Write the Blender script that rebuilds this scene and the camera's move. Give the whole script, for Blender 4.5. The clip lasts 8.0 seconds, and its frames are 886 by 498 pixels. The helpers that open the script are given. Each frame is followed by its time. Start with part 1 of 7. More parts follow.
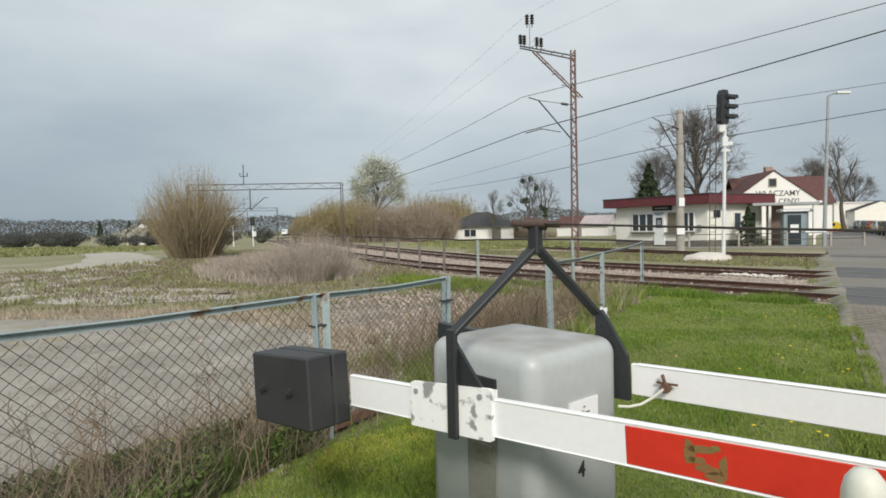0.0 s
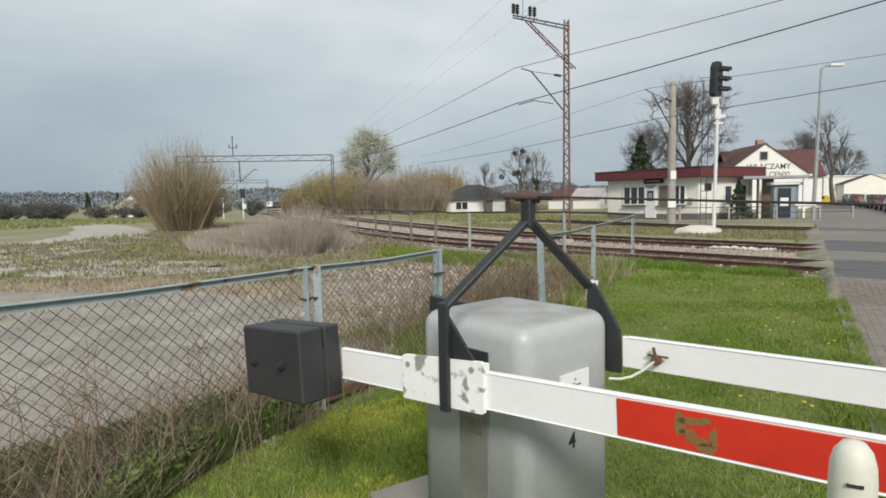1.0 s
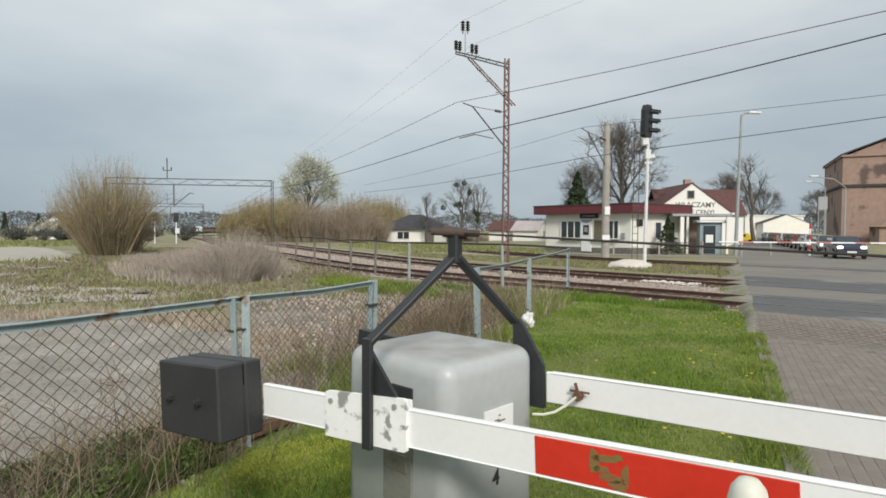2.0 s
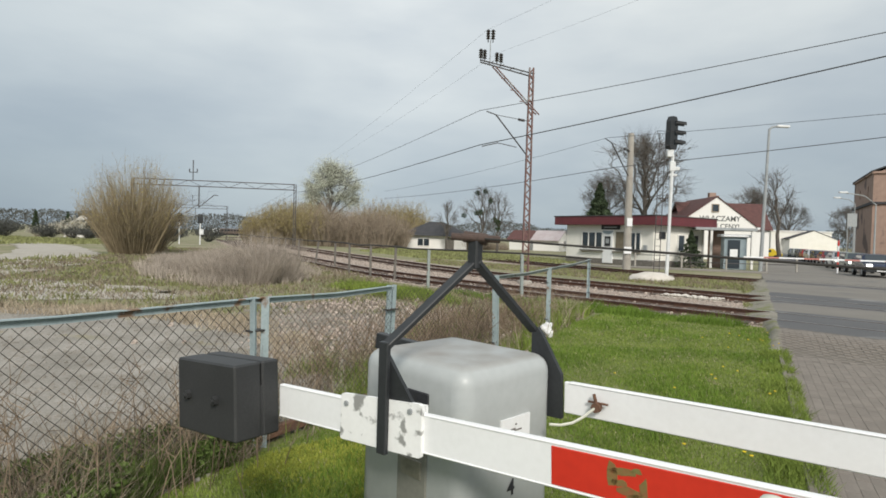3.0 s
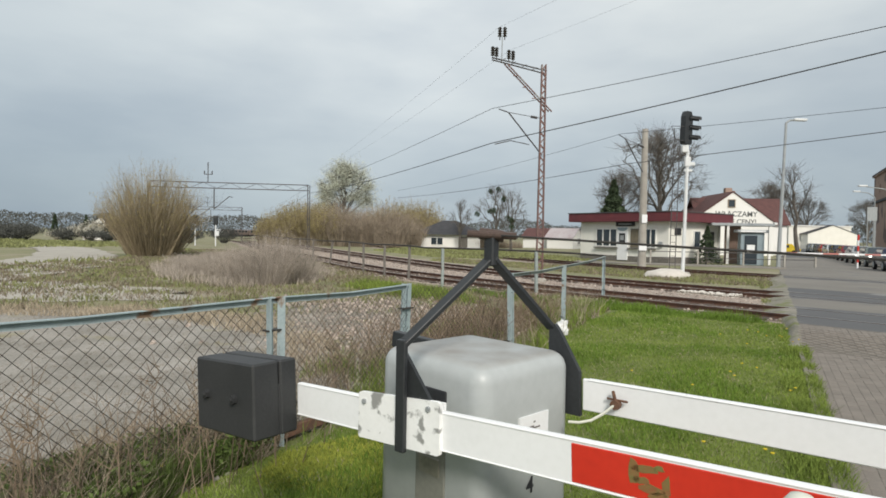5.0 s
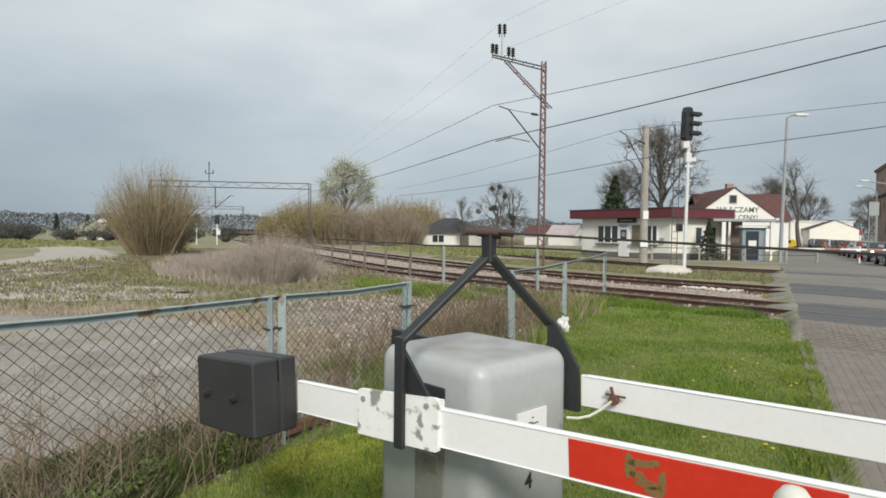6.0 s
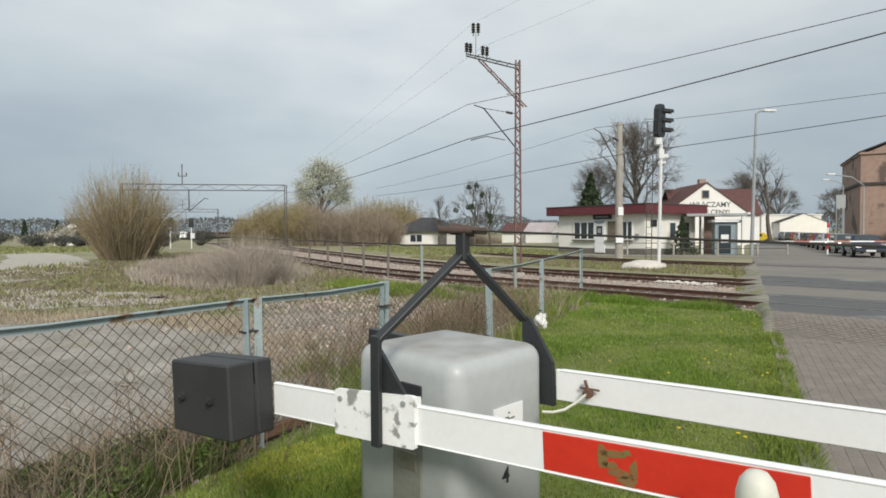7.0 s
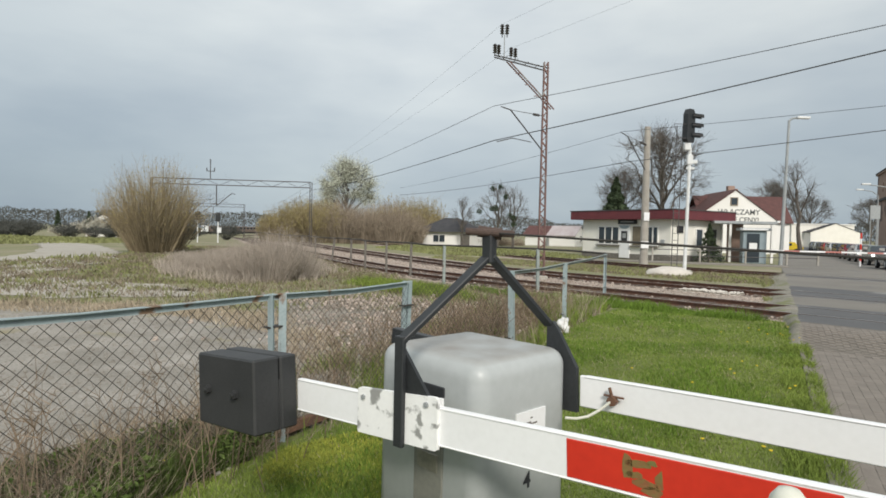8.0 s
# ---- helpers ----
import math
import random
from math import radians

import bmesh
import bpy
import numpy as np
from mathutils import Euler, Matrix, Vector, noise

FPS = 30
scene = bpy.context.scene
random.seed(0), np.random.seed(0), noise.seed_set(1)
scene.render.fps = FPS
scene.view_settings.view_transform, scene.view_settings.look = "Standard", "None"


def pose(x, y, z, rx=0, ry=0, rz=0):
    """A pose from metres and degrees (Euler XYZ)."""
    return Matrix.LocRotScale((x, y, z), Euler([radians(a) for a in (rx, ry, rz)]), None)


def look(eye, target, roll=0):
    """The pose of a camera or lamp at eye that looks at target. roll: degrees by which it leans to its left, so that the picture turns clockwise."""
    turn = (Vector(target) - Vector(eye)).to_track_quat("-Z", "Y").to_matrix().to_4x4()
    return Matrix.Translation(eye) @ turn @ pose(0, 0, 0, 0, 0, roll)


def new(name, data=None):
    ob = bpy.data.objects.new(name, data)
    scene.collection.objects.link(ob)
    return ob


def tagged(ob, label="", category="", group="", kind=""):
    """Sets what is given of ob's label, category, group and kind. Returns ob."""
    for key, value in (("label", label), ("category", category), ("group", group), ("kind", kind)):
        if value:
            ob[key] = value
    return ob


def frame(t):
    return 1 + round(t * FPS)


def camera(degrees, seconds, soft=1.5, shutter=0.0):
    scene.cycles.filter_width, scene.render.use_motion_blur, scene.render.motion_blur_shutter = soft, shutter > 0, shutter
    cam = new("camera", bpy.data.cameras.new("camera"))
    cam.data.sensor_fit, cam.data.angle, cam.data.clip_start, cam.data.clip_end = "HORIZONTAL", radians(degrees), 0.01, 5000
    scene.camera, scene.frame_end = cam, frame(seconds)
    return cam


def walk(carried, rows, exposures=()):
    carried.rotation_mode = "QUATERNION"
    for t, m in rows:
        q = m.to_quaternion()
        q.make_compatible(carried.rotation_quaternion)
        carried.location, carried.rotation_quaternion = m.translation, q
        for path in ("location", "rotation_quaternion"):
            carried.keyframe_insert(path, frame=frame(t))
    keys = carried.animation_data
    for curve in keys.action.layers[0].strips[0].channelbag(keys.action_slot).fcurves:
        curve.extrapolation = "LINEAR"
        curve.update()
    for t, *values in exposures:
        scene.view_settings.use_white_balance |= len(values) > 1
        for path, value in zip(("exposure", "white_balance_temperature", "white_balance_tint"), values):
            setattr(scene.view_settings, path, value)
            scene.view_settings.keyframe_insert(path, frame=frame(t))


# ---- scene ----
cam = camera(73.3, 8.0, soft=1.7)
PATH = [
    (0, (-0.078, -0.007, 1.777), (-0.287, 1.981, 1.703), -1.2),
    (0.3, (-0.083, -0.003, 1.778), (-0.291, 1.983, 1.676), -0.9),
    (0.5, (-0.085, -0.007, 1.779), (-0.304, 1.978, 1.682), -0.7),
    (0.8, (-0.08, 0.009, 1.785), (-0.316, 1.988, 1.622), -2.1),
    (1, (-0.082, 0.016, 1.777), (-0.264, 2.001, 1.611), -1.1),
    (1.2, (-0.071, 0.023, 1.783), (-0.215, 2.013, 1.642), -1.6),
    (1.5, (-0.039, 0.016, 1.798), (-0.11, 2.013, 1.718), -0.7),
    (1.7, (-0.033, 0.01, 1.803), (-0.046, 2.009, 1.737), -0.7),
    (2.8, (0.005, 0.047, 1.78), (0.01, 2.045, 1.702), 2.5),
    (3, (-0.024, 0.03, 1.788), (-0.076, 2.028, 1.744), 1.7),
    (3.2, (-0.029, 0.033, 1.782), (-0.11, 2.031, 1.731), 0.9),
    (3.5, (-0.019, 0.033, 1.769), (-0.14, 2.027, 1.672), -0.5),
    (4, (-0.02, 0.034, 1.781), (-0.182, 2.026, 1.715), -0.3),
    (4.5, (-0.024, 0.043, 1.766), (-0.146, 2.038, 1.704), 0.6),
    (4.7, (-0.035, 0.041, 1.775), (-0.127, 2.039, 1.718), 1.1),
    (5.8, (-0.03, 0.034, 1.785), (-0.15, 2.03, 1.746), 0.9),
    (6, (-0.019, 0.029, 1.781), (-0.121, 2.026, 1.724), 0.7),
    (6.2, (-0.019, 0.032, 1.781), (-0.098, 2.029, 1.707), 0.4),
    (6.5, (0.0, 0.02, 1.777), (-0.002, 2.019, 1.717), -0.0),
    (7, (-0.001, 0.013, 1.778), (-0.03, 2.012, 1.719), -0.3),
    (7.5, (0.003, 0.01, 1.778), (-0.129, 2.005, 1.705), -0.8),
    (8, (-0.019, 0.015, 1.783), (-0.123, 2.011, 1.725), 1.2),
]
walk(cam, [(t, look(eye, target, roll)) for t, eye, target, roll in PATH])

# ---------------------------------------------------------------- light
world = bpy.data.worlds.new("overcast_sky")
scene.world = world
world.use_nodes = True
wn, wl = world.node_tree.nodes, world.node_tree.links
wn.clear()
SUN_EL, SUN_AZ = 35.0, 169.0      # degrees; azimuth clockwise from +y
sky = wn.new("ShaderNodeTexSky")
sky.sky_type, sky.sun_disc = "NISHITA", False
sky.sun_elevation, sky.sun_rotation = radians(SUN_EL), radians(SUN_AZ)
sky.dust_density, sky.air_density = 2.0, 1.0
coord = wn.new("ShaderNodeTexCoord")
stretch = wn.new("ShaderNodeMapping")
stretch.inputs["Scale"].default_value = (1.6, 1.6, 5.0)
clouds = wn.new("ShaderNodeTexNoise")
clouds.inputs["Scale"].default_value = 1.6
clouds.inputs["Detail"].default_value = 5.0
clouds.inputs["Roughness"].default_value = 0.5
ramp = wn.new("ShaderNodeValToRGB")
ramp.color_ramp.elements[0].position, ramp.color_ramp.elements[1].position = 0.36, 0.66
ramp.color_ramp.elements[0].color = (5.65, 6.05, 6.4, 1)
ramp.color_ramp.elements[1].color = (7.2, 7.45, 7.5, 1)
split = wn.new("ShaderNodeSeparateXYZ")
height_ramp = wn.new("ShaderNodeValToRGB")
height_ramp.color_ramp.elements[0].position, height_ramp.color_ramp.elements[1].position = 0.0, 0.40
height_ramp.color_ramp.elements[0].color = (0.54, 0.61, 0.67, 1)
height_ramp.color_ramp.elements[1].color = (1.08, 1.08, 1.06, 1)
deck = wn.new("ShaderNodeMixRGB")
deck.blend_type = "MULTIPLY"
deck.inputs[0].default_value = 1.0
veil = wn.new("ShaderNodeMixRGB")
veil.inputs[0].default_value = 0.93
back = wn.new("ShaderNodeBackground")
back.inputs["Strength"].default_value = 0.085
out = wn.new("ShaderNodeOutputWorld")
wl.new(coord.outputs["Generated"], stretch.inputs["Vector"])
wl.new(stretch.outputs[0], clouds.inputs["Vector"])
wl.new(clouds.outputs["Fac"], ramp.inputs[0])
wl.new(coord.outputs["Generated"], split.inputs[0])
wl.new(split.outputs["Z"], height_ramp.inputs[0])
side_ramp = wn.new("ShaderNodeValToRGB")
side_ramp.color_ramp.elements[0].position, side_ramp.color_ramp.elements[1].position = 0.0, 0.5
side_ramp.color_ramp.elements[0].color = (0.80, 0.835, 0.86, 1)
side_ramp.color_ramp.elements[1].color = (1.04, 1.04, 1.03, 1)
side_ramp.color_ramp.elements.new(1.0).color = (0.87, 0.885, 0.89, 1)
shift = wn.new("ShaderNodeMath")
shift.inputs[1].default_value = 0.6
thick = wn.new("ShaderNodeMixRGB")
thick.blend_type = "MULTIPLY"
thick.inputs[0].default_value = 1.0
wl.new(split.outputs["X"], shift.inputs[0])
wl.new(shift.outputs[0], side_ramp.inputs[0])
wl.new(ramp.outputs[0], thick.inputs[1])
wl.new(side_ramp.outputs[0], thick.inputs[2])
wl.new(thick.outputs[0], deck.inputs[1])
wl.new(height_ramp.outputs[0], deck.inputs[2])
wl.new(sky.outputs[0], veil.inputs[1])
wl.new(deck.outputs[0], veil.inputs[2])
wl.new(veil.outputs[0], back.inputs["Color"])
wl.new(back.outputs[0], out.inputs[0])

sun = new("sun", bpy.data.lights.new("sun", "SUN"))
sun.data.energy, sun.data.angle, sun.data.color = 2.2, radians(13), (1.0, 0.945, 0.86)
_a, _e = radians(SUN_AZ), radians(SUN_EL)
SUN_DIR = Vector((math.sin(_a) * math.cos(_e), math.cos(_a) * math.cos(_e), math.sin(_e)))
sun.matrix_world = look(SUN_DIR * 60, (0, 0, 0))
scene.view_settings.exposure = 0.47


# ---------------------------------------------------------------- materials
def mat(name, base, dark=None, rough=0.8, metal=0.0, scale=8.0, fine=90.0, bump=0.3, spread=0.5, detail=4.0, stain=None,
        stain_scale=3.0, stain_at=0.62, per_piece=0.0, spec=0.5, bump_size=0.01):
    """Procedural surface: two scales of colour variation, optional stains with a shape of their own, and fine relief."""
    m = bpy.data.materials.new(name)
    m.use_nodes = True
    n, l = m.node_tree.nodes, m.node_tree.links
    bsdf = n["Principled BSDF"]
    bsdf.inputs["Roughness"].default_value = rough
    bsdf.inputs["Metallic"].default_value = metal
    bsdf.inputs["Specular IOR Level"].default_value = spec
    dark = dark or tuple(c * 0.62 for c in base)
    tc = n.new("ShaderNodeTexCoord")
    big, small = n.new("ShaderNodeTexNoise"), n.new("ShaderNodeTexNoise")
    big.inputs["Scale"].default_value, big.inputs["Detail"].default_value = scale, detail
    small.inputs["Scale"].default_value, small.inputs["Detail"].default_value = fine, 3.0
    mixv = n.new("ShaderNodeMath")
    mixv.operation = "MULTIPLY_ADD"
    mixv.inputs[1].default_value = 0.55
    add = n.new("ShaderNodeMath")
    add.operation = "MULTIPLY"
    add.inputs[1].default_value = 0.45
    cr = n.new("ShaderNodeValToRGB")
    cr.color_ramp.elements[0].position, cr.color_ramp.elements[1].position = 0.5 - spread * 0.32, 0.5 + spread * 0.32
    cr.color_ramp.elements[0].color, cr.color_ramp.elements[1].color = (*dark, 1), (*base, 1)
    for node in (big, small):
        l.new(tc.outputs["Object"], node.inputs["Vector"])
    l.new(small.outputs["Fac"], add.inputs[0])
    l.new(big.outputs["Fac"], mixv.inputs[0])
    l.new(add.outputs[0], mixv.inputs[2])
    l.new(mixv.outputs[0], cr.inputs[0])
    colour = cr.outputs[0]
    if stain:
        sn = n.new("ShaderNodeTexNoise")
        sn.inputs["Scale"].default_value, sn.inputs["Detail"].default_value = stain_scale, 6.0
        sr = n.new("ShaderNodeValToRGB")
        sr.color_ramp.elements[0].position, sr.color_ramp.elements[1].position = stain_at, stain_at + 0.06
        mx = n.new("ShaderNodeMixRGB")
        mx.inputs[2].default_value = (*stain, 1)
        l.new(tc.outputs["Object"], sn.inputs["Vector"])
        l.new(sn.outputs["Fac"], sr.inputs[0])
        l.new(sr.outputs[0], mx.inputs[0])
        l.new(colour, mx.inputs[1])
        colour = mx.outputs[0]
    if per_piece:
        info, hsv = n.new("ShaderNodeObjectInfo"), n.new("ShaderNodeHueSaturation")
        geo = n.new("ShaderNodeNewGeometry")
        both = n.new("ShaderNodeMath")
        both.operation = "ADD"
        fract = n.new("ShaderNodeMath")
        fract.operation = "FRACT"
        rng = n.new("ShaderNodeMapRange")
        rng.inputs["To Min"].default_value, rng.inputs["To Max"].default_value = 1 - per_piece, 1 + per_piece
        l.new(info.outputs["Random"], both.inputs[0])
        l.new(geo.outputs["Random Per Island"], both.inputs[1])
        l.new(both.outputs[0], fract.inputs[0])
        l.new(fract.outputs[0], rng.inputs["Value"])
        l.new(rng.outputs[0], hsv.inputs["Value"])
        l.new(colour, hsv.inputs["Color"])
        colour = hsv.outputs[0]
    l.new(colour, bsdf.inputs["Base Color"])
    if bump:
        bp = n.new("ShaderNodeBump")
        bp.inputs["Strength"].default_value, bp.inputs["Distance"].default_value = bump, bump_size
        l.new(mixv.outputs[0], bp.inputs["Height"])
        l.new(bp.outputs[0], bsdf.inputs["Normal"])
    return m


def glass(name, tint=(0.03, 0.04, 0.05)):
    m = bpy.data.materials.new(name)
    m.use_nodes = True
    b = m.node_tree.nodes["Principled BSDF"]
    b.inputs["Base Color"].default_value = (*tint, 1)
    b.inputs["Roughness"].default_value = 0.06
    b.inputs["Specular IOR Level"].default_value = 0.7
    return m


def glow(name, colour, strength):
    m = bpy.data.materials.new(name)
    m.use_nodes = True
    b = m.node_tree.nodes["Principled BSDF"]
    b.inputs["Base Color"].default_value = (*colour, 1)
    b.inputs["Emission Color"].default_value = (*colour, 1)
    b.inputs["Emission Strength"].default_value = strength
    return m


M_SOIL = mat("meadow_soil", (0.27, 0.235, 0.145), (0.13, 0.15, 0.06), 0.95, scale=0.35, fine=6, bump=0.5, stain=(0.27, 0.235, 0.17), stain_scale=0.22, stain_at=0.56, bump_size=0.05)
M_LAWN = mat("lawn_soil", (0.16, 0.19, 0.05), (0.09, 0.115, 0.03), 0.95, scale=1.2, fine=22, bump=0.6, stain=(0.15, 0.13, 0.06), stain_scale=1.6, stain_at=0.63, bump_size=0.03)
M_GRAVEL = mat("pale_gravel", (0.36, 0.335, 0.30), (0.175, 0.16, 0.135), 0.95, scale=1.1, fine=34, bump=0.8, stain=(0.27, 0.245, 0.17), stain_scale=0.7, stain_at=0.6, bump_size=0.03)
M_TRACKSOIL = mat("dirt_road", (0.43, 0.40, 0.35), (0.30, 0.275, 0.235), 0.95, scale=0.8, fine=12, bump=0.6, bump_size=0.03)
M_BALLAST = mat("ballast", (0.44, 0.365, 0.31), (0.20, 0.158, 0.13), 0.95, scale=7, fine=40, bump=1.0, bump_size=0.04)
M_STONE = mat("ballast_stone", (0.50, 0.43, 0.38), (0.27, 0.22, 0.185), 0.95, scale=9, fine=60, bump=0.3, per_piece=0.35)
M_SLEEPER = mat("weathered_sleeper", (0.13, 0.095, 0.075), (0.055, 0.042, 0.036), 0.9, scale=6, fine=60, per_piece=0.25)
M_RAIL = mat("rusted_rail", (0.135, 0.065, 0.042), (0.055, 0.032, 0.025), 0.75, 0.2, scale=6, fine=80)
M_RAILTOP = mat("worn_railhead", (0.40, 0.38, 0.36), (0.22, 0.2, 0.18), 0.35, 0.9, scale=5, fine=60, bump=0.05)
M_ASPHALT = mat("asphalt", (0.112, 0.113, 0.116), (0.075, 0.076, 0.079), 0.9, scale=0.7, fine=120, bump=0.3, stain=(0.2, 0.195, 0.19), stain_scale=0.5, stain_at=0.6)
M_CONCRETE = mat("road_concrete", (0.25, 0.23, 0.20), (0.185, 0.17, 0.15), 0.9, scale=0.6, fine=80, bump=0.3, stain=(0.18, 0.17, 0.16), stain_scale=0.9, stain_at=0.64)
M_ROADGREY = mat("worn_road", (0.205, 0.19, 0.168), (0.152, 0.14, 0.125), 0.9, scale=0.5, fine=90, bump=0.25, stain=(0.13, 0.128, 0.125), stain_scale=0.7, stain_at=0.6)
M_PAVER = mat("paving_sett", (0.215, 0.188, 0.162), (0.165, 0.144, 0.124), 0.9, scale=5, fine=90, bump=0.25, per_piece=0.06, stain=(0.19, 0.168, 0.145), stain_scale=6, stain_at=0.68)
M_SHOULDER = mat("crumbled_shoulder", (0.30, 0.275, 0.235), (0.13, 0.125, 0.09), 0.95, scale=2.5, fine=26, bump=0.8, stain=(0.16, 0.17, 0.07), stain_scale=1.6, stain_at=0.55, bump_size=0.03)
M_JOINT = mat("sand_joint", (0.165, 0.146, 0.122), None, 0.95, scale=4, fine=60)
M_CASE = mat("grey_painted_steel", (0.42, 0.442, 0.44), (0.37, 0.39, 0.388), 0.42, 0.0, scale=2.2, fine=24, bump=0.04, stain=(0.30, 0.325, 0.32), stain_scale=1.7, stain_at=0.64)
def dusty(m, colour, noise_scale):
    """Dust lying in blotches on the upward faces of a painted thing."""
    n, l = m.node_tree.nodes, m.node_tree.links
    bsdf = n["Principled BSDF"]
    old = bsdf.inputs["Base Color"].links[0].from_socket
    geo, xyz, tc = n.new("ShaderNodeNewGeometry"), n.new("ShaderNodeSeparateXYZ"), n.new("ShaderNodeTexCoord")
    up, blot, mul = n.new("ShaderNodeMapRange"), n.new("ShaderNodeTexNoise"), n.new("ShaderNodeMath")
    up.inputs["From Min"].default_value, up.inputs["From Max"].default_value = 0.75, 0.99
    blot.inputs["Scale"].default_value, blot.inputs["Detail"].default_value = noise_scale, 6.0
    mul.operation = "MULTIPLY"
    mx = n.new("ShaderNodeMixRGB")
    mx.inputs[2].default_value = (*colour, 1)
    rng = n.new("ShaderNodeMapRange")
    rng.inputs["From Min"].default_value, rng.inputs["From Max"].default_value = 0.25, 0.65
    l.new(geo.outputs["Normal"], xyz.inputs[0])
    l.new(xyz.outputs["Z"], up.inputs["Value"])
    l.new(tc.outputs["Object"], blot.inputs["Vector"])
    l.new(blot.outputs["Fac"], rng.inputs["Value"])
    l.new(up.outputs[0], mul.inputs[0])
    l.new(rng.outputs[0], mul.inputs[1])
    l.new(mul.outputs[0], mx.inputs[0])
    l.new(old, mx.inputs[1])
    l.new(mx.outputs[0], bsdf.inputs["Base Color"])


dusty(M_CASE, (0.25, 0.23, 0.205), 5.0)
M_WHITE = mat("white_boom_paint", (0.85, 0.855, 0.865), (0.79, 0.795, 0.80), 0.4, scale=3, fine=40, bump=0.04, stain=(0.6, 0.59, 0.55), stain_scale=6, stain_at=0.76)
M_RED = mat("red_reflective_sheet", (0.62, 0.035, 0.018), (0.52, 0.026, 0.015), 0.38, scale=3, fine=30, bump=0.04)
M_OLIVE = mat("faded_olive_smear", (0.17, 0.165, 0.05), (0.25, 0.10, 0.04), 0.7, scale=14, fine=60)
M_FLAKED = mat("flaking_white_plate", (0.88, 0.88, 0.87), (0.80, 0.80, 0.79), 0.55, scale=4, fine=40, bump=0.2, stain=(0.30, 0.30, 0.29), stain_scale=13, stain_at=0.555)
M_BLACK = mat("black_painted_steel", (0.030, 0.033, 0.036), (0.018, 0.02, 0.022), 0.5, 0.0, scale=5, fine=60, bump=0.1)
M_WEIGHT = mat("dark_cast_weight", (0.036, 0.037, 0.038), (0.024, 0.025, 0.026), 0.6, scale=5, fine=90, bump=0.15)
M_RUST = mat("rust", (0.17, 0.085, 0.05), (0.075, 0.045, 0.034), 0.85, scale=10, fine=80)
M_DARKRUST = mat("dark_rust", (0.095, 0.062, 0.05), (0.05, 0.036, 0.031), 0.85, scale=10, fine=80)
M_BLUE = mat("faded_blue_paint", (0.36, 0.435, 0.455), (0.25, 0.31, 0.325), 0.7, scale=6, fine=50, bump=0.2, stain=(0.20, 0.13, 0.085), stain_scale=6, stain_at=0.61)
M_GREYBLUE = mat("weathered_rail_paint", (0.33, 0.37, 0.36), (0.20, 0.23, 0.22), 0.75, scale=5, fine=40, bump=0.2, stain=(0.17, 0.10, 0.07), stain_scale=5, stain_at=0.62)
M_WIRE = mat("dull_fence_wire", (0.06, 0.052, 0.043), (0.035, 0.03, 0.026), 0.7, 0.3, scale=20, fine=100)
M_POSTGREY = mat("old_grey_post", (0.19, 0.175, 0.155), (0.11, 0.10, 0.09), 0.9, scale=6, fine=60)
M_DARKRAIL = mat("black_rail_pipe", (0.045, 0.04, 0.036), None, 0.7, scale=6, fine=60)
M_MAST = mat("red_brown_mast", (0.20, 0.115, 0.10), (0.12, 0.068, 0.06), 0.75, scale=3, fine=30, stain=(0.27, 0.255, 0.24), stain_scale=2.2, stain_at=0.6)
M_STEEL = mat("galvanised_steel", (0.36, 0.38, 0.39), (0.27, 0.285, 0.29), 0.6, 0.15, scale=5, fine=50)
M_DARKSTEEL = mat("dark_overhead_steel", (0.10, 0.095, 0.095), (0.06, 0.055, 0.055), 0.7, 0.2, scale=5, fine=50)
M_CABLE = mat("overhead_wire", (0.10, 0.10, 0.105), None, 0.6, 0.4, scale=5, fine=50, bump=0)
M_CERAMIC = mat("dark_insulator", (0.03, 0.024, 0.022), None, 0.25, scale=5, fine=50, bump=0)
M_POLE = mat("concrete_pole", (0.40, 0.375, 0.335), (0.28, 0.26, 0.23), 0.9, scale=2, fine=30)
M_SIGWHITE = mat("white_signal_paint", (0.74, 0.75, 0.75), (0.58, 0.59, 0.59), 0.5, scale=4, fine=40)
M_PLASTER = mat("cream_plaster", (0.82, 0.80, 0.745), (0.73, 0.71, 0.645), 0.9, scale=0.8, fine=30, bump=0.15)
M_WHITEWALL = mat("white_render", (0.80, 0.79, 0.765), (0.71, 0.695, 0.66), 0.9, scale=0.5, fine=20, bump=0.1)
M_MAROON = mat("maroon_roof_edge", (0.15, 0.032, 0.038), (0.10, 0.023, 0.03), 0.55, scale=1.4, fine=30, bump=0.1)
M_ROOFRED = mat("brown_red_tile", (0.12, 0.05, 0.045), (0.075, 0.034, 0.032), 0.8, scale=2, fine=20)
M_ROOFDARK = mat("dark_shingle", (0.055, 0.055, 0.06), (0.032, 0.032, 0.036), 0.85, scale=2, fine=20)
M_BRICK = mat("old_brick", (0.36, 0.255, 0.205), (0.27, 0.185, 0.15), 0.9, scale=1.5, fine=20, stain=(0.12, 0.085, 0.075), stain_scale=0.25, stain_at=0.56)
M_GLASS = glass("dark_window_glass")
M_BOOTH = mat("blue_grey_panel", (0.27, 0.33, 0.36), (0.2, 0.25, 0.28), 0.5, scale=2, fine=20)
M_PAPER = mat("white_paper", (0.78, 0.79, 0.8), (0.72, 0.72, 0.72), 0.7, scale=5, fine=40, bump=0)
M_SIGNBLACK = mat("black_lettering", (0.025, 0.026, 0.03), None, 0.6, scale=5, fine=40, bump=0)
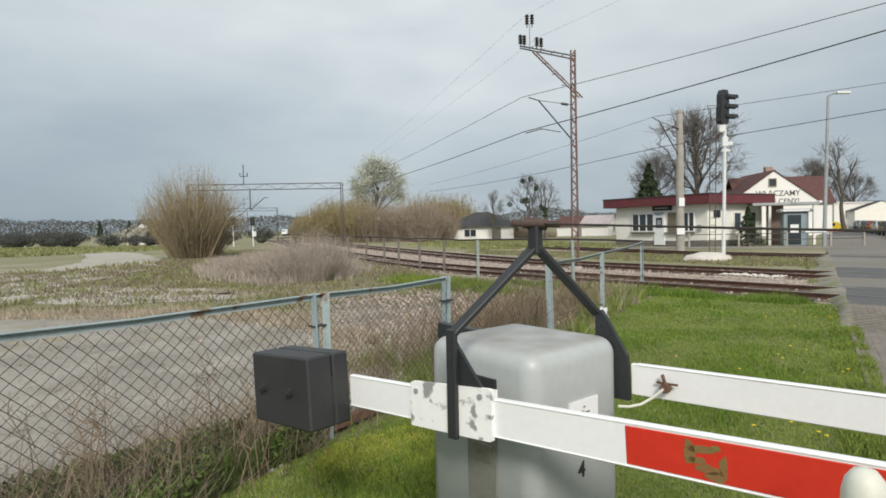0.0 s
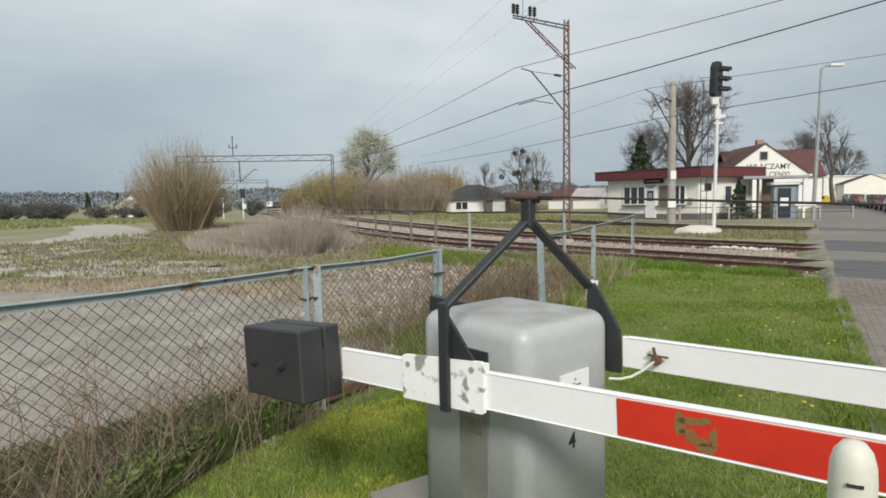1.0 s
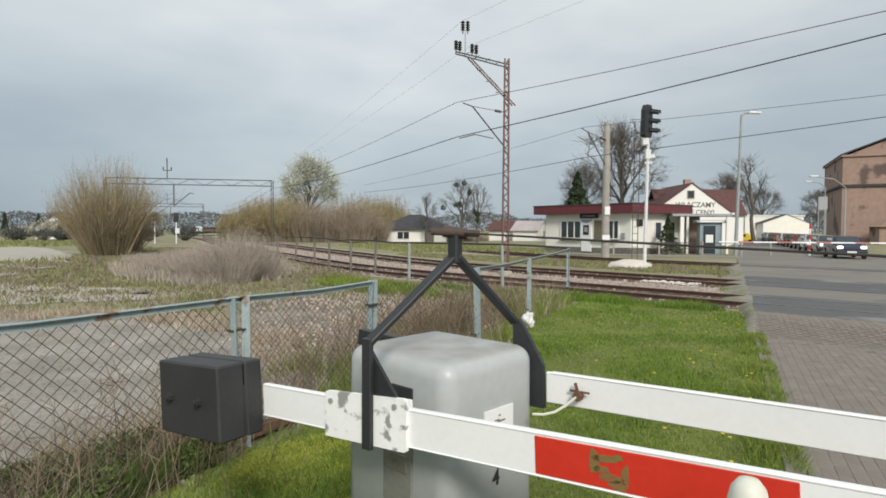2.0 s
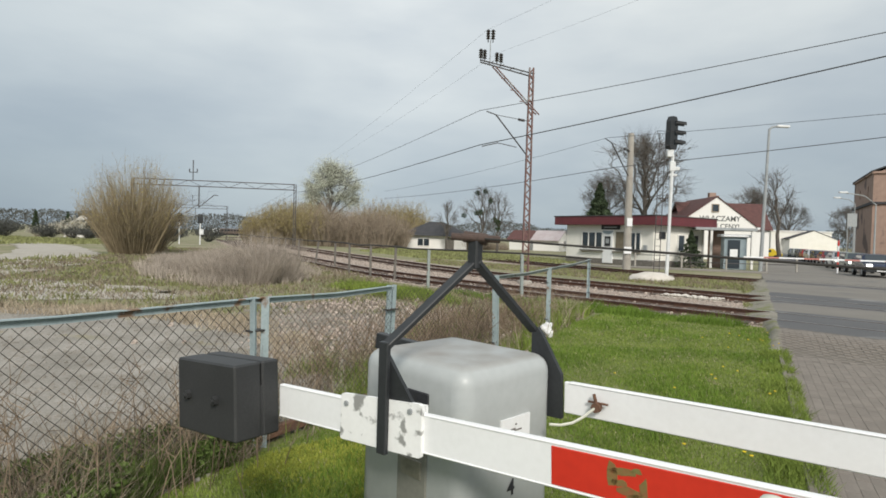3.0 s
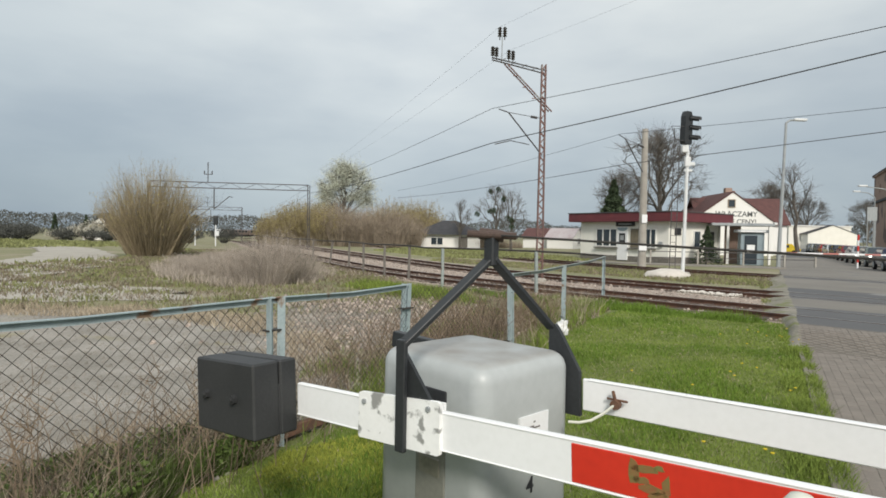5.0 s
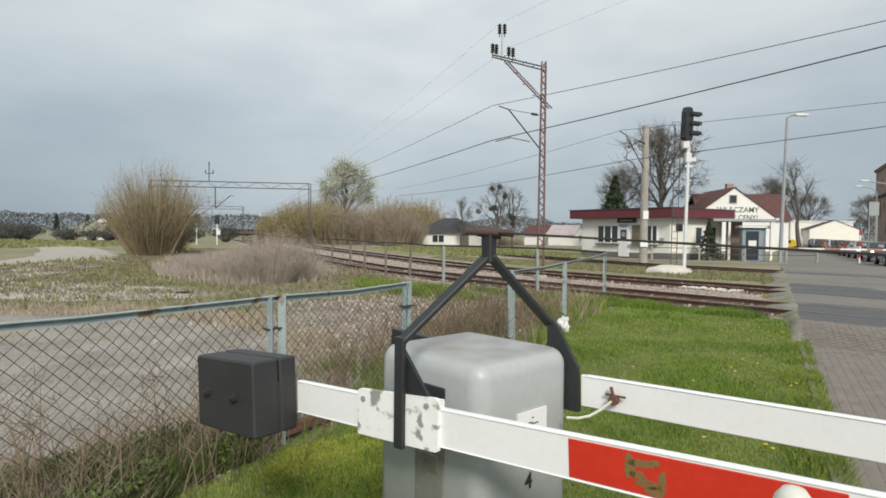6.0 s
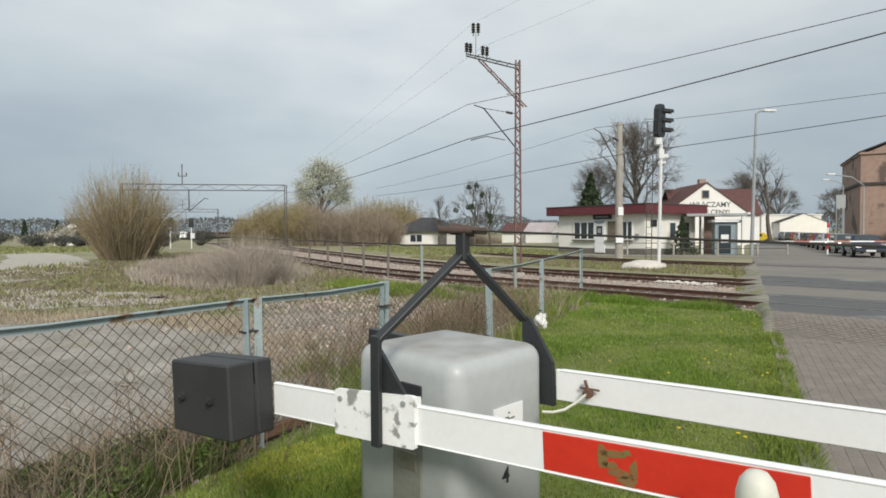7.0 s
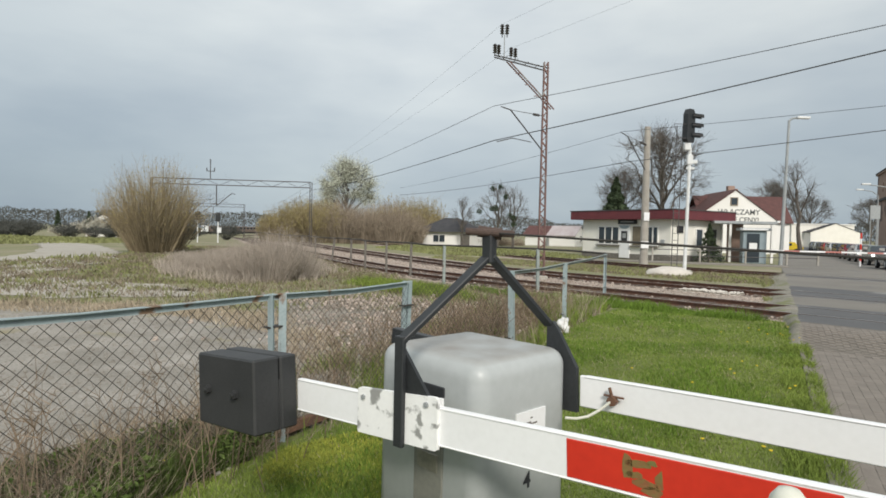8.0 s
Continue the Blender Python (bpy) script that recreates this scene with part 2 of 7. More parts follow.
M_YELLOW = mat("yellow_paint", (0.75, 0.55, 0.04), (0.62, 0.45, 0.03), 0.45, scale=3, fine=30, bump=0.05)
M_CREAM = mat("cream_plastic", (0.66, 0.66, 0.58), (0.58, 0.58, 0.5), 0.5, scale=6, fine=50, bump=0.05)
M_BARK = mat("grey_bark", (0.15, 0.135, 0.12), (0.09, 0.08, 0.07), 0.95, scale=3, fine=30)
M_TWIG = mat("willow_twig", (0.30, 0.25, 0.165), (0.205, 0.165, 0.105), 0.9, scale=1, fine=10, bump=0, per_piece=0.3)
M_PALETWIG = mat("pale_birch_stem", (0.42, 0.38, 0.30), None, 0.9, scale=4, fine=20, bump=0)
M_BUD = mat("willow_bud", (0.36, 0.31, 0.13), (0.26, 0.22, 0.1), 0.9, scale=1, fine=8, bump=0, per_piece=0.4)
M_YOUNG = mat("young_leaf", (0.54, 0.56, 0.46), (0.44, 0.455, 0.37), 0.85, scale=0.5, fine=6, bump=0, per_piece=0.4)
M_BROWNBUSH = mat("brown_thicket", (0.34, 0.285, 0.22), (0.245, 0.20, 0.155), 0.95, scale=0.5, fine=5, bump=0, per_piece=0.35)
M_PINE = mat("dark_needles", (0.06, 0.08, 0.045), (0.035, 0.05, 0.028), 0.9, scale=2, fine=10, bump=0, per_piece=0.4)
# Distant wood, greyed and evened so that its colour carries the haze.
M_HAZEWOOD = mat("hazed_far_wood", (0.105, 0.108, 0.10), (0.085, 0.088, 0.08), 0.95, scale=0.3, fine=3, bump=0, per_piece=0.14)
M_BLOSSOM = mat("blossom", (0.5, 0.49, 0.42), (0.36, 0.34, 0.28), 0.9, scale=1, fine=8, bump=0, per_piece=0.25)
M_GRASS = mat("fresh_grass", (0.205, 0.262, 0.055), (0.105, 0.15, 0.03), 0.75, scale=0.9, fine=7, bump=0, per_piece=0.4)
M_MOSS = mat("yellow_green_moss", (0.33, 0.34, 0.06), (0.19, 0.22, 0.04), 0.85, scale=1.6, fine=14, bump=0, per_piece=0.35, spec=0.1)
M_BRAMBLE = mat("dead_bramble", (0.255, 0.195, 0.14), (0.145, 0.108, 0.078), 0.9, scale=3, fine=20, bump=0, per_piece=0.35, spec=0.1)
M_TUFT = mat("lush_tuft", (0.14, 0.22, 0.035), (0.085, 0.14, 0.022), 0.75, scale=0.9, fine=7, bump=0, per_piece=0.35)
M_STRAW = mat("dry_straw", (0.43, 0.365, 0.275), (0.27, 0.225, 0.165), 0.9, scale=1.2, fine=9, bump=0, per_piece=0.4)
M_THATCH = mat("old_thatch", (0.25, 0.21, 0.155), (0.14, 0.115, 0.083), 0.95, scale=2.5, fine=14, bump=0, per_piece=0.45)
M_WEED = mat("dark_weed_leaf", (0.105, 0.15, 0.04), (0.06, 0.085, 0.025), 0.75, scale=2, fine=12, bump=0, per_piece=0.4)
M_DULLGRASS = mat("dull_meadow_grass", (0.225, 0.235, 0.10), (0.145, 0.155, 0.07), 0.9, scale=0.6, fine=6, bump=0, per_piece=0.35)
M_REED = mat("dry_reed", (0.40, 0.35, 0.30), (0.30, 0.26, 0.22), 0.95, scale=0.6, fine=6, bump=0, per_piece=0.3)
M_FLOWER = mat("dandelion", (0.75, 0.55, 0.02), None, 0.7, scale=5, fine=30, bump=0)
M_PLASTICBAG = mat("white_rag", (0.78, 0.78, 0.77), (0.6, 0.6, 0.6), 0.7, scale=20, fine=80, bump=0.3)
M_SAND = mat("pale_sand", (0.62, 0.58, 0.53), (0.5, 0.46, 0.41), 0.95, scale=3, fine=30, bump=0.5)
M_TYRE = mat("tyre_rubber", (0.02, 0.02, 0.021), None, 0.85, scale=8, fine=60)
M_LAMP = glow("car_headlamp", (1.0, 0.97, 0.9), 1.5)
M_WHITELIGHT = mat("white_panel", (0.85, 0.86, 0.86), (0.8, 0.8, 0.8), 0.4, scale=3, fine=20, bump=0)


for _m in (M_TWIG, M_BUD, M_YOUNG, M_BROWNBUSH, M_PINE, M_HAZEWOOD, M_BLOSSOM, M_GRASS, M_TUFT, M_STRAW, M_THATCH, M_WEED, M_DULLGRASS, M_REED, M_BARK):
    _m.node_tree.nodes["Principled BSDF"].inputs["Specular IOR Level"].default_value = 0.12


# ---------------------------------------------------------------- mesh helpers
def part(name, bm, material, parent, label="", world_space=False, smooth=False):
    """Link a bmesh as one mesh object under a thing or a part."""
    if world_space:
        bm.transform(matrix_of(parent).inverted())
    me = bpy.data.meshes.new(name)
    bm.to_mesh(me)
    bm.free()
    return part_mesh(name, me, material, parent, label, smooth)


def part_mesh(name, me, material, parent, label="", smooth=False):
    if smooth:
        me.polygons.foreach_set("use_smooth", [True] * len(me.polygons))
    if material and not me.materials:
        me.materials.append(material)
    ob = new(name, me)
    ob.parent = parent
    if label:
        ob["label"] = label
    return ob


def matrix_of(ob):
    m = ob.matrix_basis.copy()
    while ob.parent:
        ob = ob.parent
        m = ob.matrix_basis @ m
    return m


def thing(name, label, category, m=None, group="", kind=""):
    ob = new(name)
    ob.empty_display_size = 0.2
    ob.matrix_basis = m or Matrix()
    return tagged(ob, label, category, group, kind)


def solid(name, bm, material, label, category, m=None, group="", kind="", smooth=False):
    """A thing of one single mesh."""
    me = bpy.data.meshes.new(name)
    bm.to_mesh(me)
    bm.free()
    return solid_mesh(name, me, material, label, category, m, group, kind, smooth)


def solid_mesh(name, me, material, label, category, m=None, group="", kind="", smooth=False):
    if smooth:
        me.polygons.foreach_set("use_smooth", [True] * len(me.polygons))
    if material and not me.materials:
        me.materials.append(material)
    ob = new(name, me)
    if m:
        ob.matrix_basis = m
    return tagged(ob, label, category, group, kind)


def block(bm, centre, size, rz=0.0, bevel=0.0, seg=1, m=None):
    """A box, its edges rounded where bevel is given."""
    made = bmesh.new()
    bmesh.ops.create_cube(made, size=1.0)
    bmesh.ops.scale(made, vec=size, verts=made.verts)
    if bevel:
        bmesh.ops.bevel(made, geom=made.edges[:], offset=bevel, segments=seg, profile=0.5, affect="EDGES")
    made.transform((m or Matrix()) @ pose(*centre, 0, 0, rz))
    merge(bm, made)


def merge(bm, made):
    me = bpy.data.meshes.new("tmp")
    made.to_mesh(me)
    made.free()
    bm.from_mesh(me)
    bpy.data.meshes.remove(me)


def boxed(centre, size, rz=0.0, bevel=0.0, seg=1):
    bm = bmesh.new()
    block(bm, centre, size, rz, bevel, seg)
    return bm


def beam(bm, p0, p1, w, h, bevel=0.0, up=(0, 0, 1)):
    """A rectangular bar from p0 to p1: w across, h high."""
    p0, p1 = Vector(p0), Vector(p1)
    d = p1 - p0
    ax = d.normalized()
    side = ax.cross(Vector(up))
    side = side.normalized() if side.length > 1e-4 else Vector((1, 0, 0))
    top = side.cross(ax)
    m = Matrix((ax, side, top)).transposed().to_4x4()
    m.translation = (p0 + p1) / 2
    made = bmesh.new()
    bmesh.ops.create_cube(made, size=1.0)
    bmesh.ops.scale(made, vec=(d.length, w, h), verts=made.verts)
    if bevel:
        bmesh.ops.bevel(made, geom=made.edges[:], offset=bevel, segments=1, affect="EDGES")
    made.transform(m)
    merge(bm, made)


def rod(bm, p0, p1, r0, r1=None, seg=8, caps=True):
    """A round bar from p0 to p1."""
    p0, p1 = Vector(p0), Vector(p1)
    d = p1 - p0
    m = d.to_track_quat("Z", "Y").to_matrix().to_4x4()
    m.translation = (p0 + p1) / 2
    made = bmesh.new()
    bmesh.ops.create_cone(made, cap_ends=caps, segments=seg, radius1=r0, radius2=r0 if r1 is None else r1, depth=d.length)
    made.transform(m)
    merge(bm, made)


def plate(bm, outline, y0, y1):
    """An outline in x and z, given thickness along y."""
    a = [bm.verts.new((x, y0, z)) for x, z in outline]
    b = [bm.verts.new((x, y1, z)) for x, z in outline]
    bm.faces.new(a)
    bm.faces.new(b[::-1])
    for i in range(len(a)):
        j = (i + 1) % len(a)
        bm.faces.new((a[j], a[i], b[i], b[j]))
    bmesh.ops.recalc_face_normals(bm, faces=bm.faces[:])


class Raw:
    """Gathers many small tapered pieces into one mesh quickly."""

    def __init__(self):
        self.v, self.f = [], []

    def tube(self, pts, radii, seg=3):
        start = len(self.v)
        n = len(pts)
        for i, p in enumerate(pts):
            p = Vector(p)
            d = (Vector(pts[min(i + 1, n - 1)]) - Vector(pts[max(i - 1, 0)])).normalized()
            a = d.cross(Vector((0.31, 0.17, 0.93)))
            if a.length < 1e-3:
                a = d.cross(Vector((1, 0, 0)))
            a.normalize()
            b = d.cross(a)
            for k in range(seg):
                w = 2 * math.pi * k / seg
                self.v.append(tuple(p + (a * math.cos(w) + b * math.sin(w)) * radii[i]))
        for i in range(n - 1):
            for k in range(seg):
                k2 = (k + 1) % seg
                self.f.append((start + i * seg + k, start + i * seg + k2, start + (i + 1) * seg + k2, start + (i + 1) * seg + k))

    def leaf(self, p, size, rng):
        d = Vector((rng.gauss(0, 1), rng.gauss(0, 1), rng.gauss(0, 1))).normalized()
        s = d.orthogonal().normalized()
        s.rotate(Matrix.Rotation(rng.uniform(0, 6.28), 3, d))
        u = d.cross(s)
        k = len(self.v)
        p = Vector(p)
        self.v += [tuple(p - s * size), tuple(p + u * size * 0.5 + d * size * 0.15), tuple(p + s * size), tuple(p - u * size * 0.5 + d * size * 0.15)]
        self.f += [(k, k + 1, k + 2, k + 3)]

    def blade(self, x, y, z, h, w, lean, ang, rng):
        """A tapered blade with a fold, so that it has a body from all sides."""
        ca, sa = math.cos(ang), math.sin(ang)
        k = len(self.v)
        lx, ly = lean * math.cos(ang * 3.7), lean * math.sin(ang * 3.7)
        self.v += [(x - ca * w, y - sa * w, z), (x + ca * w, y + sa * w, z), (x - sa * w, y + ca * w, z),
                   (x + lx * 0.45, y + ly * 0.45, z + h * 0.6), (x + lx, y + ly, z + h)]
        self.f += [(k, k + 1, k + 3), (k + 1, k + 2, k + 3), (k + 2, k, k + 3)] if h < 0.02 else [(k, k + 1, k + 4), (k + 1, k + 2, k + 4), (k + 2, k, k + 4)]

    def mesh(self, name):
        me = bpy.data.meshes.new(name)
        me.from_pydata(self.v, [], self.f)
        me.update()
        return me


def text_mesh(body, size, depth, align="CENTER"):
    """Lettering as a mesh, in the x-z plane facing -y."""
    cu = bpy.data.curves.new("lettering", "FONT")
    cu.body, cu.size, cu.extrude, cu.align_x, cu.align_y = body, size, depth, align, "CENTER"
    cu.offset = 0.012 * size
    tmp = new("lettering_tmp", cu)
    dg = bpy.context.evaluated_depsgraph_get()
    me = bpy.data.meshes.new_from_object(tmp.evaluated_get(dg))
    bpy.data.objects.remove(tmp)
    me.transform(pose(0, 0, 0, 90, 0, 0))
    return me


def ease(a, b, v):
    t = min(1.0, max(0.0, (v - a) / (b - a)))
    return t * t * (3 - 2 * t)


def ground_z(x, y):
    """The land falls a little towards the far end of the line."""
    return -1.4 * ease(70, 220, y - 0.25 * x) if x < 5 else -1.4 * ease(70, 220, y - 0.25 * x) * ease(60, -10, x)


# ---------------------------------------------------------------- ground, road, tracks
ROAD_P, ROAD_D, ROAD_Q = Vector((3.66, 6.55, 0)), Vector((0.44, 0.898, 0)), Vector((0.898, -0.44, 0))
TRACK_N, TRACK_T = Vector((0.707, 0.707, 0)), Vector((-0.707, 0.707, 0))


def sheet(name, outline, z, material, label, category, rag=0.0, step=0.5, seed=1):
    """A flat patch of ground with a ragged rim."""
    rng = random.Random(seed)
    pts = []
    for i, p in enumerate(outline):
        q = outline[(i + 1) % len(outline)]
        n = max(1, int(math.dist(p, q) / step)) if rag else 1
        for k in range(n):
            t = k / n
            pts.append((p[0] + (q[0] - p[0]) * t + rng.uniform(-rag, rag), p[1] + (q[1] - p[1]) * t + rng.uniform(-rag, rag)))
    bm = bmesh.new()
    bm.faces.new([bm.verts.new((x, y, z)) for x, y in pts])
    bmesh.ops.triangulate(bm, faces=bm.faces[:])
    for f in bm.faces:
        f.normal_update()
        if f.normal.z < 0:
            f.normal_flip()
    return solid(name, bm, material, label, category, kind="structure")


def build_ground():
    xs = sorted({-1800, -1200, -700, -450, 450, 700, 1200, 1800, *range(-300, 301, 20)})
    ys = sorted({-300, -100, 700, 1000, 1600, 2400, *range(-20, 500, 20)})
    bm = bmesh.new()
    grid = [[bm.verts.new((x, y, ground_z(x, y))) for x in xs] for y in ys]
    for j in range(len(ys) - 1):
        for i in range(len(xs) - 1):
            bm.faces.new((grid[j][i], grid[j][i + 1], grid[j + 1][i + 1], grid[j + 1][i]))
    solid("ground", bm, M_SOIL, "flat rough meadow of dry and green grass beside the railway", "ground", kind="structure", smooth=True)
    a, b = ROAD_P - ROAD_D * 9, ROAD_P + ROAD_D * 7.0
    sheet("lawn", [(a.x, a.y), (b.x, b.y), (4.1, 15.7), (1.6, 11.5), (0.5, 8.4), (-0.77, 6.3), (-1.68, 4.75), (-2.5, 3.2), (-4.5, 0), (-5.5, -2)], 0.008, M_LAWN,
          "fresh green lawn between the fence and the footway", "lawn", 0.05, 0.4, 2)
    sheet("gravel_yard", [(-1.9, 4.95), (-1.2, 6.3), (-1.1, 7.6), (-2.3, 9.0), (-3.6, 11.4), (-6.0, 12.6), (-12, 12.2), (-20, 10), (-22, 2), (-12, -3), (-6.2, -2.4), (-3.2, 2.6)],
          0.012, M_GRAVEL, "pale gravel yard behind the mesh fence", "yard", 0.22, 0.4, 3)
    sheet("gravel_spill", [(-1.6, 9.2), (-0.9, 10.8), (-1.6, 12.6), (-3.2, 14.2), (-4.6, 14.6), (-4.2, 13.2), (-2.6, 11.4)], 0.016, M_GRAVEL,
          "stony spill of pale rubble in the meadow", "yard", 0.25, 0.35, 4)
    sheet("sandy_strip", [(-7.2, 14.6), (-9.0, 17.5), (-13.0, 18.6), (-19, 18.2), (-26, 16), (-26, 13.8), (-16, 14.6), (-10, 13.6)], 0.012, M_TRACKSOIL,
          "worn sandy strip in the meadow", "yard", 0.35, 0.5, 5)
    line = [Vector(p) for p in ((-30, 9, 0), (-20, 16.5, 0), (-19.6, 24.5, 0), (-22.6, 32, 0), (-27.2, 39.5, 0), (-33.5, 47.5, 0), (-41.5, 55, 0), (-52, 61, 0))]
    wide = (9.0, 8.5, 6.0, 5.0, 4.4, 4.0, 3.6, 3.4)
    bm = bmesh.new()
    rows, rng = [], random.Random(6)
    for i in range(len(line) - 1):
        for k in range(8):
            t = k / 8
            a, b, c, d = line[max(i - 1, 0)], line[i], line[i + 1], line[min(i + 2, len(line) - 1)]
            p = 0.5 * (2 * b + (c - a) * t + (2 * a - 5 * b + 4 * c - d) * t * t + (3 * b - a - 3 * c + d) * t ** 3)
            w = (wide[i] * (1 - t) + wide[i + 1] * t) / 2
            u = (c - b).normalized()
            s = Vector((u.y, -u.x, 0))
            rows.append([bm.verts.new((*(p + s * (q * w + rng.uniform(-0.25, 0.25) * (abs(q) == 1)))[:2], 0.03)) for q in (-1, -0.4, 0.4, 1)])
    for r, q in zip(rows, rows[1:]):
        for k in range(3):
            bm.faces.new((r[k], r[k + 1], q[k + 1], q[k]))
    bmesh.ops.recalc_face_normals(bm, faces=bm.faces[:])
    if bm.faces[:][0].normal.z < 0:
        bmesh.ops.reverse_faces(bm, faces=bm.faces[:])
    solid("dirt_road", bm, M_TRACKSOIL, "pale dirt road bending through the meadow", "road", kind="structure")


def track_point(s, off):
    """A point of the line's middle, s metres along it from the crossing, off metres to its far side."""
    p, step, h = Vector((3.75, 15.75, 0)), 1.0, 0.0
    n = int(abs(s))
    sign = 1 if s >= 0 else -1
    for k in range(n + 1):
        ds = step if k < n else abs(s) - n
        h = heading(sign * (k + 0.5 * ds))
        p = p + Vector((-math.sin(h), math.cos(h), 0)) * ds * sign
    h = heading(s)
    return p + Vector((math.cos(h), math.sin(h), 0)) * off


def heading(s):
    return radians(45 - 17.0 * ease(3, 20, s) - 4 * ease(20, 70, s) - 40 * ease(190, 290, s))


def along(bm, off, profile, s0, s1, step):
    """Sweep a profile (across, up) along the line."""
    rows, s = [], s0
    while s <= s1 + 1e-6:
        a, b = track_point(s, off), track_point(s, off + 1)
        side = b - a
        rows.append([bm.verts.new((a.x + side.x * u, a.y + side.y * u, v + ground_z(a.x, a.y))) for u, v in profile])
        s += step
    for r, q in zip(rows, rows[1:]):
        for i in range(len(profile)):
            j = (i + 1) % len(profile)
            bm.faces.new((r[i], r[j], q[j], q[i]))
    for r in (rows[0], rows[-1][::-1]):
        bm.faces.new(r)
    bmesh.ops.recalc_face_normals(bm, faces=bm.faces[:])


# Oil stains and the rails' shade, both put into one dark colour.
M_OIL_SHADE = mat("oil_and_shade_ballast", (0.15, 0.11, 0.088), (0.07, 0.05, 0.042), 0.95, scale=5, fine=40, bump=0.8, bump_size=0.03)
TRACKS = (("track_1", 1.5, 0.0), ("track_2", 6.35, 0.0), ("track_3", 16.6, 0.0))


def build_tracks():
    bm = bmesh.new()
    along(bm, 0, [(0.05, 0.0), (0.25, 0.02), (8.2, 0.02), (8.9, 0.0), (8.9, -0.05), (-1.5, -0.05)], -45, 120, 3)
    solid("ballast_bed", bm, M_BALLAST, "brownish pink crushed-stone ballast bed under the tracks", "ballast", kind="structure")
    bm = bmesh.new()
    along(bm, 16.6, [(-1.9, 0.0), (-1.5, 0.02), (1.5, 0.02), (1.9, 0.0), (1.9, -0.05), (-1.9, -0.05)], -45, 60, 3)
    solid("ballast_bed", bm, M_BALLAST, "dirty ballast bed of the siding by the kiosk", "ballast", kind="structure")
    for off in (1.5, 6.35, 16.6):
        bm = bmesh.new()
        along(bm, off, [(-1.2, 0.02), (-1.0, 0.034), (1.0, 0.034), (1.2, 0.02), (1.2, 0.0), (-1.2, 0.0)], -45, 120 if off < 10 else 60, 3)
        solid("oiled_ballast", bm, M_OIL_SHADE, "dark oil-stained ballast between the rails, with the rails' shade painted in", "ballast", kind="structure")
    sl = bmesh.new()
    block(sl, (0, 0, 0.0), (2.5, 0.24, 0.1), bevel=0.012)
    sleeper_mesh = bpy.data.meshes.new("sleeper")
    sl.to_mesh(sleeper_mesh)
    sl.free()
    sleeper_mesh.materials.append(M_SLEEPER)
    for name, off, _ in TRACKS:
        tr = thing(name, "rusty railway track on timber sleepers", "railway track", kind="structure")
        for side in (-0.76, 0.76):
            prof = [(-0.07, 0.03), (-0.07, 0.042), (-0.014, 0.056), (-0.014, 0.113), (-0.036, 0.12), (-0.036, 0.153),
                    (0.036, 0.153), (0.036, 0.12), (0.014, 0.113), (0.014, 0.056), (0.07, 0.042), (0.07, 0.03)]
            far = 60 if off > 10 else 300
            bm = bmesh.new()
            along(bm, off + side, prof, -45, far, 1.5)
            rail = part("rail", bm, M_RAIL, tr)
            bm = bmesh.new()
            along(bm, off + side, [(-0.03, 0.1535), (-0.03, 0.156), (0.03, 0.156), (0.03, 0.1535)], -45, far, 1.5)
            part("railhead", bm, M_RAILTOP, rail, "worn bright running surface")
        for i in range(110):
            s = -16 + i * 0.66
            a = track_point(s, off)
            if 0 < (a - ROAD_P).dot(ROAD_Q) < 8.5:
                continue
            ob = new("sleeper", sleeper_mesh)
            ob.parent = tr
            ob.matrix_basis = pose(a.x, a.y, 0.004, 0, 0, math.degrees(heading(s)) + random.uniform(-1, 1))
    rng = random.Random(8)
    raw = Raw()
    for _ in range(9000):
        s, off = rng.uniform(-14, 45), rng.uniform(0.2, 8.6)
        a = track_point(s, off)
        if 0 < (a - ROAD_P).dot(ROAD_Q) < 8.5:
            continue
        r = rng.uniform(0.02, 0.05)
        raw.tube([(a.x, a.y, 0.0), (a.x + r * 0.3, a.y, 0.02 + r * 0.6), (a.x + r * 0.5, a.y, 0.02 + r)], [r, r * 0.9, r * 0.25], 4)
    solid_mesh("ballast_stones", raw.mesh("ballast_stones"), M_STONE, "loose crushed stones of the ballast", "ballast", kind="stuff")


def crossing_z(n):
    return 0.02 + 0.128 * ease(10.6, 12.8, n) * (1 - ease(32.5, 37, n))


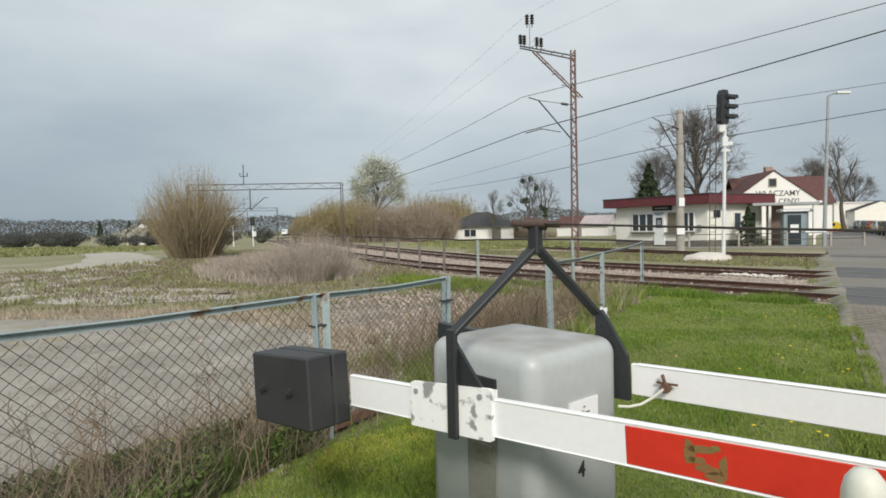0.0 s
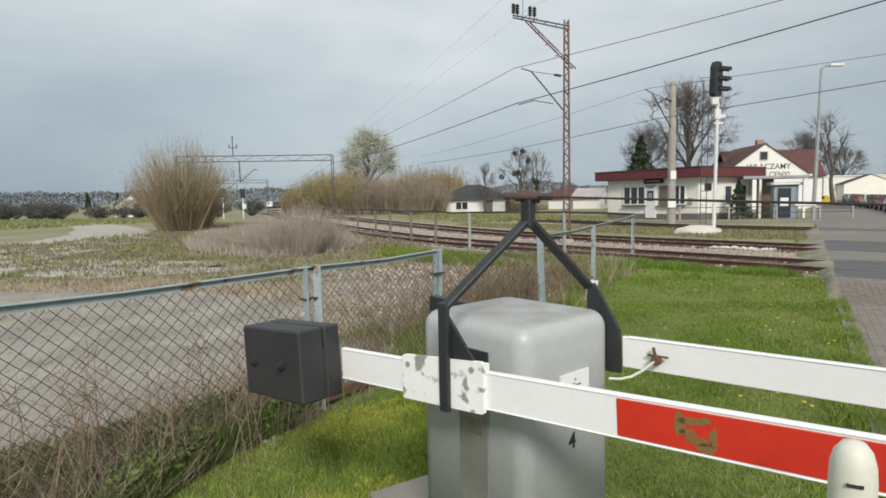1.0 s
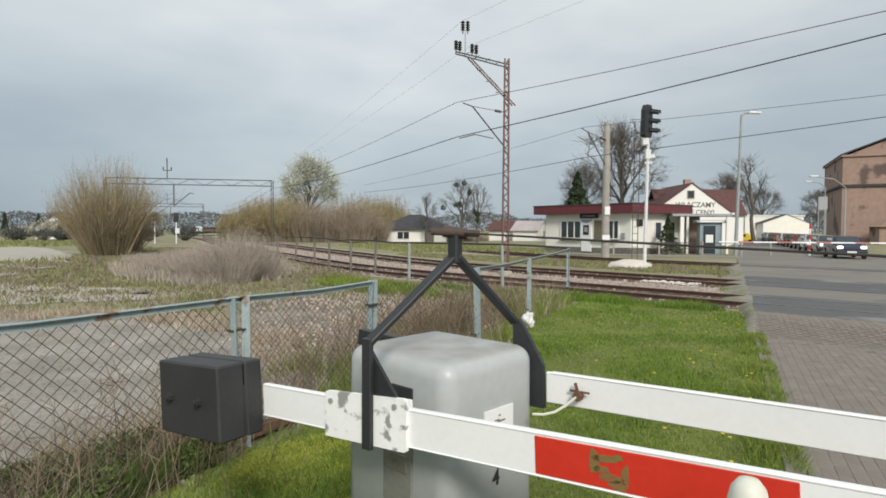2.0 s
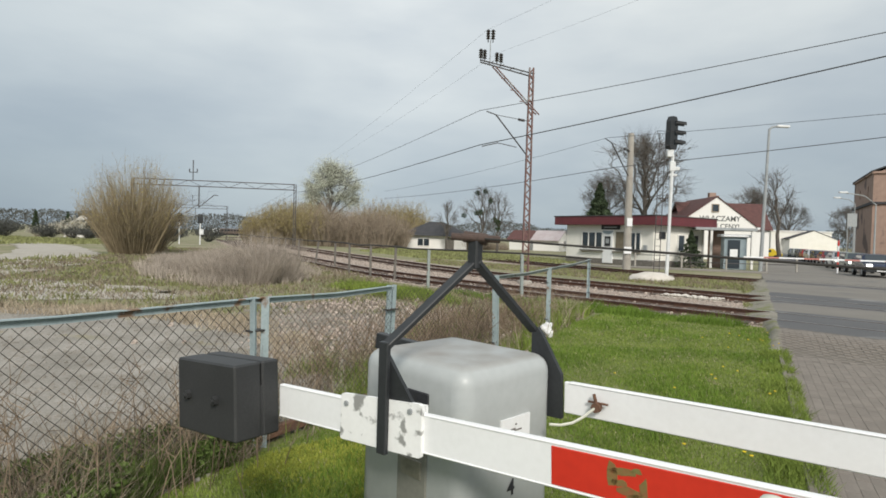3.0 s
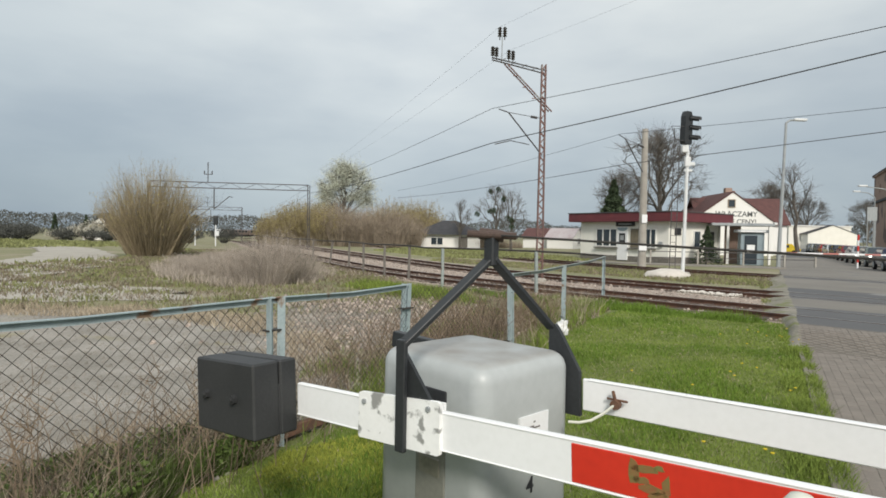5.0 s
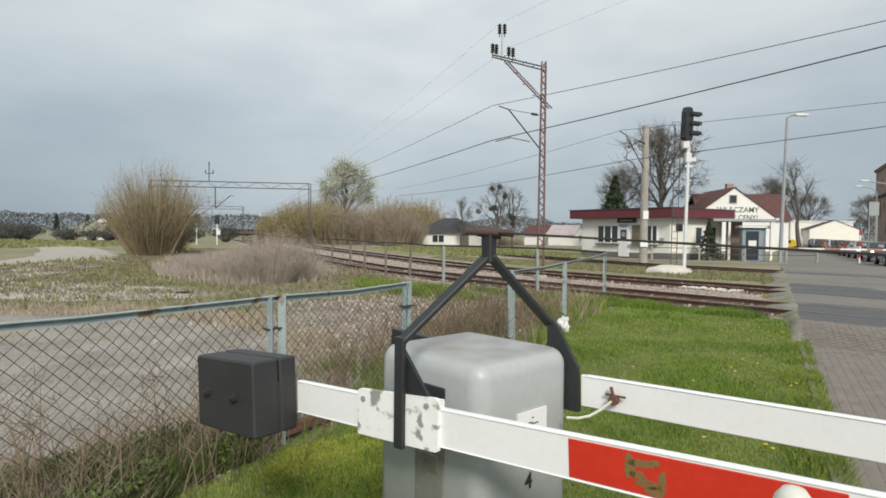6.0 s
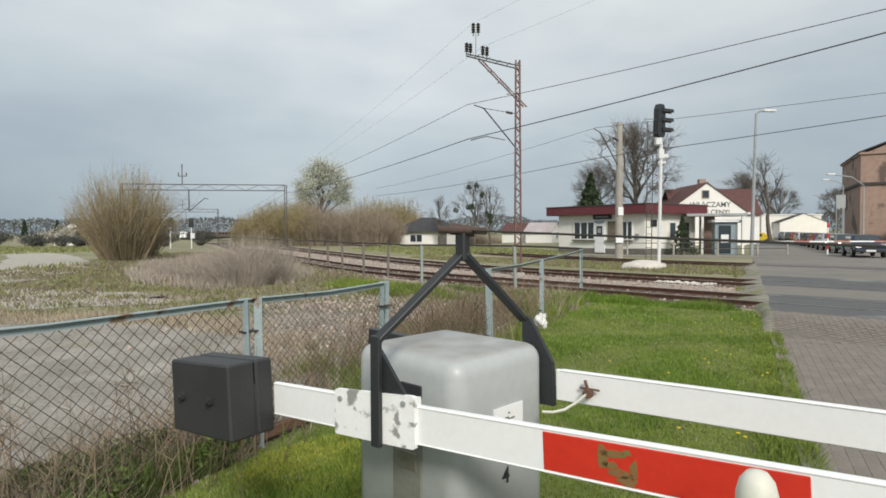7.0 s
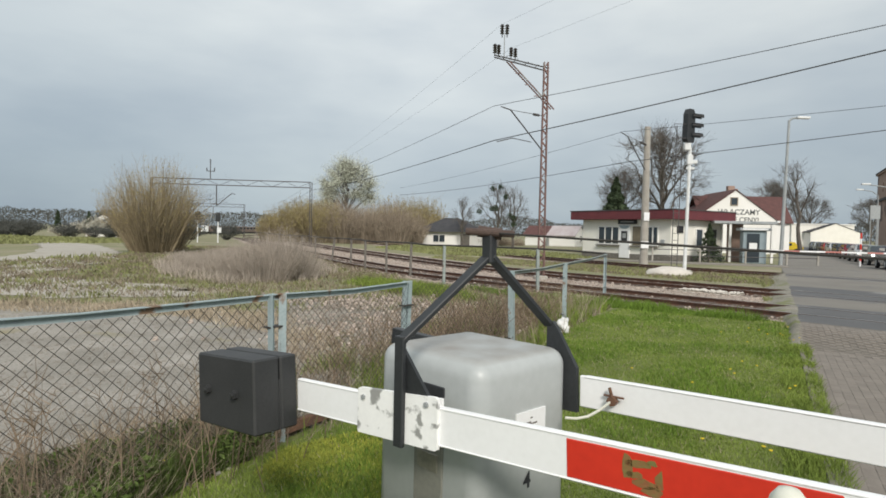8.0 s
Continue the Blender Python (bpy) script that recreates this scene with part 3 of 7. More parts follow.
def build_road():
    """The road past the tracks and the crossing in bands that run with the rails, the footway before them."""
    def band(name, n0, n1, q0, q1, material, label, category, lift=0.0, step=0.6):
        bm = bmesh.new()
        rows = []
        count = max(1, int((n1 - n0) / step))
        for i in range(count + 1):
            n = n0 + (n1 - n0) * i / count
            row = []
            for q in (q0, q1):
                base = ROAD_P + ROAD_Q * q
                d = (n - base.dot(TRACK_N)) / ROAD_D.dot(TRACK_N)
                p = base + ROAD_D * d
                row.append(bm.verts.new((p.x, p.y, crossing_z(n) + lift)))
            rows.append(row)
        for a, b in zip(rows, rows[1:]):
            bm.faces.new((a[0], a[1], b[1], b[0]))
        bmesh.ops.recalc_face_normals(bm, faces=bm.faces[:])
        if bm.faces[:][0].normal.z < 0:
            bmesh.ops.reverse_faces(bm, faces=bm.faces[:])
        ext = bmesh.ops.extrude_face_region(bm, geom=bm.faces[:])
        bmesh.ops.translate(bm, vec=(0, 0, -0.16), verts=[g for g in ext["geom"] if isinstance(g, bmesh.types.BMVert)])
        bmesh.ops.recalc_face_normals(bm, faces=bm.faces[:])
        solid(name, bm, material, label, category, kind="structure")
    edges = (13.2, 16.6, 19.0, 23.0, 29.0, 30.4)
    mats = (M_ASPHALT, M_ROADGREY, M_ASPHALT, M_ROADGREY, M_ASPHALT)
    for n0, n1, m in zip(edges, edges[1:], mats):
        band("crossing_deck", n0, n1, 0.0, 12.0, m, "worn asphalt band of the level crossing" if m is M_ASPHALT else "pale worn slabs of the level crossing", "crossing")
    band("road", 30.4, 70, 0.0, 9.5, M_ROADGREY, "grey worn road beyond the level crossing", "road")
    band("road", 70, 330, 0.0, 9.5, M_ASPHALT, "grey town road running away from the crossing", "road", step=8)
    band("road", -14, 13.2, 2.7, 12.0, M_ASPHALT, "asphalt road before the level crossing", "road")
    band("footway", -14, 13.2, 0.02, 2.7, M_JOINT, "brownish paved footway leading to the level crossing", "footway", lift=0.0)
    rng = random.Random(17)
    bm = bmesh.new()
    rows = []
    for i in range(78):
        d = 3.4 + i * 0.28
        p = ROAD_P + ROAD_D * d
        z = crossing_z(p.dot(TRACK_N))
        w = 0.16 + (0.5 + 0.3 * noise.noise(Vector((d * 0.35, 0, 2)))) * ease(6.5, 9.5, d) + rng.uniform(-0.03, 0.03)
        lap = 0.07 + 0.07 * noise.noise(Vector((d * 0.5, 5, 2))) + rng.uniform(-0.015, 0.015)
        spots = (p + ROAD_Q * lap, p - ROAD_Q * 0.02, p - ROAD_Q * w * 0.6, p - ROAD_Q * w)
        rows.append([bm.verts.new((q.x, q.y, h)) for q, h in zip(spots, (z + 0.003, z + 0.006, z * 0.45 + 0.012, 0.004))])
    for r, q in zip(rows, rows[1:]):
        for k in range(3):
            bm.faces.new((r[k], r[k + 1], q[k + 1], q[k]))
    bmesh.ops.recalc_face_normals(bm, faces=bm.faces[:])
    if bm.faces[:][0].normal.z < 0:
        bmesh.ops.reverse_faces(bm, faces=bm.faces[:])
    solid("crossing_shoulder", bm, M_SHOULDER, "crumbling gravelly shoulder along the crossing's edge", "shoulder", kind="structure", smooth=True)
    kerb = bmesh.new()
    a, b = ROAD_P - ROAD_D * 8, ROAD_P + ROAD_D * 5.6
    beam(kerb, (a.x, a.y, 0.0), (b.x, b.y, 0.0), 0.06, 0.07, 0.008)
    solid("kerb", kerb, M_PAVER, "low worn concrete edging of the footway", "kerb", kind="structure")


build_ground()
build_tracks()
build_road()

# ---------------------------------------------------------------- barrier
BOOM_D = Vector((1.0, -0.729, 0.055)).normalized()
BOOM_N = Vector((0.589, 0.808, 0.0))


def boom_at(x, back=0.0):
    """A point on the front boom's top edge by its x; back: metres to the far side."""
    p = Vector((x, 2.091 - 0.729 * x, 1.145 + 0.055 * x))
    return p + BOOM_N * back


def rear_at(x):
    return Vector((x, 3.014 - 0.729 * x, 1.150 + 0.020 * x))


BOX_N, BOX_L, BOX_R = Vector((0.026, 2.245, 0)), Vector((-0.441, 2.69, 0)), Vector((0.416, 2.70, 0))
BOX_TOP = 1.278


def build_machine():
    u, v = (BOX_N - BOX_L), (BOX_R - BOX_N)
    centre = BOX_L + u / 2 + v / 2
    rz = math.degrees(math.atan2(u.y, u.x))
    w, d = u.length, v.length
    mc = thing("barrier_machine", "grey steel barrier machine casing with rounded edges", "barrier machine", pose(centre.x, centre.y, 0, 0, 0, rz))
    bm = bmesh.new()
    bmesh.ops.create_cube(bm, size=1.0)
    bmesh.ops.scale(bm, vec=(w, d, BOX_TOP - 0.1), verts=bm.verts)
    bmesh.ops.translate(bm, vec=(0, 0, 0.1 + (BOX_TOP - 0.1) / 2), verts=bm.verts)
    for vert in bm.verts:
        if vert.co.z > 1:
            vert.co.x *= 0.985
            vert.co.y *= 0.985
    bmesh.ops.bevel(bm, geom=[e for e in bm.edges if max(p.co.z for p in e.verts) > 1], offset=0.075, segments=6, profile=0.5, affect="EDGES")
    case = part("casing", bm, M_CASE, mc, smooth=True)
    part("base_plinth", boxed((0, 0, 0.05), (w + 0.08, d + 0.08, 0.1), bevel=0.01), M_POLE, mc, "grey concrete plinth")
    fy = -d / 2

    def on_front(a0, a1, z0, z1, proud, name, m, label, bevel=0.0):
        x0, x1 = -w / 2 + a0 * w, -w / 2 + a1 * w
        lean = 0.008 * (z0 + z1) / 2 / 1.27 * d / 2 * 0.9
        return part(name, boxed(((x0 + x1) / 2, fy + lean - proud / 2 + 0.006, (z0 + z1) / 2), (x1 - x0, proud + 0.012, z1 - z0), bevel=bevel), m, case, label)
    # The slot isn't cut; a black patch stands for the shade in it.
    on_front(0.50, 0.70, 1.10, 1.155, 0.004, "slot", M_SIGNBLACK, "black patch painted as the shade in the boom arm's slot", 0.004)
    on_front(0.43, 0.70, 0.16, 0.93, 0.006, "door_strip", mat("olive_grey_strip", (0.20, 0.20, 0.17), (0.15, 0.15, 0.13), 0.6, scale=4, fine=40), "olive grey cover strip", 0.004)
    on_front(0.47, 0.66, 0.80, 0.875, 0.012, "plaque", mat("brassy_plate", (0.25, 0.24, 0.19), (0.17, 0.16, 0.13), 0.5, 0.3, scale=14, fine=60), "small worn metal plate", 0.003)
    bm = boxed((w / 2 - 0.004, -d / 2 + 0.53 * d, 1.0), (0.014, 0.19, 0.1))
    sticker = part("sticker", bm, M_PAPER, case, "white paper sticker")
    bm = bmesh.new()
    for k, (yy, zz, ww) in enumerate(((0.53, 1.02, 0.012), (0.5, 1.002, 0.03), (0.55, 0.995, 0.05))):
        block(bm, (w / 2 + 0.0035, -d / 2 + yy * d, zz), (0.002, ww, 0.006))
    part("print", bm, M_POSTGREY, sticker)
    me = text_mesh("4", 0.095, 0.001)
    me.transform(pose(w / 2 + 0.0015, -d / 2 + 0.5 * d, 0.757, 0, 0, 90))
    part_mesh("digit", me, M_SIGNBLACK, case, "black painted digit 4")


def build_boom():
    base = boom_at(0)
    bo = thing("barrier_boom", "lowered white and red twin barrier boom with a counterweight", "barrier", pose(base.x, base.y, 1.05))
    H, T = 0.142, 0.022

    def stretch(name, x0, x1, material, label, at=boom_at, top=0.0, low=H, thick=T, back=0.0, parent=bo):
        p0, p1 = at(x0), at(x1)
        z = Vector((0, 0, -(top + low) / 2))
        bm = bmesh.new()
        beam(bm, p0 + z + BOOM_N * back, p1 + z + BOOM_N * back, thick, low - top, 0.004)
        return part(name, bm, material, parent, label, world_space=True)
    beam_ob = stretch("boom_beam", -0.80, 4.2, M_WHITE, "white painted boom beam", thick=T)
    for top, low in ((0.0, 0.008), (H - 0.006, H)):
        stretch("lip", -0.799, 4.199, M_WHITE, "", top=top - 0.002, low=low + 0.001, thick=T + 0.006, parent=beam_ob)
    for x0, x1 in ((0.289, 0.874), (1.56, 2.2), (2.84, 3.4)):
        stretch("red_band", x0, x1, M_RED, "bright red reflective band", top=0.0105, low=H - 0.008, thick=T + 0.005, parent=beam_ob)
    # olive smears on the red band
    rng = random.Random(4)
    for dx, dz, w, h in ((0.035, 0.026, 0.075, 0.022), (0.004, 0.012, 0.028, 0.072), (0.022, -0.01, 0.04, 0.02), (0.055, -0.03, 0.06, 0.024), (0.094, -0.012, 0.022, 0.055), (0.078, -0.046, 0.06, 0.026), (0.072, 0.034, 0.03, 0.014)):
        bm = bmesh.new()
        p = boom_at(0.447 + dx * 0.808, -(T / 2 + 0.0035)) + Vector((0, 0, -0.068 + dz))
        ring = []
        for k in range(11):
            a = 2 * math.pi * k / 11
            r = rng.uniform(0.65, 1.15)
            ring.append(p + BOOM_D * (math.cos(a) * w * 0.62 * r) + Vector((0, 0, math.sin(a) * h * 0.62 * r)))
        bm.faces.new([bm.verts.new(q) for q in ring])
        ext = bmesh.ops.extrude_face_region(bm, geom=bm.faces[:])
        bmesh.ops.translate(bm, vec=BOOM_N * 0.0015, verts=[g for g in ext["geom"] if isinstance(g, bmesh.types.BMVert)])
        bmesh.ops.recalc_face_normals(bm, faces=bm.faces[:])
        part("smear", bm, M_OLIVE, beam_ob, "faded olive paint smear", world_space=True)
    def boom_space(x):
        p = boom_at(x, -T / 2)
        return Matrix.Translation((p.x, p.y, 0)) @ pose(0, 0, 0, 0, 0, math.degrees(math.atan2(-0.589, 0.808)))
    bm = bmesh.new()
    plate(bm, [(0.0, 1.139), (0.012, 1.145), (0.405, 1.177), (0.418, 1.172), (0.42, 0.986), (0.41, 0.980), (0.004, 0.960), (-0.002, 0.968)], -0.016, 0.0)
    bm.transform(boom_space(-0.462))
    sleeve = part("sleeve", bm, M_FLAKED, bo, "white clamping plate with flaking paint", world_space=True)
    bm = bmesh.new()
    plate(bm, [(0.01, 1.135), (0.41, 1.165), (0.41, 0.99), (0.01, 0.975)], T + 0.001, T + 0.012)
    bm.transform(boom_space(-0.462))
    part("back_plate", bm, M_FLAKED, sleeve, "", world_space=True)
    for x, dz in ((-0.435, -0.012), (-0.165, 0.008)):
        bm = bmesh.new()
        p = boom_at(x, -(T / 2 + 0.014)) + Vector((0, 0, dz))
        rod(bm, p, p - BOOM_N * 0.010, 0.011, seg=6)
        part("bolt", bm, M_STEEL, sleeve, "", world_space=True)
    # counterweight in two halves round the boom's tail
    F = Vector((-0.94, 2.486, 0))
    u, n = Vector((0.808, -0.589, 0)), BOOM_N
    rz = math.degrees(math.atan2(u.y, u.x))

    def weight(d0, d1):
        c = F - u * 0.228 + n * (d0 + d1) / 2
        bm = bmesh.new()
        block(bm, (0, 0, 0), (0.456, d1 - d0, 0.326), bevel=0.008)
        bm.transform(pose(c.x, c.y, 1.038, 0, -3.6, rz))
        return bm
    cw = part("counterweight", weight(0.0, 0.131), M_WEIGHT, bo, "dark grey cast counterweight", world_space=True)
    part("rear_half", weight(0.138, 0.225), M_WEIGHT, cw, "", world_space=True)
    c = F - u * 0.228 + n * 0.1345
    bm = bmesh.new()
    block(bm, (0, 0, -0.05), (0.448, 0.012, 0.22))
    bm.transform(pose(c.x, c.y, 1.038, 0, -3.6, rz))
    part("core", bm, M_WEIGHT, cw, "", world_space=True)
    for a in (0.36, 0.14):
        p = F - u * a + Vector((0, 0, 1.055 - a * 0.063))
        bm = bmesh.new()
        rod(bm, p, p - n * 0.02, 0.021, seg=6)
        rod(bm, p - n * 0.02, p - n * 0.03, 0.012, seg=8)
        part("bolt", bm, M_WEIGHT, cw, "", world_space=True)
    # rear boom with its black arm
    rear = stretch("rear_beam", 0.468, 4.3, M_WHITE, "white painted rear boom beam", at=rear_at, low=0.138)
    stretch("lip", 0.486, 4.299, M_WHITE, "", at=rear_at, top=-0.002, low=0.008, thick=T + 0.008, parent=rear)
    arm = bmesh.new()
    beam(arm, (-0.45, 3.29, 1.205), (0.40, 2.76, 1.12), 0.05, 0.085, 0.004)
    part("rear_arm", arm, M_BLACK, bo, "black steel rear arm", world_space=True)
    p = rear_at(0.60) + Vector((0, 0, -0.08)) - BOOM_N * 0.03
    bm = bmesh.new()
    rod(bm, p + BOOM_N * 0.01, p - BOOM_N * 0.02, 0.021, seg=8)
    rod(bm, p - BOOM_D * 0.04 + Vector((0, 0, 0.02)), p + BOOM_D * 0.05 + Vector((0, 0, 0.018)) - BOOM_N * 0.006, 0.005, seg=6)
    rod(bm, p, p + Vector((-0.015, 0, 0.055)), 0.007, seg=6)
    part("rusty_bolt", bm, M_RUST, rear, "rusted eye bolt", world_space=True)
    raw = Raw()
    pts = [p + Vector((-0.01, -0.01, 0.0)) + (Vector((-0.19, 0.0, -0.075)) * t) + Vector((0, 0, -0.03 * math.sin(t * 3.1))) for t in (0, 0.25, 0.5, 0.75, 1.0)]
    raw.tube(pts, [0.006] * 5, 6)
    me = raw.mesh("strap")
    me.transform(matrix_of(bo).inverted())
    part_mesh("strap", me, M_CREAM, rear, "pale plastic strap")
    # black frame over the casing: two kinked legs, gussets, a top piece
    k1, k2 = Vector((-0.290, 2.258, 1.373)), Vector((0.335, 2.76, 1.375))
    apex = Vector((0.045, 2.49, 1.665))
    bm = bmesh.new()
    beam(bm, k1 + Vector((0, 0, 0.01)), k1 + Vector((0, 0, -0.415)), 0.022, 0.045, 0.003, up=BOOM_D)
    leg = part("front_leg", bm, M_BLACK, bo, "black flat steel leg", world_space=True)
    bm = bmesh.new()
    beam(bm, k1 + Vector((0, 0, -0.01)), apex + Vector((-0.005, 0, 0.02)), 0.022, 0.045, 0.003, up=BOOM_D)
    part("front_brace", bm, M_BLACK, leg, "", world_space=True)
    g = bmesh.new()
    plate(g, [(0.0, -0.02), (0.0, -0.24), (0.17, -0.245), (0.165, -0.225)], -0.008, 0.008)
    g.transform(Matrix.Translation(k1 + Vector((0, 0.03, 0))) @ pose(0, 0, 0, 0, 0, rz))
    part("gusset", g, M_BLACK, leg, "", world_space=True)
    bm = bmesh.new()
    beam(bm, k2 + Vector((0, 0, -0.01)), apex + Vector((0.005, 0, 0.02)), 0.022, 0.045, 0.003, up=BOOM_D)
    leg2 = part("rear_leg", bm, M_BLACK, bo, "black flat steel leg", world_space=True)
    g = bmesh.new()
    plate(g, [(-0.032, 0.0), (-0.005, 0.012), (0.018, -0.015), (0.12, -0.185), (0.128, -0.38), (0.05, -0.38), (0.045, -0.22), (-0.032, -0.14)], -0.012, 0.012)
    g.transform(Matrix.Translation(k2 + Vector((0.02, -0.02, 0))) @ pose(0, 0, 0, 0, 0, rz))
    part("hinge_plate", g, M_BLACK, leg2, "black hinge plate", world_space=True)
    bm = bmesh.new()
    beam(bm, apex + Vector((0, 0, -0.01)), apex + Vector((0, 0, 0.115)), 0.048, 0.048, 0.006, up=BOOM_D)
    part("head", bm, M_BLACK, bo, "black top piece", world_space=True)
    bm = bmesh.new()
    top = apex + Vector((0, 0, 0.118))
    rod(bm, top - Vector((0.1, 0.02, -0.004)), top + Vector((0.1, -0.02, -0.004)), 0.015, seg=10)
    rod(bm, top - Vector((0.05, 0.0, -0.006)), top + Vector((0.05, 0, -0.006)), 0.024, seg=10)
    part("roller", bm, M_DARKRUST, bo, "rusty brown top roller", world_space=True)
    raw = Raw()
    end = boom_at(3.9) + Vector((0, 0, 0.30))
    raw.tube([top + (end - top) * t + Vector((0, 0, -0.02 * math.sin(math.pi * t))) for t in np.linspace(0, 1, 12)], [0.0042] * 12, 6)
    me = raw.mesh("stay_cable")
    me.transform(matrix_of(bo).inverted())
    part_mesh("stay_cable", me, M_DARKRAIL, bo, "thin dark stay cable")
    bm = bmesh.new()
    beam(bm, boom_at(3.9), boom_at(3.9) + Vector((0, 0, 0.31)), 0.03, 0.03)
    part("cable_post", bm, M_BLACK, bo, "", world_space=True)


def build_bollard():
    bm = bmesh.new()
    prof = [(0.048, 0.0), (0.045, 1.18), (0.043, 1.215), (0.036, 1.243), (0.022, 1.262), (0.0, 1.268)]
    seg = 20
    rows = [[bm.verts.new((r * math.cos(2 * math.pi * k / seg), r * math.sin(2 * math.pi * k / seg), z)) for k in range(seg)] for r, z in prof[:-1]]
    tip = bm.verts.new((0, 0, prof[-1][1]))
    for a, b in zip(rows, rows[1:]):
        for k in range(seg):
            bm.faces.new((a[k], a[(k + 1) % seg], b[(k + 1) % seg], b[k]))
    for k in range(seg):
        bm.faces.new((rows[-1][k], rows[-1][(k + 1) % seg], tip))
    po = thing("marker_post", "cream plastic marker post with a domed top", "post", pose(0.665, 1.31, -0.014))
    body = part("post_body", bm, M_CREAM, po, smooth=True)
    part("mark", boxed((-0.018, -0.0405, 1.185), (0.03, 0.008, 0.006), rz=-24), M_SIGNBLACK, body, "short dark scratch")


slab = bmesh.new()
block(slab, (-0.48, 3.28, 0.025), (0.5, 0.6, 0.06), 38, bevel=0.012)
solid("concrete_slab", slab, M_CONCRETE, "pale worn concrete slab in the lawn by the machine", "slab", kind="structure")
build_machine()
build_boom()
build_bollard()

# ---------------------------------------------------------------- fences
FENCE = [(-5.05, -0.01, 1.25), (-3.342, 2.392, 1.25), (-1.634, 4.797, 1.25), (-0.735, 6.42, 1.24), (0.52, 8.5, 1.25), (1.655, 11.155, 1.25), (3.74, 17.15, 1.25)]


def build_mesh_fence():
    rng = random.Random(12)
    fe = thing("mesh_fence", "old faded-blue angle-iron fence with rusty wire mesh", "fence")
    for i, (x, y, h) in enumerate(FENCE):
        if i < 2:
            lean = 0.0
        else:
            lean = (0.03, -0.05, 0.07, 0.02, 0.0)[i - 2]
        a = Vector(FENCE[min(i + 1, 6)][:2]) - Vector(FENCE[max(i - 1, 0)][:2])
        a.normalize()
        for k, off in enumerate((-0.045, 0.045)):
            bm = bmesh.new()
            bx, by = x + a.x * off, y + a.y * off
            tx, ty = bx - a.x * lean + (0.02 * k if i == 2 else 0), by - a.y * lean
            t, s = 0.007, 0.06
            up = Vector((tx - bx, ty - by, h))
            mm = Matrix.Translation((bx, by, 0)) @ up.to_track_quat("Z", "Y").to_matrix().to_4x4()
            block(bm, (0, s / 2, h / 2), (t, s, h), m=mm)
            block(bm, (s / 2, 0, h / 2 + 0.001), (s, t, h), m=mm)
            part("post", bm, M_BLUE, fe)
        for z in (0.98, 0.3):
            part("wire_tie", boxed((x, y, z), (0.17, 0.08, 0.012), math.degrees(math.atan2(a.y, a.x))), M_DARKRAIL, fe, "dark twisted tie wire")
    for i in range(len(FENCE) - 1):
        p, q = Vector(FENCE[i]), Vector(FENCE[i + 1])
        bm = bmesh.new()
        up = Vector((0, 0, -0.03))
        mid = (p + q) / 2 + Vector((0, 0, -0.02 if i != 3 else -0.06))
        for a, b in ((p, mid), (mid, q)):
            beam(bm, a + up, b + up, 0.008, 0.05)
            beam(bm, a + up + Vector((0.02, 0, 0.024)), b + up + Vector((0.02, 0, 0.024)), 0.045, 0.007)
        if i != 3:
            part("top_rail", bm, M_BLUE if i < 3 else M_GREYBLUE, fe, "faded blue angle-iron rail")
        else:
            bm.free()
        if i < 4:
            bm = bmesh.new()
            beam(bm, Vector((p.x, p.y, 0.10)), Vector((q.x, q.y, 0.10)), 0.06, 0.09, 0.006)
            part("bottom_rail", bm, M_RUST, fe, "rusty brown bottom rail")
            raw = Raw()
            L = (q - p).to_2d().length
            d = (q - p).to_2d() / L
            pitch = 0.096 if i < 2 else 0.07
            top, low = 1.18, 0.14
            k = -int((top - low) / pitch) - 1
            while k * pitch < L:
                for sgn in (1, -1):
                    c0 = k * pitch
                    pts = []
                    for j in range(9):
                        w = j / 8
                        u = c0 + (top - low) * w if sgn > 0 else c0 + (top - low) * (1 - w)
                        if 0 <= u <= L:
                            bow = 0.05 * math.sin(u * 2.1 + w * 2) + rng.uniform(-0.006, 0.006)
                            u = min(L, max(0.0, u + 0.014 * noise.noise(Vector((u * 5, w * 5, i + sgn)))))
                            pts.append((p.x + d.x * u - d.y * bow, p.y + d.y * u + d.x * bow, low + (top - low) * w))
                    if len(pts) > 1:
                        raw.tube(pts, [0.0028 if i < 2 else 0.002] * len(pts), 3)
                k += 1
            part_mesh("wire_mesh", raw.mesh("wire_mesh"), M_WIRE, fe, "rusty diamond wire mesh")


RAIL_FENCE = [(1.95, 18.3), (-1.02, 20.2), (-2.47, 23.0), (-3.65, 24.6), (-4.86, 26.4), (-6.1, 29.2), (-7.6, 31.4), (-9.6, 35.5), (-11.6, 39.5), (-13.3, 42.5), (-15.3, 46), (-19, 54), (-23, 62)]


def build_rail_fence():
    fe = thing("rail_fence", "low post-and-rail fence of weathered posts along the track", "fence")
    prev = Vector((3.74, 17.15, 1.25))
    for i, (x, y) in enumerate(RAIL_FENCE):
        h = 1.31
        bm = bmesh.new()
        lean = 0.16 if i == 6 else random.uniform(-0.03, 0.03)
        beam(bm, (x, y, 0), (x + lean, y, h), 0.09, 0.09, 0.01, up=(1, 0.3, 0))
        part("post", bm, M_POSTGREY if i not in (0, 1) else M_GREYBLUE, fe)
        bm = bmesh.new()
        cur = Vector((x + lean, y, h))
        mid = (prev + cur) / 2 + Vector((0, 0, random.uniform(-0.05, 0.03)))
        rod(bm, prev + Vector((0, 0, 0.01)), mid, 0.03, seg=6)
        rod(bm, mid, cur + Vector((0, 0, 0.01)), 0.03, seg=6)
        part("rail", bm, M_DARKRAIL, fe, "dark pipe rail")
        prev = cur


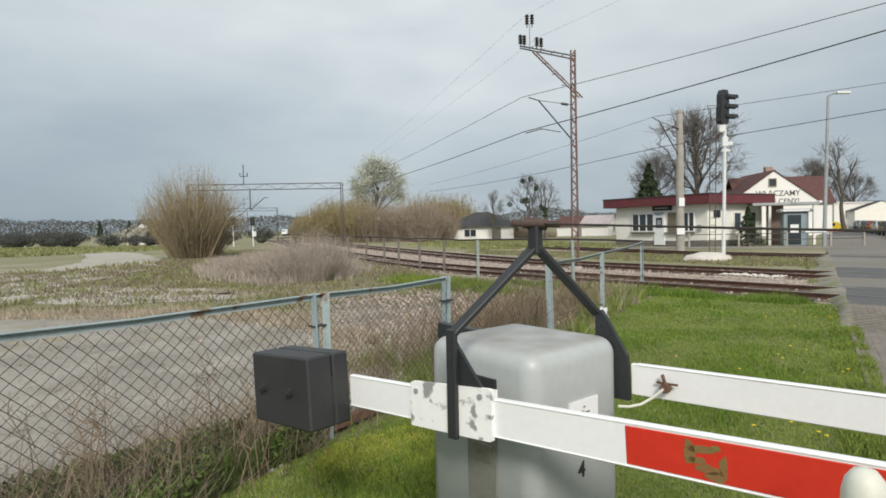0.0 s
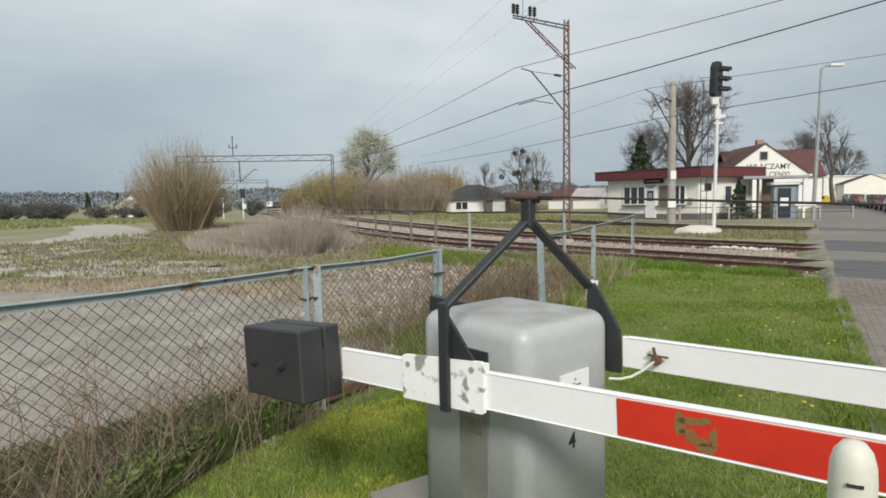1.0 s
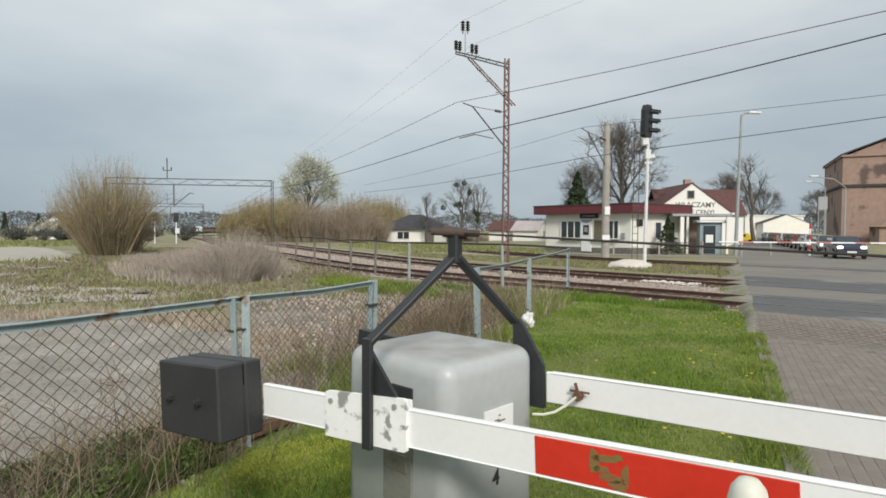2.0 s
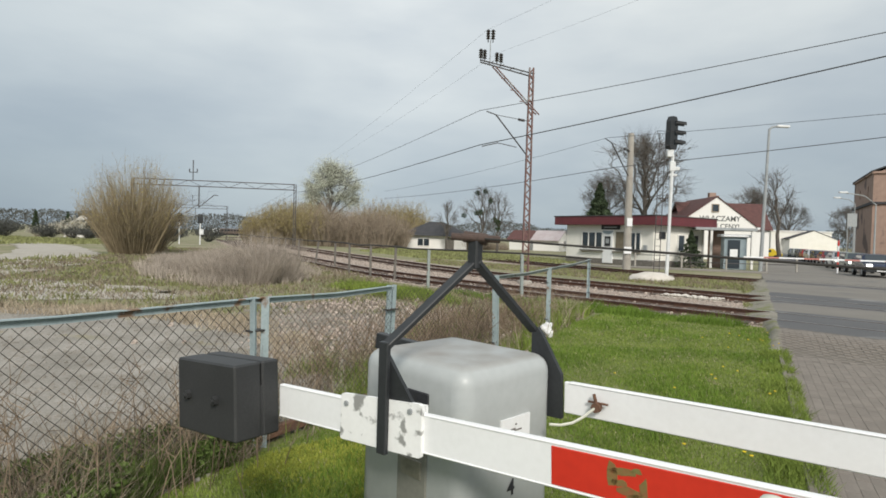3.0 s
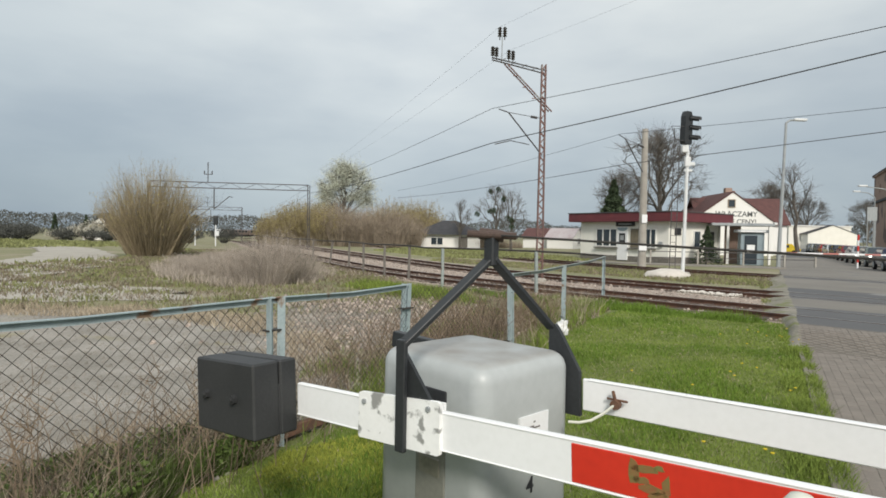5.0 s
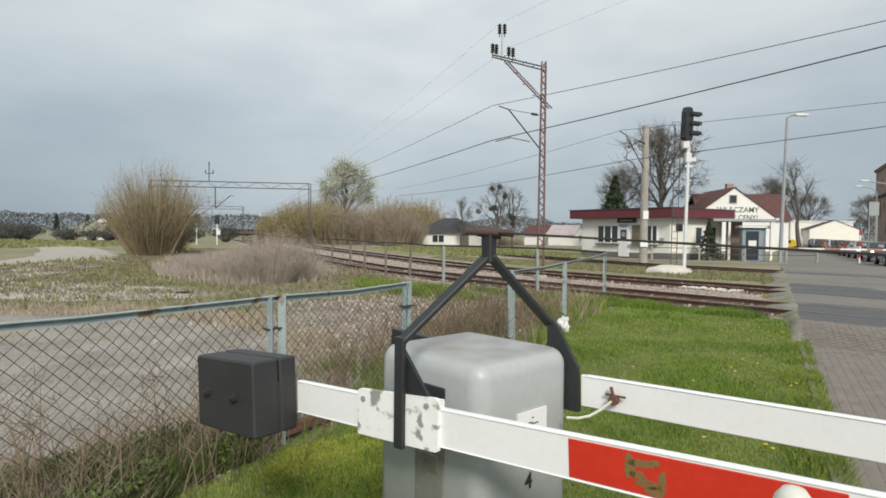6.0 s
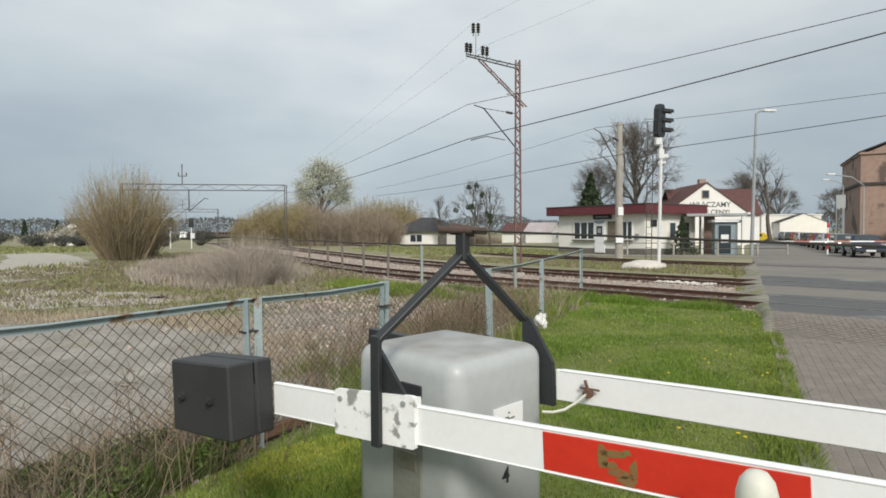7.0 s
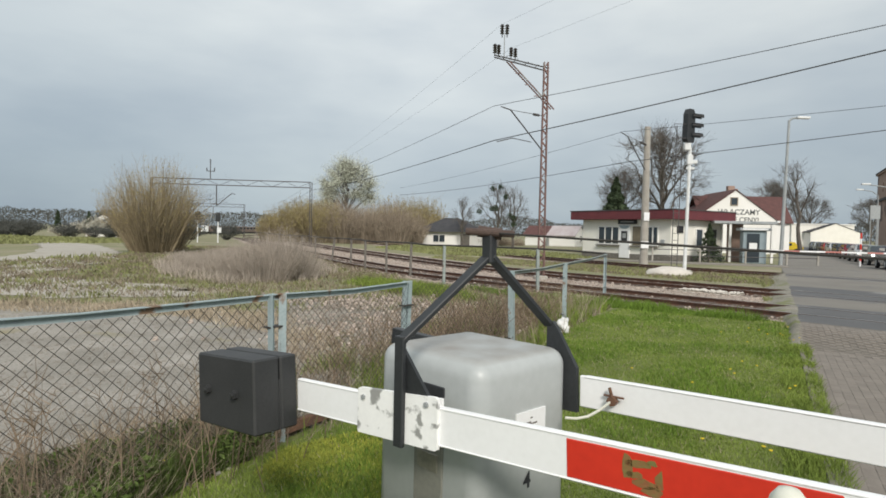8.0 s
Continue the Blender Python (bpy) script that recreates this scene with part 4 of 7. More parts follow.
build_mesh_fence()
build_rail_fence()

# ---------------------------------------------------------------- overhead line, signals, lamps
def wire(name, pts, r, label, material=None):
    raw = Raw()
    out_pts = []
    for a, b in zip(pts, pts[1:]):
        a, b = Vector(a), Vector(b)
        sag = (b - a).length * 0.006
        for k in range(10):
            t = k / 10
            out_pts.append(a + (b - a) * t - Vector((0, 0, sag * 4 * t * (1 - t))))
    out_pts.append(Vector(pts[-1]))
    raw.tube(out_pts, [r] * len(out_pts), 4)
    return solid_mesh(name, raw.mesh(name), material or M_CABLE, label, "wire")


def insulator(bm, base, h=0.42):
    x, y, z = base
    rod(bm, base, (x, y, z + h), 0.02, seg=6)
    for k in range(4):
        zz = z + h * (0.3 + 0.2 * k)
        rod(bm, (x, y, zz), (x, y, zz + 0.06), 0.085, 0.045, seg=8)


def build_lattice_mast():
    ma = thing("overhead_line_mast", "red-brown lattice steel mast carrying the overhead line", "mast", pose(2.58, 23.2, 0))
    h = 8.35
    for sx in (-1, 1):
        bm = bmesh.new()
        for sy in (-1, 1):
            beam(bm, (sx * 0.12, sy * 0.08, 0), (sx * 0.075, sy * 0.07, h), 0.05, 0.05)
        part("chord", bm, M_MAST, ma)
    n = 36
    for sy in (-0.08, 0.08):
        bm = bmesh.new()
        for i in range(n):
            z0, z1 = h * i / n, h * (i + 1) / n
            w0, w1 = 0.12 - 0.045 * i / n, 0.12 - 0.045 * (i + 1) / n
            s = 1 if i % 2 else -1
            beam(bm, (-w0 * s, sy, z0), (w1 * s, sy, z1), 0.012, 0.035)
        part("lacing", bm, M_MAST, ma, "zigzag flat-bar lacing")
    part("foundation", boxed((0, 0, 0.06), (0.5, 0.5, 0.2), bevel=0.03), M_POLE, ma, "concrete foundation")
    d = Vector((0.43 - 2.45, 21.9 - 23.2, 0))
    tip = d + Vector((0, 0, 8.22))
    bm = bmesh.new()
    for o in (0.0, 0.13):
        beam(bm, Vector((0.12, 0.08, 8.02 + o)), tip + Vector((0, 0, -0.06 + o * 0.6)), 0.05, 0.035)
    for t in (0.2, 0.4, 0.6, 0.8):
        p = Vector((0, 0, 8.05)) + (tip - Vector((0, 0, 8.05))) * t
        beam(bm, p + Vector((-0.1, 0, -0.02)), p + Vector((0.1, 0, 0.1)), 0.03, 0.02)
    part("feeder_arm", bm, M_DARKSTEEL, ma, "dark steel arm with insulators")
    bm = bmesh.new()
    for o in (-0.06, 0.06):
        beam(bm, d * 0.74 + Vector((o, 0, 8.1)), Vector((o + 0.3, 0.15, 6.6)), 0.03, 0.045)
    for t in (0.25, 0.5, 0.75):
        p = d * 0.74 * (1 - t) + Vector((0, 0, 8.1 - 1.45 * t))
        beam(bm, p - Vector((0.08, 0, 0)), p + Vector((0.08, 0, 0)), 0.03, 0.03)
    part("arm_brace", bm, M_MAST, ma)
    for f in (0.99, 0.92, 0.69, 0.61):
        bm = bmesh.new()
        p = d * f
        insulator(bm, (p.x, p.y, 8.2))
        part("insulator", bm, M_CERAMIC, ma, "dark pin insulator")
    bm = bmesh.new()
    p = d * 0.82
    rod(bm, (p.x, p.y, 8.1), (p.x, p.y, 9.05), 0.02, seg=6)
    part("top_rod", bm, M_STEEL, ma)
    for o in (-0.09, 0.09):
        bm = bmesh.new()
        insulator(bm, (p.x + o, p.y, 8.95), 0.45)
        part("insulator", bm, M_CERAMIC, ma, "dark pin insulator")
    u = d.normalized()
    bm = bmesh.new()
    rod(bm, (0, 0, 4.9), u * 1.62 + Vector((0, 0, 6.35)), 0.028, seg=6)
    rod(bm, u * 1.62 + Vector((0, 0, 6.35)), u * 2.05 + Vector((0, 0, 6.42)), 0.022, seg=6)
    part("cantilever", bm, M_DARKSTEEL, ma, "dark tubular cantilever")
    bm = bmesh.new()
    rod(bm, (0, 0, 6.3), u * 1.62 + Vector((0, 0, 6.35)), 0.012, seg=5)
    rod(bm, u * 0.28 + Vector((0, 0, 6.3)), u * 0.55 + Vector((0, 0, 6.31)), 0.05, seg=8)
    part("tie_rod", bm, M_DARKSTEEL, ma)
    bm = bmesh.new()
    rod(bm, u * 0.62 + Vector((0, 0, 5.25)), u * 1.5 + Vector((0, 0, 5.32)), 0.016, seg=5)
    rod(bm, u * 1.5 + Vector((0, 0, 5.32)), u * 2.2 + Vector((0, 0, 5.12)), 0.02, seg=5)
    part("steady_arm", bm, M_DARKSTEEL, ma)


def build_concrete_mast():
    ma = thing("overhead_line_pole", "grey concrete pole carrying the siding's overhead line", "mast", pose(10.26, 36.65, 0))
    bm = bmesh.new()
    rod(bm, (0, 0, 0), (0, 0, 8.35), 0.25, 0.17, seg=14)
    body = part("pole", bm, M_POLE, ma, smooth=False)
    part("number_plate", boxed((0.02, -0.28, 2.95), (0.32, 0.02, 0.5)), M_PAPER, body, "small white plate")
    part("number_plate", boxed((-0.05, -0.31, 1.25), (0.45, 0.02, 0.42)), M_PAPER, body, "small white plate")
    u = Vector((-0.75, -0.66, 0))
    bm = bmesh.new()
    rod(bm, (0, 0, 5.6), u * 2.0 + Vector((0, 0, 7.55)), 0.035, seg=6)
    rod(bm, u * 2.0 + Vector((0, 0, 7.55)), u * 2.6 + Vector((0, 0, 7.7)), 0.03, seg=6)
    part("cantilever", bm, M_DARKSTEEL, ma)
    bm = bmesh.new()
    rod(bm, (0, 0, 7.25), u * 2.0 + Vector((0, 0, 7.55)), 0.015, seg=5)
    rod(bm, u * 0.1 + Vector((0, 0, 7.25)), u * 0.7 + Vector((0, 0, 7.35)), 0.07, seg=8)
    part("tie_rod", bm, M_DARKSTEEL, ma)


def build_gantry(name, x, y, h, span, drop, sag_x, label):
    """A portal across the tracks: lattice beam, one far post in view, hangers with a cantilever."""
    ga = thing(name, label, "gantry", pose(x, y, ground_z(x, y)))
    d = Vector((-0.98, -0.18, 0))
    for s in (0, span):
        bm = bmesh.new()
        p = d * s
        for o in (-0.12, 0.12):
            beam(bm, p + Vector((o, 0, 0)), p + Vector((o, 0, h)), 0.06, 0.1)
        for k in range(12):
            beam(bm, p + Vector((-0.12, 0, h * k / 12)), p + Vector((0.12, 0, h * (k + 1) / 12)), 0.03, 0.03)
        part("post", bm, M_DARKSTEEL, ga)
    bm = bmesh.new()
    for z in (0.0, -0.62):
        beam(bm, Vector((0, 0, h + z)), d * span + Vector((0, 0, h + z)), 0.1, 0.09)
    n = int(span / 1.4)
    for k in range(n):
        a, b = d * (span * k / n), d * (span * (k + 1) / n)
        s = k % 2
        beam(bm, a + Vector((0, 0, h - 0.62 * s)), b + Vector((0, 0, h - 0.62 * (1 - s))), 0.04, 0.04)
    part("beam", bm, M_DARKSTEEL, ga, "lattice beam")
    for s in sag_x:
        p = d * s
        bm = bmesh.new()
        rod(bm, p + Vector((0, 0, h - 0.6)), p + Vector((0, 0, h - drop)), 0.06, seg=6)
        rod(bm, p + Vector((0, 0, h - drop)), p + Vector((1.7, 0, h - drop + 1.4)), 0.045, seg=6)
        rod(bm, p + Vector((1.7, 0, h - drop + 1.4)), p + Vector((2.1, 0, h - drop + 1.3)), 0.035, seg=6)
        part("hanger", bm, M_DARKSTEEL, ga)
        bm = bmesh.new()
        q = p + Vector((-0.7, 0, 0))
        rod(bm, q + Vector((0, 0, h)), q + Vector((0, 0, h + 2.1)), 0.05, seg=6)
        rod(bm, q + Vector((-0.4, 0, h + 0.9)), q + Vector((0.5, 0, h + 0.9)), 0.04, seg=6)
        for o in (-0.4, 0.45):
            insulator(bm, (q.x + o, q.y, h + 0.85), 0.4)
        insulator(bm, (q.x, q.y, h + 1.7), 0.5)
        part("top_mast", bm, M_DARKSTEEL, ga)


def build_wires():
    wire("messenger_wire", [(16.5, 6.2, 6.89), (0.60, 22.0, 6.42), (-18.5, 65, 6.55), (-46, 128, 6.2)], 0.012, "thin messenger wire of the overhead line")
    wire("contact_wire", [(17.0, 5.6, 7.04), (0.62, 21.85, 5.14), (-18.0, 65, 6.1), (-46, 128, 5.2)], 0.019, "dark contact wire of the overhead line")
    wire("contact_wire", [(34, 11, 8.0), (8.9, 35.4, 6.1), (-9.5, 75, 6.3)], 0.02, "dark contact wire over the siding")
    wire("messenger_wire", [(34, 11, 7.7), (8.4, 34.9, 7.75), (-9.5, 75, 7.2)], 0.013, "thin messenger wire over the siding")
    wire("feeder_wire", [(14, 9, 10.3), (1.2, 22.3, 8.62), (-17, 66, 8.4)], 0.0035, "very thin feeder wire on the mast's insulators")
    wire("feeder_wire", [(13, 9, 11.4), (0.8, 22.1, 9.4), (-17.4, 66, 8.6)], 0.0035, "very thin feeder wire on the mast's top rod")


def build_signal():
    si = thing("railway_signal", "three-light black railway signal on a white post", "signal", pose(9.82, 28.36, 0.02, 0, 0.8, 0))
    bm = bmesh.new()
    rod(bm, (0, 0, 0), (0, 0, 5.9), 0.085, 0.07, seg=14)
    part("post", bm, M_SIGWHITE, si, "white painted tube post", smooth=False)
    part("base", boxed((0, 0, 0.1), (0.5, 0.5, 0.24), bevel=0.03), M_POLE, si, "concrete base")
    bm = bmesh.new()
    block(bm, (0, 0, 5.35), (0.26, 0.2, 0.45), bevel=0.02)
    block(bm, (-0.14, 0, 5.95), (0.3, 0.22, 0.35), bevel=0.03)
    block(bm, (0.22, 0, 5.25), (0.22, 0.2, 0.16), bevel=0.02)
    block(bm, (0.05, 0, 4.95), (0.36, 0.1, 0.1), bevel=0.01)
    part("bracket", bm, M_SIGWHITE, si, "white bracket and cable boxes")
    turn = pose(-0.1, 0, 6.15, 0, 0, 35)
    bm = bmesh.new()
    plate(bm, [(-0.22, 0.0), (0.22, 0.0), (0.27, 0.12), (0.27, 1.28), (0.15, 1.52), (-0.15, 1.52), (-0.27, 1.28), (-0.27, 0.12)], -0.13, 0.13)
    bm.transform(turn)
    head = part("signal_head", bm, M_BLACK, si, "black signal head")
    for z in (0.32, 0.77, 1.2):
        bm = bmesh.new()
        seg, r = 12, 0.155
        rows = []
        for y, cut in ((-0.12, 0), (-0.62, 0.05)):
            rows.append([bm.verts.new((r * math.cos(a), y, z + r * math.sin(a) + (-cut))) for a in [math.pi * (-0.08 + 1.16 * k / seg) for k in range(seg + 1)]])
        for k in range(seg):
            bm.faces.new((rows[0][k], rows[0][k + 1], rows[1][k + 1], rows[1][k]))
        bmesh.ops.solidify(bm, geom=bm.faces[:], thickness=0.02)
        bm.transform(turn @ pose(0, 0, 0, 0, 0, 55))
        hood = part("hood", bm, M_BLACK, head, "black sun hood")
        bm = bmesh.new()
        rod(bm, (0, -0.10, z), (0, -0.15, z), 0.13, seg=14)
        bm.transform(turn @ pose(0, 0, 0, 0, 0, 55))
        part("lens", bm, M_GLASS, head, "unlit dark lens")
    bm = bmesh.new()
    for o in (-0.62, -0.36):
        rod(bm, (o, 0, 0), (o - 0.02, 0, 6.9), 0.02, seg=5)
    for k in range(20):
        rod(bm, (-0.63, 0, 0.3 + k * 0.32), (-0.36, 0, 0.3 + k * 0.32), 0.012, seg=5)
    for z in (6.3, 6.95):
        rod(bm, (-0.85, -0.2, z), (-0.1, -0.2, z), 0.015, seg=5)
    rod(bm, (-0.85, -0.2, 6.95), (-0.55, 0, 6.3), 0.015, seg=5)
    part("ladder", bm, M_DARKSTEEL, si, "thin steel ladder")
    rng = random.Random(3)
    bm = bmesh.new()
    bmesh.ops.create_uvsphere(bm, u_segments=20, v_segments=10, radius=1)
    for v in bm.verts:
        k = 1 + 0.18 * noise.noise(v.co * 2.1)
        v.co = Vector((v.co.x * 1.05 * k, v.co.y * 0.9 * k, max(0, v.co.z) ** 0.9 * 0.4 * k))
    solid("sand_heap", bm, M_SAND, "low pale heap of sand at the signal's foot", "sand pile", pose(9.0, 28.0, 0.0), smooth=True)


def build_small_signal(x, y, h, two):
    si = thing("track_signal", "small black signal head on a white post far down the line", "signal", pose(x, y, ground_z(x, y)), "signals down the line")
    bm = bmesh.new()
    rod(bm, (0, 0, 0), (0, 0, h - 0.8), 0.07, 0.06, seg=8)
    if two:
        block(bm, (0.15, 0, h * 0.42), (0.45, 0.2, 0.6), bevel=0.02)
    part("post", bm, M_SIGWHITE, si, "white post")
    part("signal_head", boxed((0, 0, h - 0.5), (0.55, 0.3, 1.05), bevel=0.1, seg=2), M_BLACK, si)


def build_lamp(x, y, h, reach, lean, arm_dir, m_post, label, r=0.11):
    la = thing("street_lamp", label, "street lamp", pose(x, y, 0, 0, lean, 0), "street lamps by the road")
    bm = bmesh.new()
    rod(bm, (0, 0, 0), (0, 0, h), r, r * 0.55, seg=10)
    part("pole", bm, m_post, la)
    bm = bmesh.new()
    a = Vector((arm_dir, 0, 0))
    rod(bm, (0, 0, h - 0.02), a * reach * 0.4 + Vector((0, 0, h + reach * 0.28)), r * 0.5, seg=6)
    rod(bm, a * reach * 0.4 + Vector((0, 0, h + reach * 0.28)), a * reach + Vector((0, 0, h + reach * 0.36)), r * 0.5, seg=6)
    part("arm", bm, m_post, la)
    part("lamp_head", boxed((arm_dir * (reach + 0.35), 0, h + reach * 0.38), (0.85, 0.3, 0.16), bevel=0.05, seg=2), M_SIGWHITE, la, "pale lamp head")


build_lattice_mast()
build_concrete_mast()
build_gantry("track_gantry", -18.4, 66, 7.0, 17, 2.9, (10.2,), "dark steel portal gantry over the tracks")
build_gantry("track_gantry", -50.0, 127, 7.4, 15, 3.0, (6.5,), "far dark steel portal gantry over the tracks")
build_wires()
build_signal()
build_small_signal(-29.0, 66, 3.4, True)
build_small_signal(-31.6, 66.5, 3.5, False)
build_lamp(20.6, 41.2, 9.7, 0.55, 1.3, 1, M_STEEL, "tall grey street lamp beside the crossing road", 0.13)
build_lamp(42.4, 62, 6.3, 3.0, 0, -1, M_STEEL, "curved grey street lamp beside the road")
build_lamp(52, 80, 7.6, 2.0, 0, -1, M_STEEL, "distant curved street lamp beside the road")

# ---------------------------------------------------------------- buildings
def window(parent, m, w, h, panes, frame_m=None, label=""):
    """A framed window set in a wall; m maps its centre with -y outwards."""
    bm = bmesh.new()
    t = 0.07
    for cx, cz, sx, sz in ((0, h / 2 - t / 2, w, t), (0, -h / 2 + t / 2, w, t), (-w / 2 + t / 2, 0, t, h - 2 * t), (w / 2 - t / 2, 0, t, h - 2 * t)):
        block(bm, (cx, -0.02, cz), (sx, 0.1, sz))
    for k in range(1, panes):
        block(bm, (-w / 2 + w * k / panes, -0.02, 0), (t, 0.09, h - 2 * t))
    bm.transform(m)
    fr = part("window_frame", bm, frame_m or M_WHITEWALL, parent, label)
    for k in range(panes):
        bm = boxed((-w / 2 + w * (k + 0.5) / panes, -0.005, 0), (w / panes - t, 0.02, h - 2 * t))
        bm.transform(m)
        part("pane", bm, M_GLASS, fr)
    return fr


def build_kiosk():
    """A low flat-roofed booth: front along -x, side along +y of its own corner."""
    L, D = 8.2, 6.4
    ki = thing("station_kiosk", "low cream kiosk with a flat maroon-edged roof", "kiosk", pose(13.75, 42.6, 0, 0, 0, math.degrees(math.atan2(-0.8, 0.6))))
    # own axes: +x runs from the far front corner to the near one, +y to the back
    part("wall", boxed((-L / 2, D / 2, 1.5), (L, D, 3.0)), M_PLASTER, ki, "cream plastered wall")
    part("plinth", boxed((-L / 2, D / 2, 0.2), (L + 0.06, D + 0.06, 0.44)), M_POSTGREY, ki, "grey-brown base course")
    part("roof", boxed((-L / 2 - 0.1, D / 2, 3.32), (L + 1.5, D + 1.2, 0.66), bevel=0.02), M_MAROON, ki, "flat roof with a deep maroon edge")
    part("roof_lip", boxed((-L / 2 - 0.1, D / 2, 3.68), (L + 1.6, D + 1.3, 0.06)), M_DARKSTEEL, ki)
    front = lambda along_x, z: pose(-along_x, -0.03, z)
    window(ki, front(5.5, 1.78), 2.1, 1.4, 3, label="white three-pane window")
    window(ki, front(1.45, 1.78), 0.95, 1.4, 2, label="white two-pane window")
    part("blind", boxed((-2.6, -0.03, 1.78), (1.25, 0.06, 1.4)), mat("brown_blind", (0.2, 0.17, 0.12), None, 0.8, scale=3, fine=30), ki, "brown window blind")
    for x, w in ((5.5, 2.3), (2.2, 2.4)):
        part("sill", boxed((-x, -0.12, 1.0), (w, 0.22, 0.07)), M_POSTGREY, ki)
    door = part("door", boxed((-3.95, -0.05, 1.35), (0.95, 0.1, 2.5), bevel=0.01), M_PAPER, ki, "white door panel with a poster")
    part("poster", boxed((-3.95, -0.11, 1.75), (0.55, 0.02, 0.75)), M_SIGNBLACK, door, "dark poster")
    part("poster_sheet", boxed((-3.95, -0.125, 1.78), (0.32, 0.012, 0.36)), M_STEEL, door)
    sg = part("sign", boxed((-3.7, -0.1, 2.82), (1.7, 0.08, 0.34)), M_SIGNBLACK, ki, "dark sign board")
    part("sign_bar", boxed((-3.7, -0.148, 2.82), (1.2, 0.012, 0.09)), M_STEEL, sg)
    bm = bmesh.new()
    plate(bm, [(-0.5, 0.12), (0.5, 0.12), (0.38, -0.05), (0.12, -0.13), (-0.12, -0.13), (-0.38, -0.05)], -0.13, -0.11)
    bm.transform(pose(-3.95, 0.0, 2.42))
    part("emblem", bm, M_BOOTH, door)
    part("meter_box", boxed((-0.6, -0.06, 1.35), (0.3, 0.14, 0.4), bevel=0.01), M_STEEL, ki)
    side = lambda y, z: pose(0.03, y, z, 0, 0, 90)
    window(ki, side(3.3, 1.75), 0.9, 1.3, 1, label="white side window")
    part("notice", boxed((0.04, 1.0, 2.3), (0.06, 0.7, 0.5)), M_SIGNBLACK, ki, "small dark notice board")
    # No opening here: a black panel gives the doorway's inner shade.
    part("side_door", boxed((0.04, 4.9, 1.3), (0.08, 1.1, 2.1)), M_SIGNBLACK, ki, "black panel painted as the shade inside an open doorway")
    part("downpipe", boxed((0.07, 6.1, 1.5), (0.1, 0.1, 2.9)), M_WHITEWALL, ki)
    # timber porch towards the road
    po = thing("porch", "grey-roofed porch with brick-red wall and pale posts", "porch", pose(18.3, 45.2, 0, 0, 0, -6))
    part("porch_roof", boxed((1.35, 0.1, 2.9), (4.3, 2.0, 0.2), bevel=0.02), M_STEEL, po, "thin grey flat roof")
    part("porch_wall", boxed((1.2, 0.95, 1.4), (1.1, 0.2, 2.8)), M_BRICK, po, "brick-red wall")
    for x in (0.35, 3.2):
        part("porch_post", boxed((x, -0.75, 1.4), (0.16, 0.16, 2.8)), M_WHITEWALL, po)
    sh = thing("phone_booth", "blue-grey metal booth with a white notice", "booth", pose(19.75, 43.4, 0, 0, 0, -14))
    part("booth_body", boxed((0, 0, 1.15), (1.5, 1.2, 2.3), bevel=0.03), M_BOOTH, sh)
    part("booth_roof", boxed((0, 0, 2.4), (2.0, 1.6, 0.2), bevel=0.03), M_STEEL, sh)
    part("booth_door", boxed((-0.1, -0.62, 1.1), (0.8, 0.04, 2.0)), M_GLASS, sh, "dark glazed door")
    part("notice", boxed((-0.1, -0.65, 1.15), (0.5, 0.02, 0.6)), M_PAPER, sh, "white paper notice")
    part("fascia", boxed((0, -0.81, 2.4), (1.6, 0.02, 0.12)), M_PAPER, sh)
    ra = thing("low_railing", "low grey railing in front of the kiosk", "railing")
    pts = [(12.2, 41.5), (15.2, 41.0), (18.2, 41.0), (21.0, 41.2), (23.2, 41.5)]
    for p in pts:
        part("post", boxed((p[0], p[1], 0.5), (0.1, 0.1, 1.0)), M_POLE, ra)
    for a, b in zip(pts, pts[1:]):
        bm = bmesh.new()
        for z in (0.9, 0.5):
            rod(bm, (*a, z), (*b, z), 0.025, seg=6)
        part("rail", bm, M_DARKSTEEL, ra)
    pv = bmesh.new()
    block(pv, (13.5, 40.6, 0.03), (13, 1.8, 0.12), -18, bevel=0.02)
    solid("platform_edge", pv, M_CONCRETE, "pale concrete apron before the kiosk", "platform", kind="structure")


def gable_house(name, m, w, d, eave, ridge, wall_m, roof_m, label, over=0.35, back=""):
    """A house with its gable towards -y."""
    ho = thing(name, label, "house", m)
    bm = bmesh.new()
    plate(bm, [(-w / 2, 0), (w / 2, 0), (w / 2, eave), (0, ridge - 0.12), (-w / 2, eave)], 0, d)
    part("wall", bm, wall_m, ho)
    slope = (ridge - eave) / (w / 2)
    for s in (-1, 1):
        bm = bmesh.new()
        a = [(0, ridge), (s * (w / 2 + over), eave - slope * over), (s * (w / 2 + over), eave - slope * over - 0.11), (0, ridge - 0.11)]
        plate(bm, a, -0.12, d + over)
        part("roof", bm, roof_m, ho)
    return ho


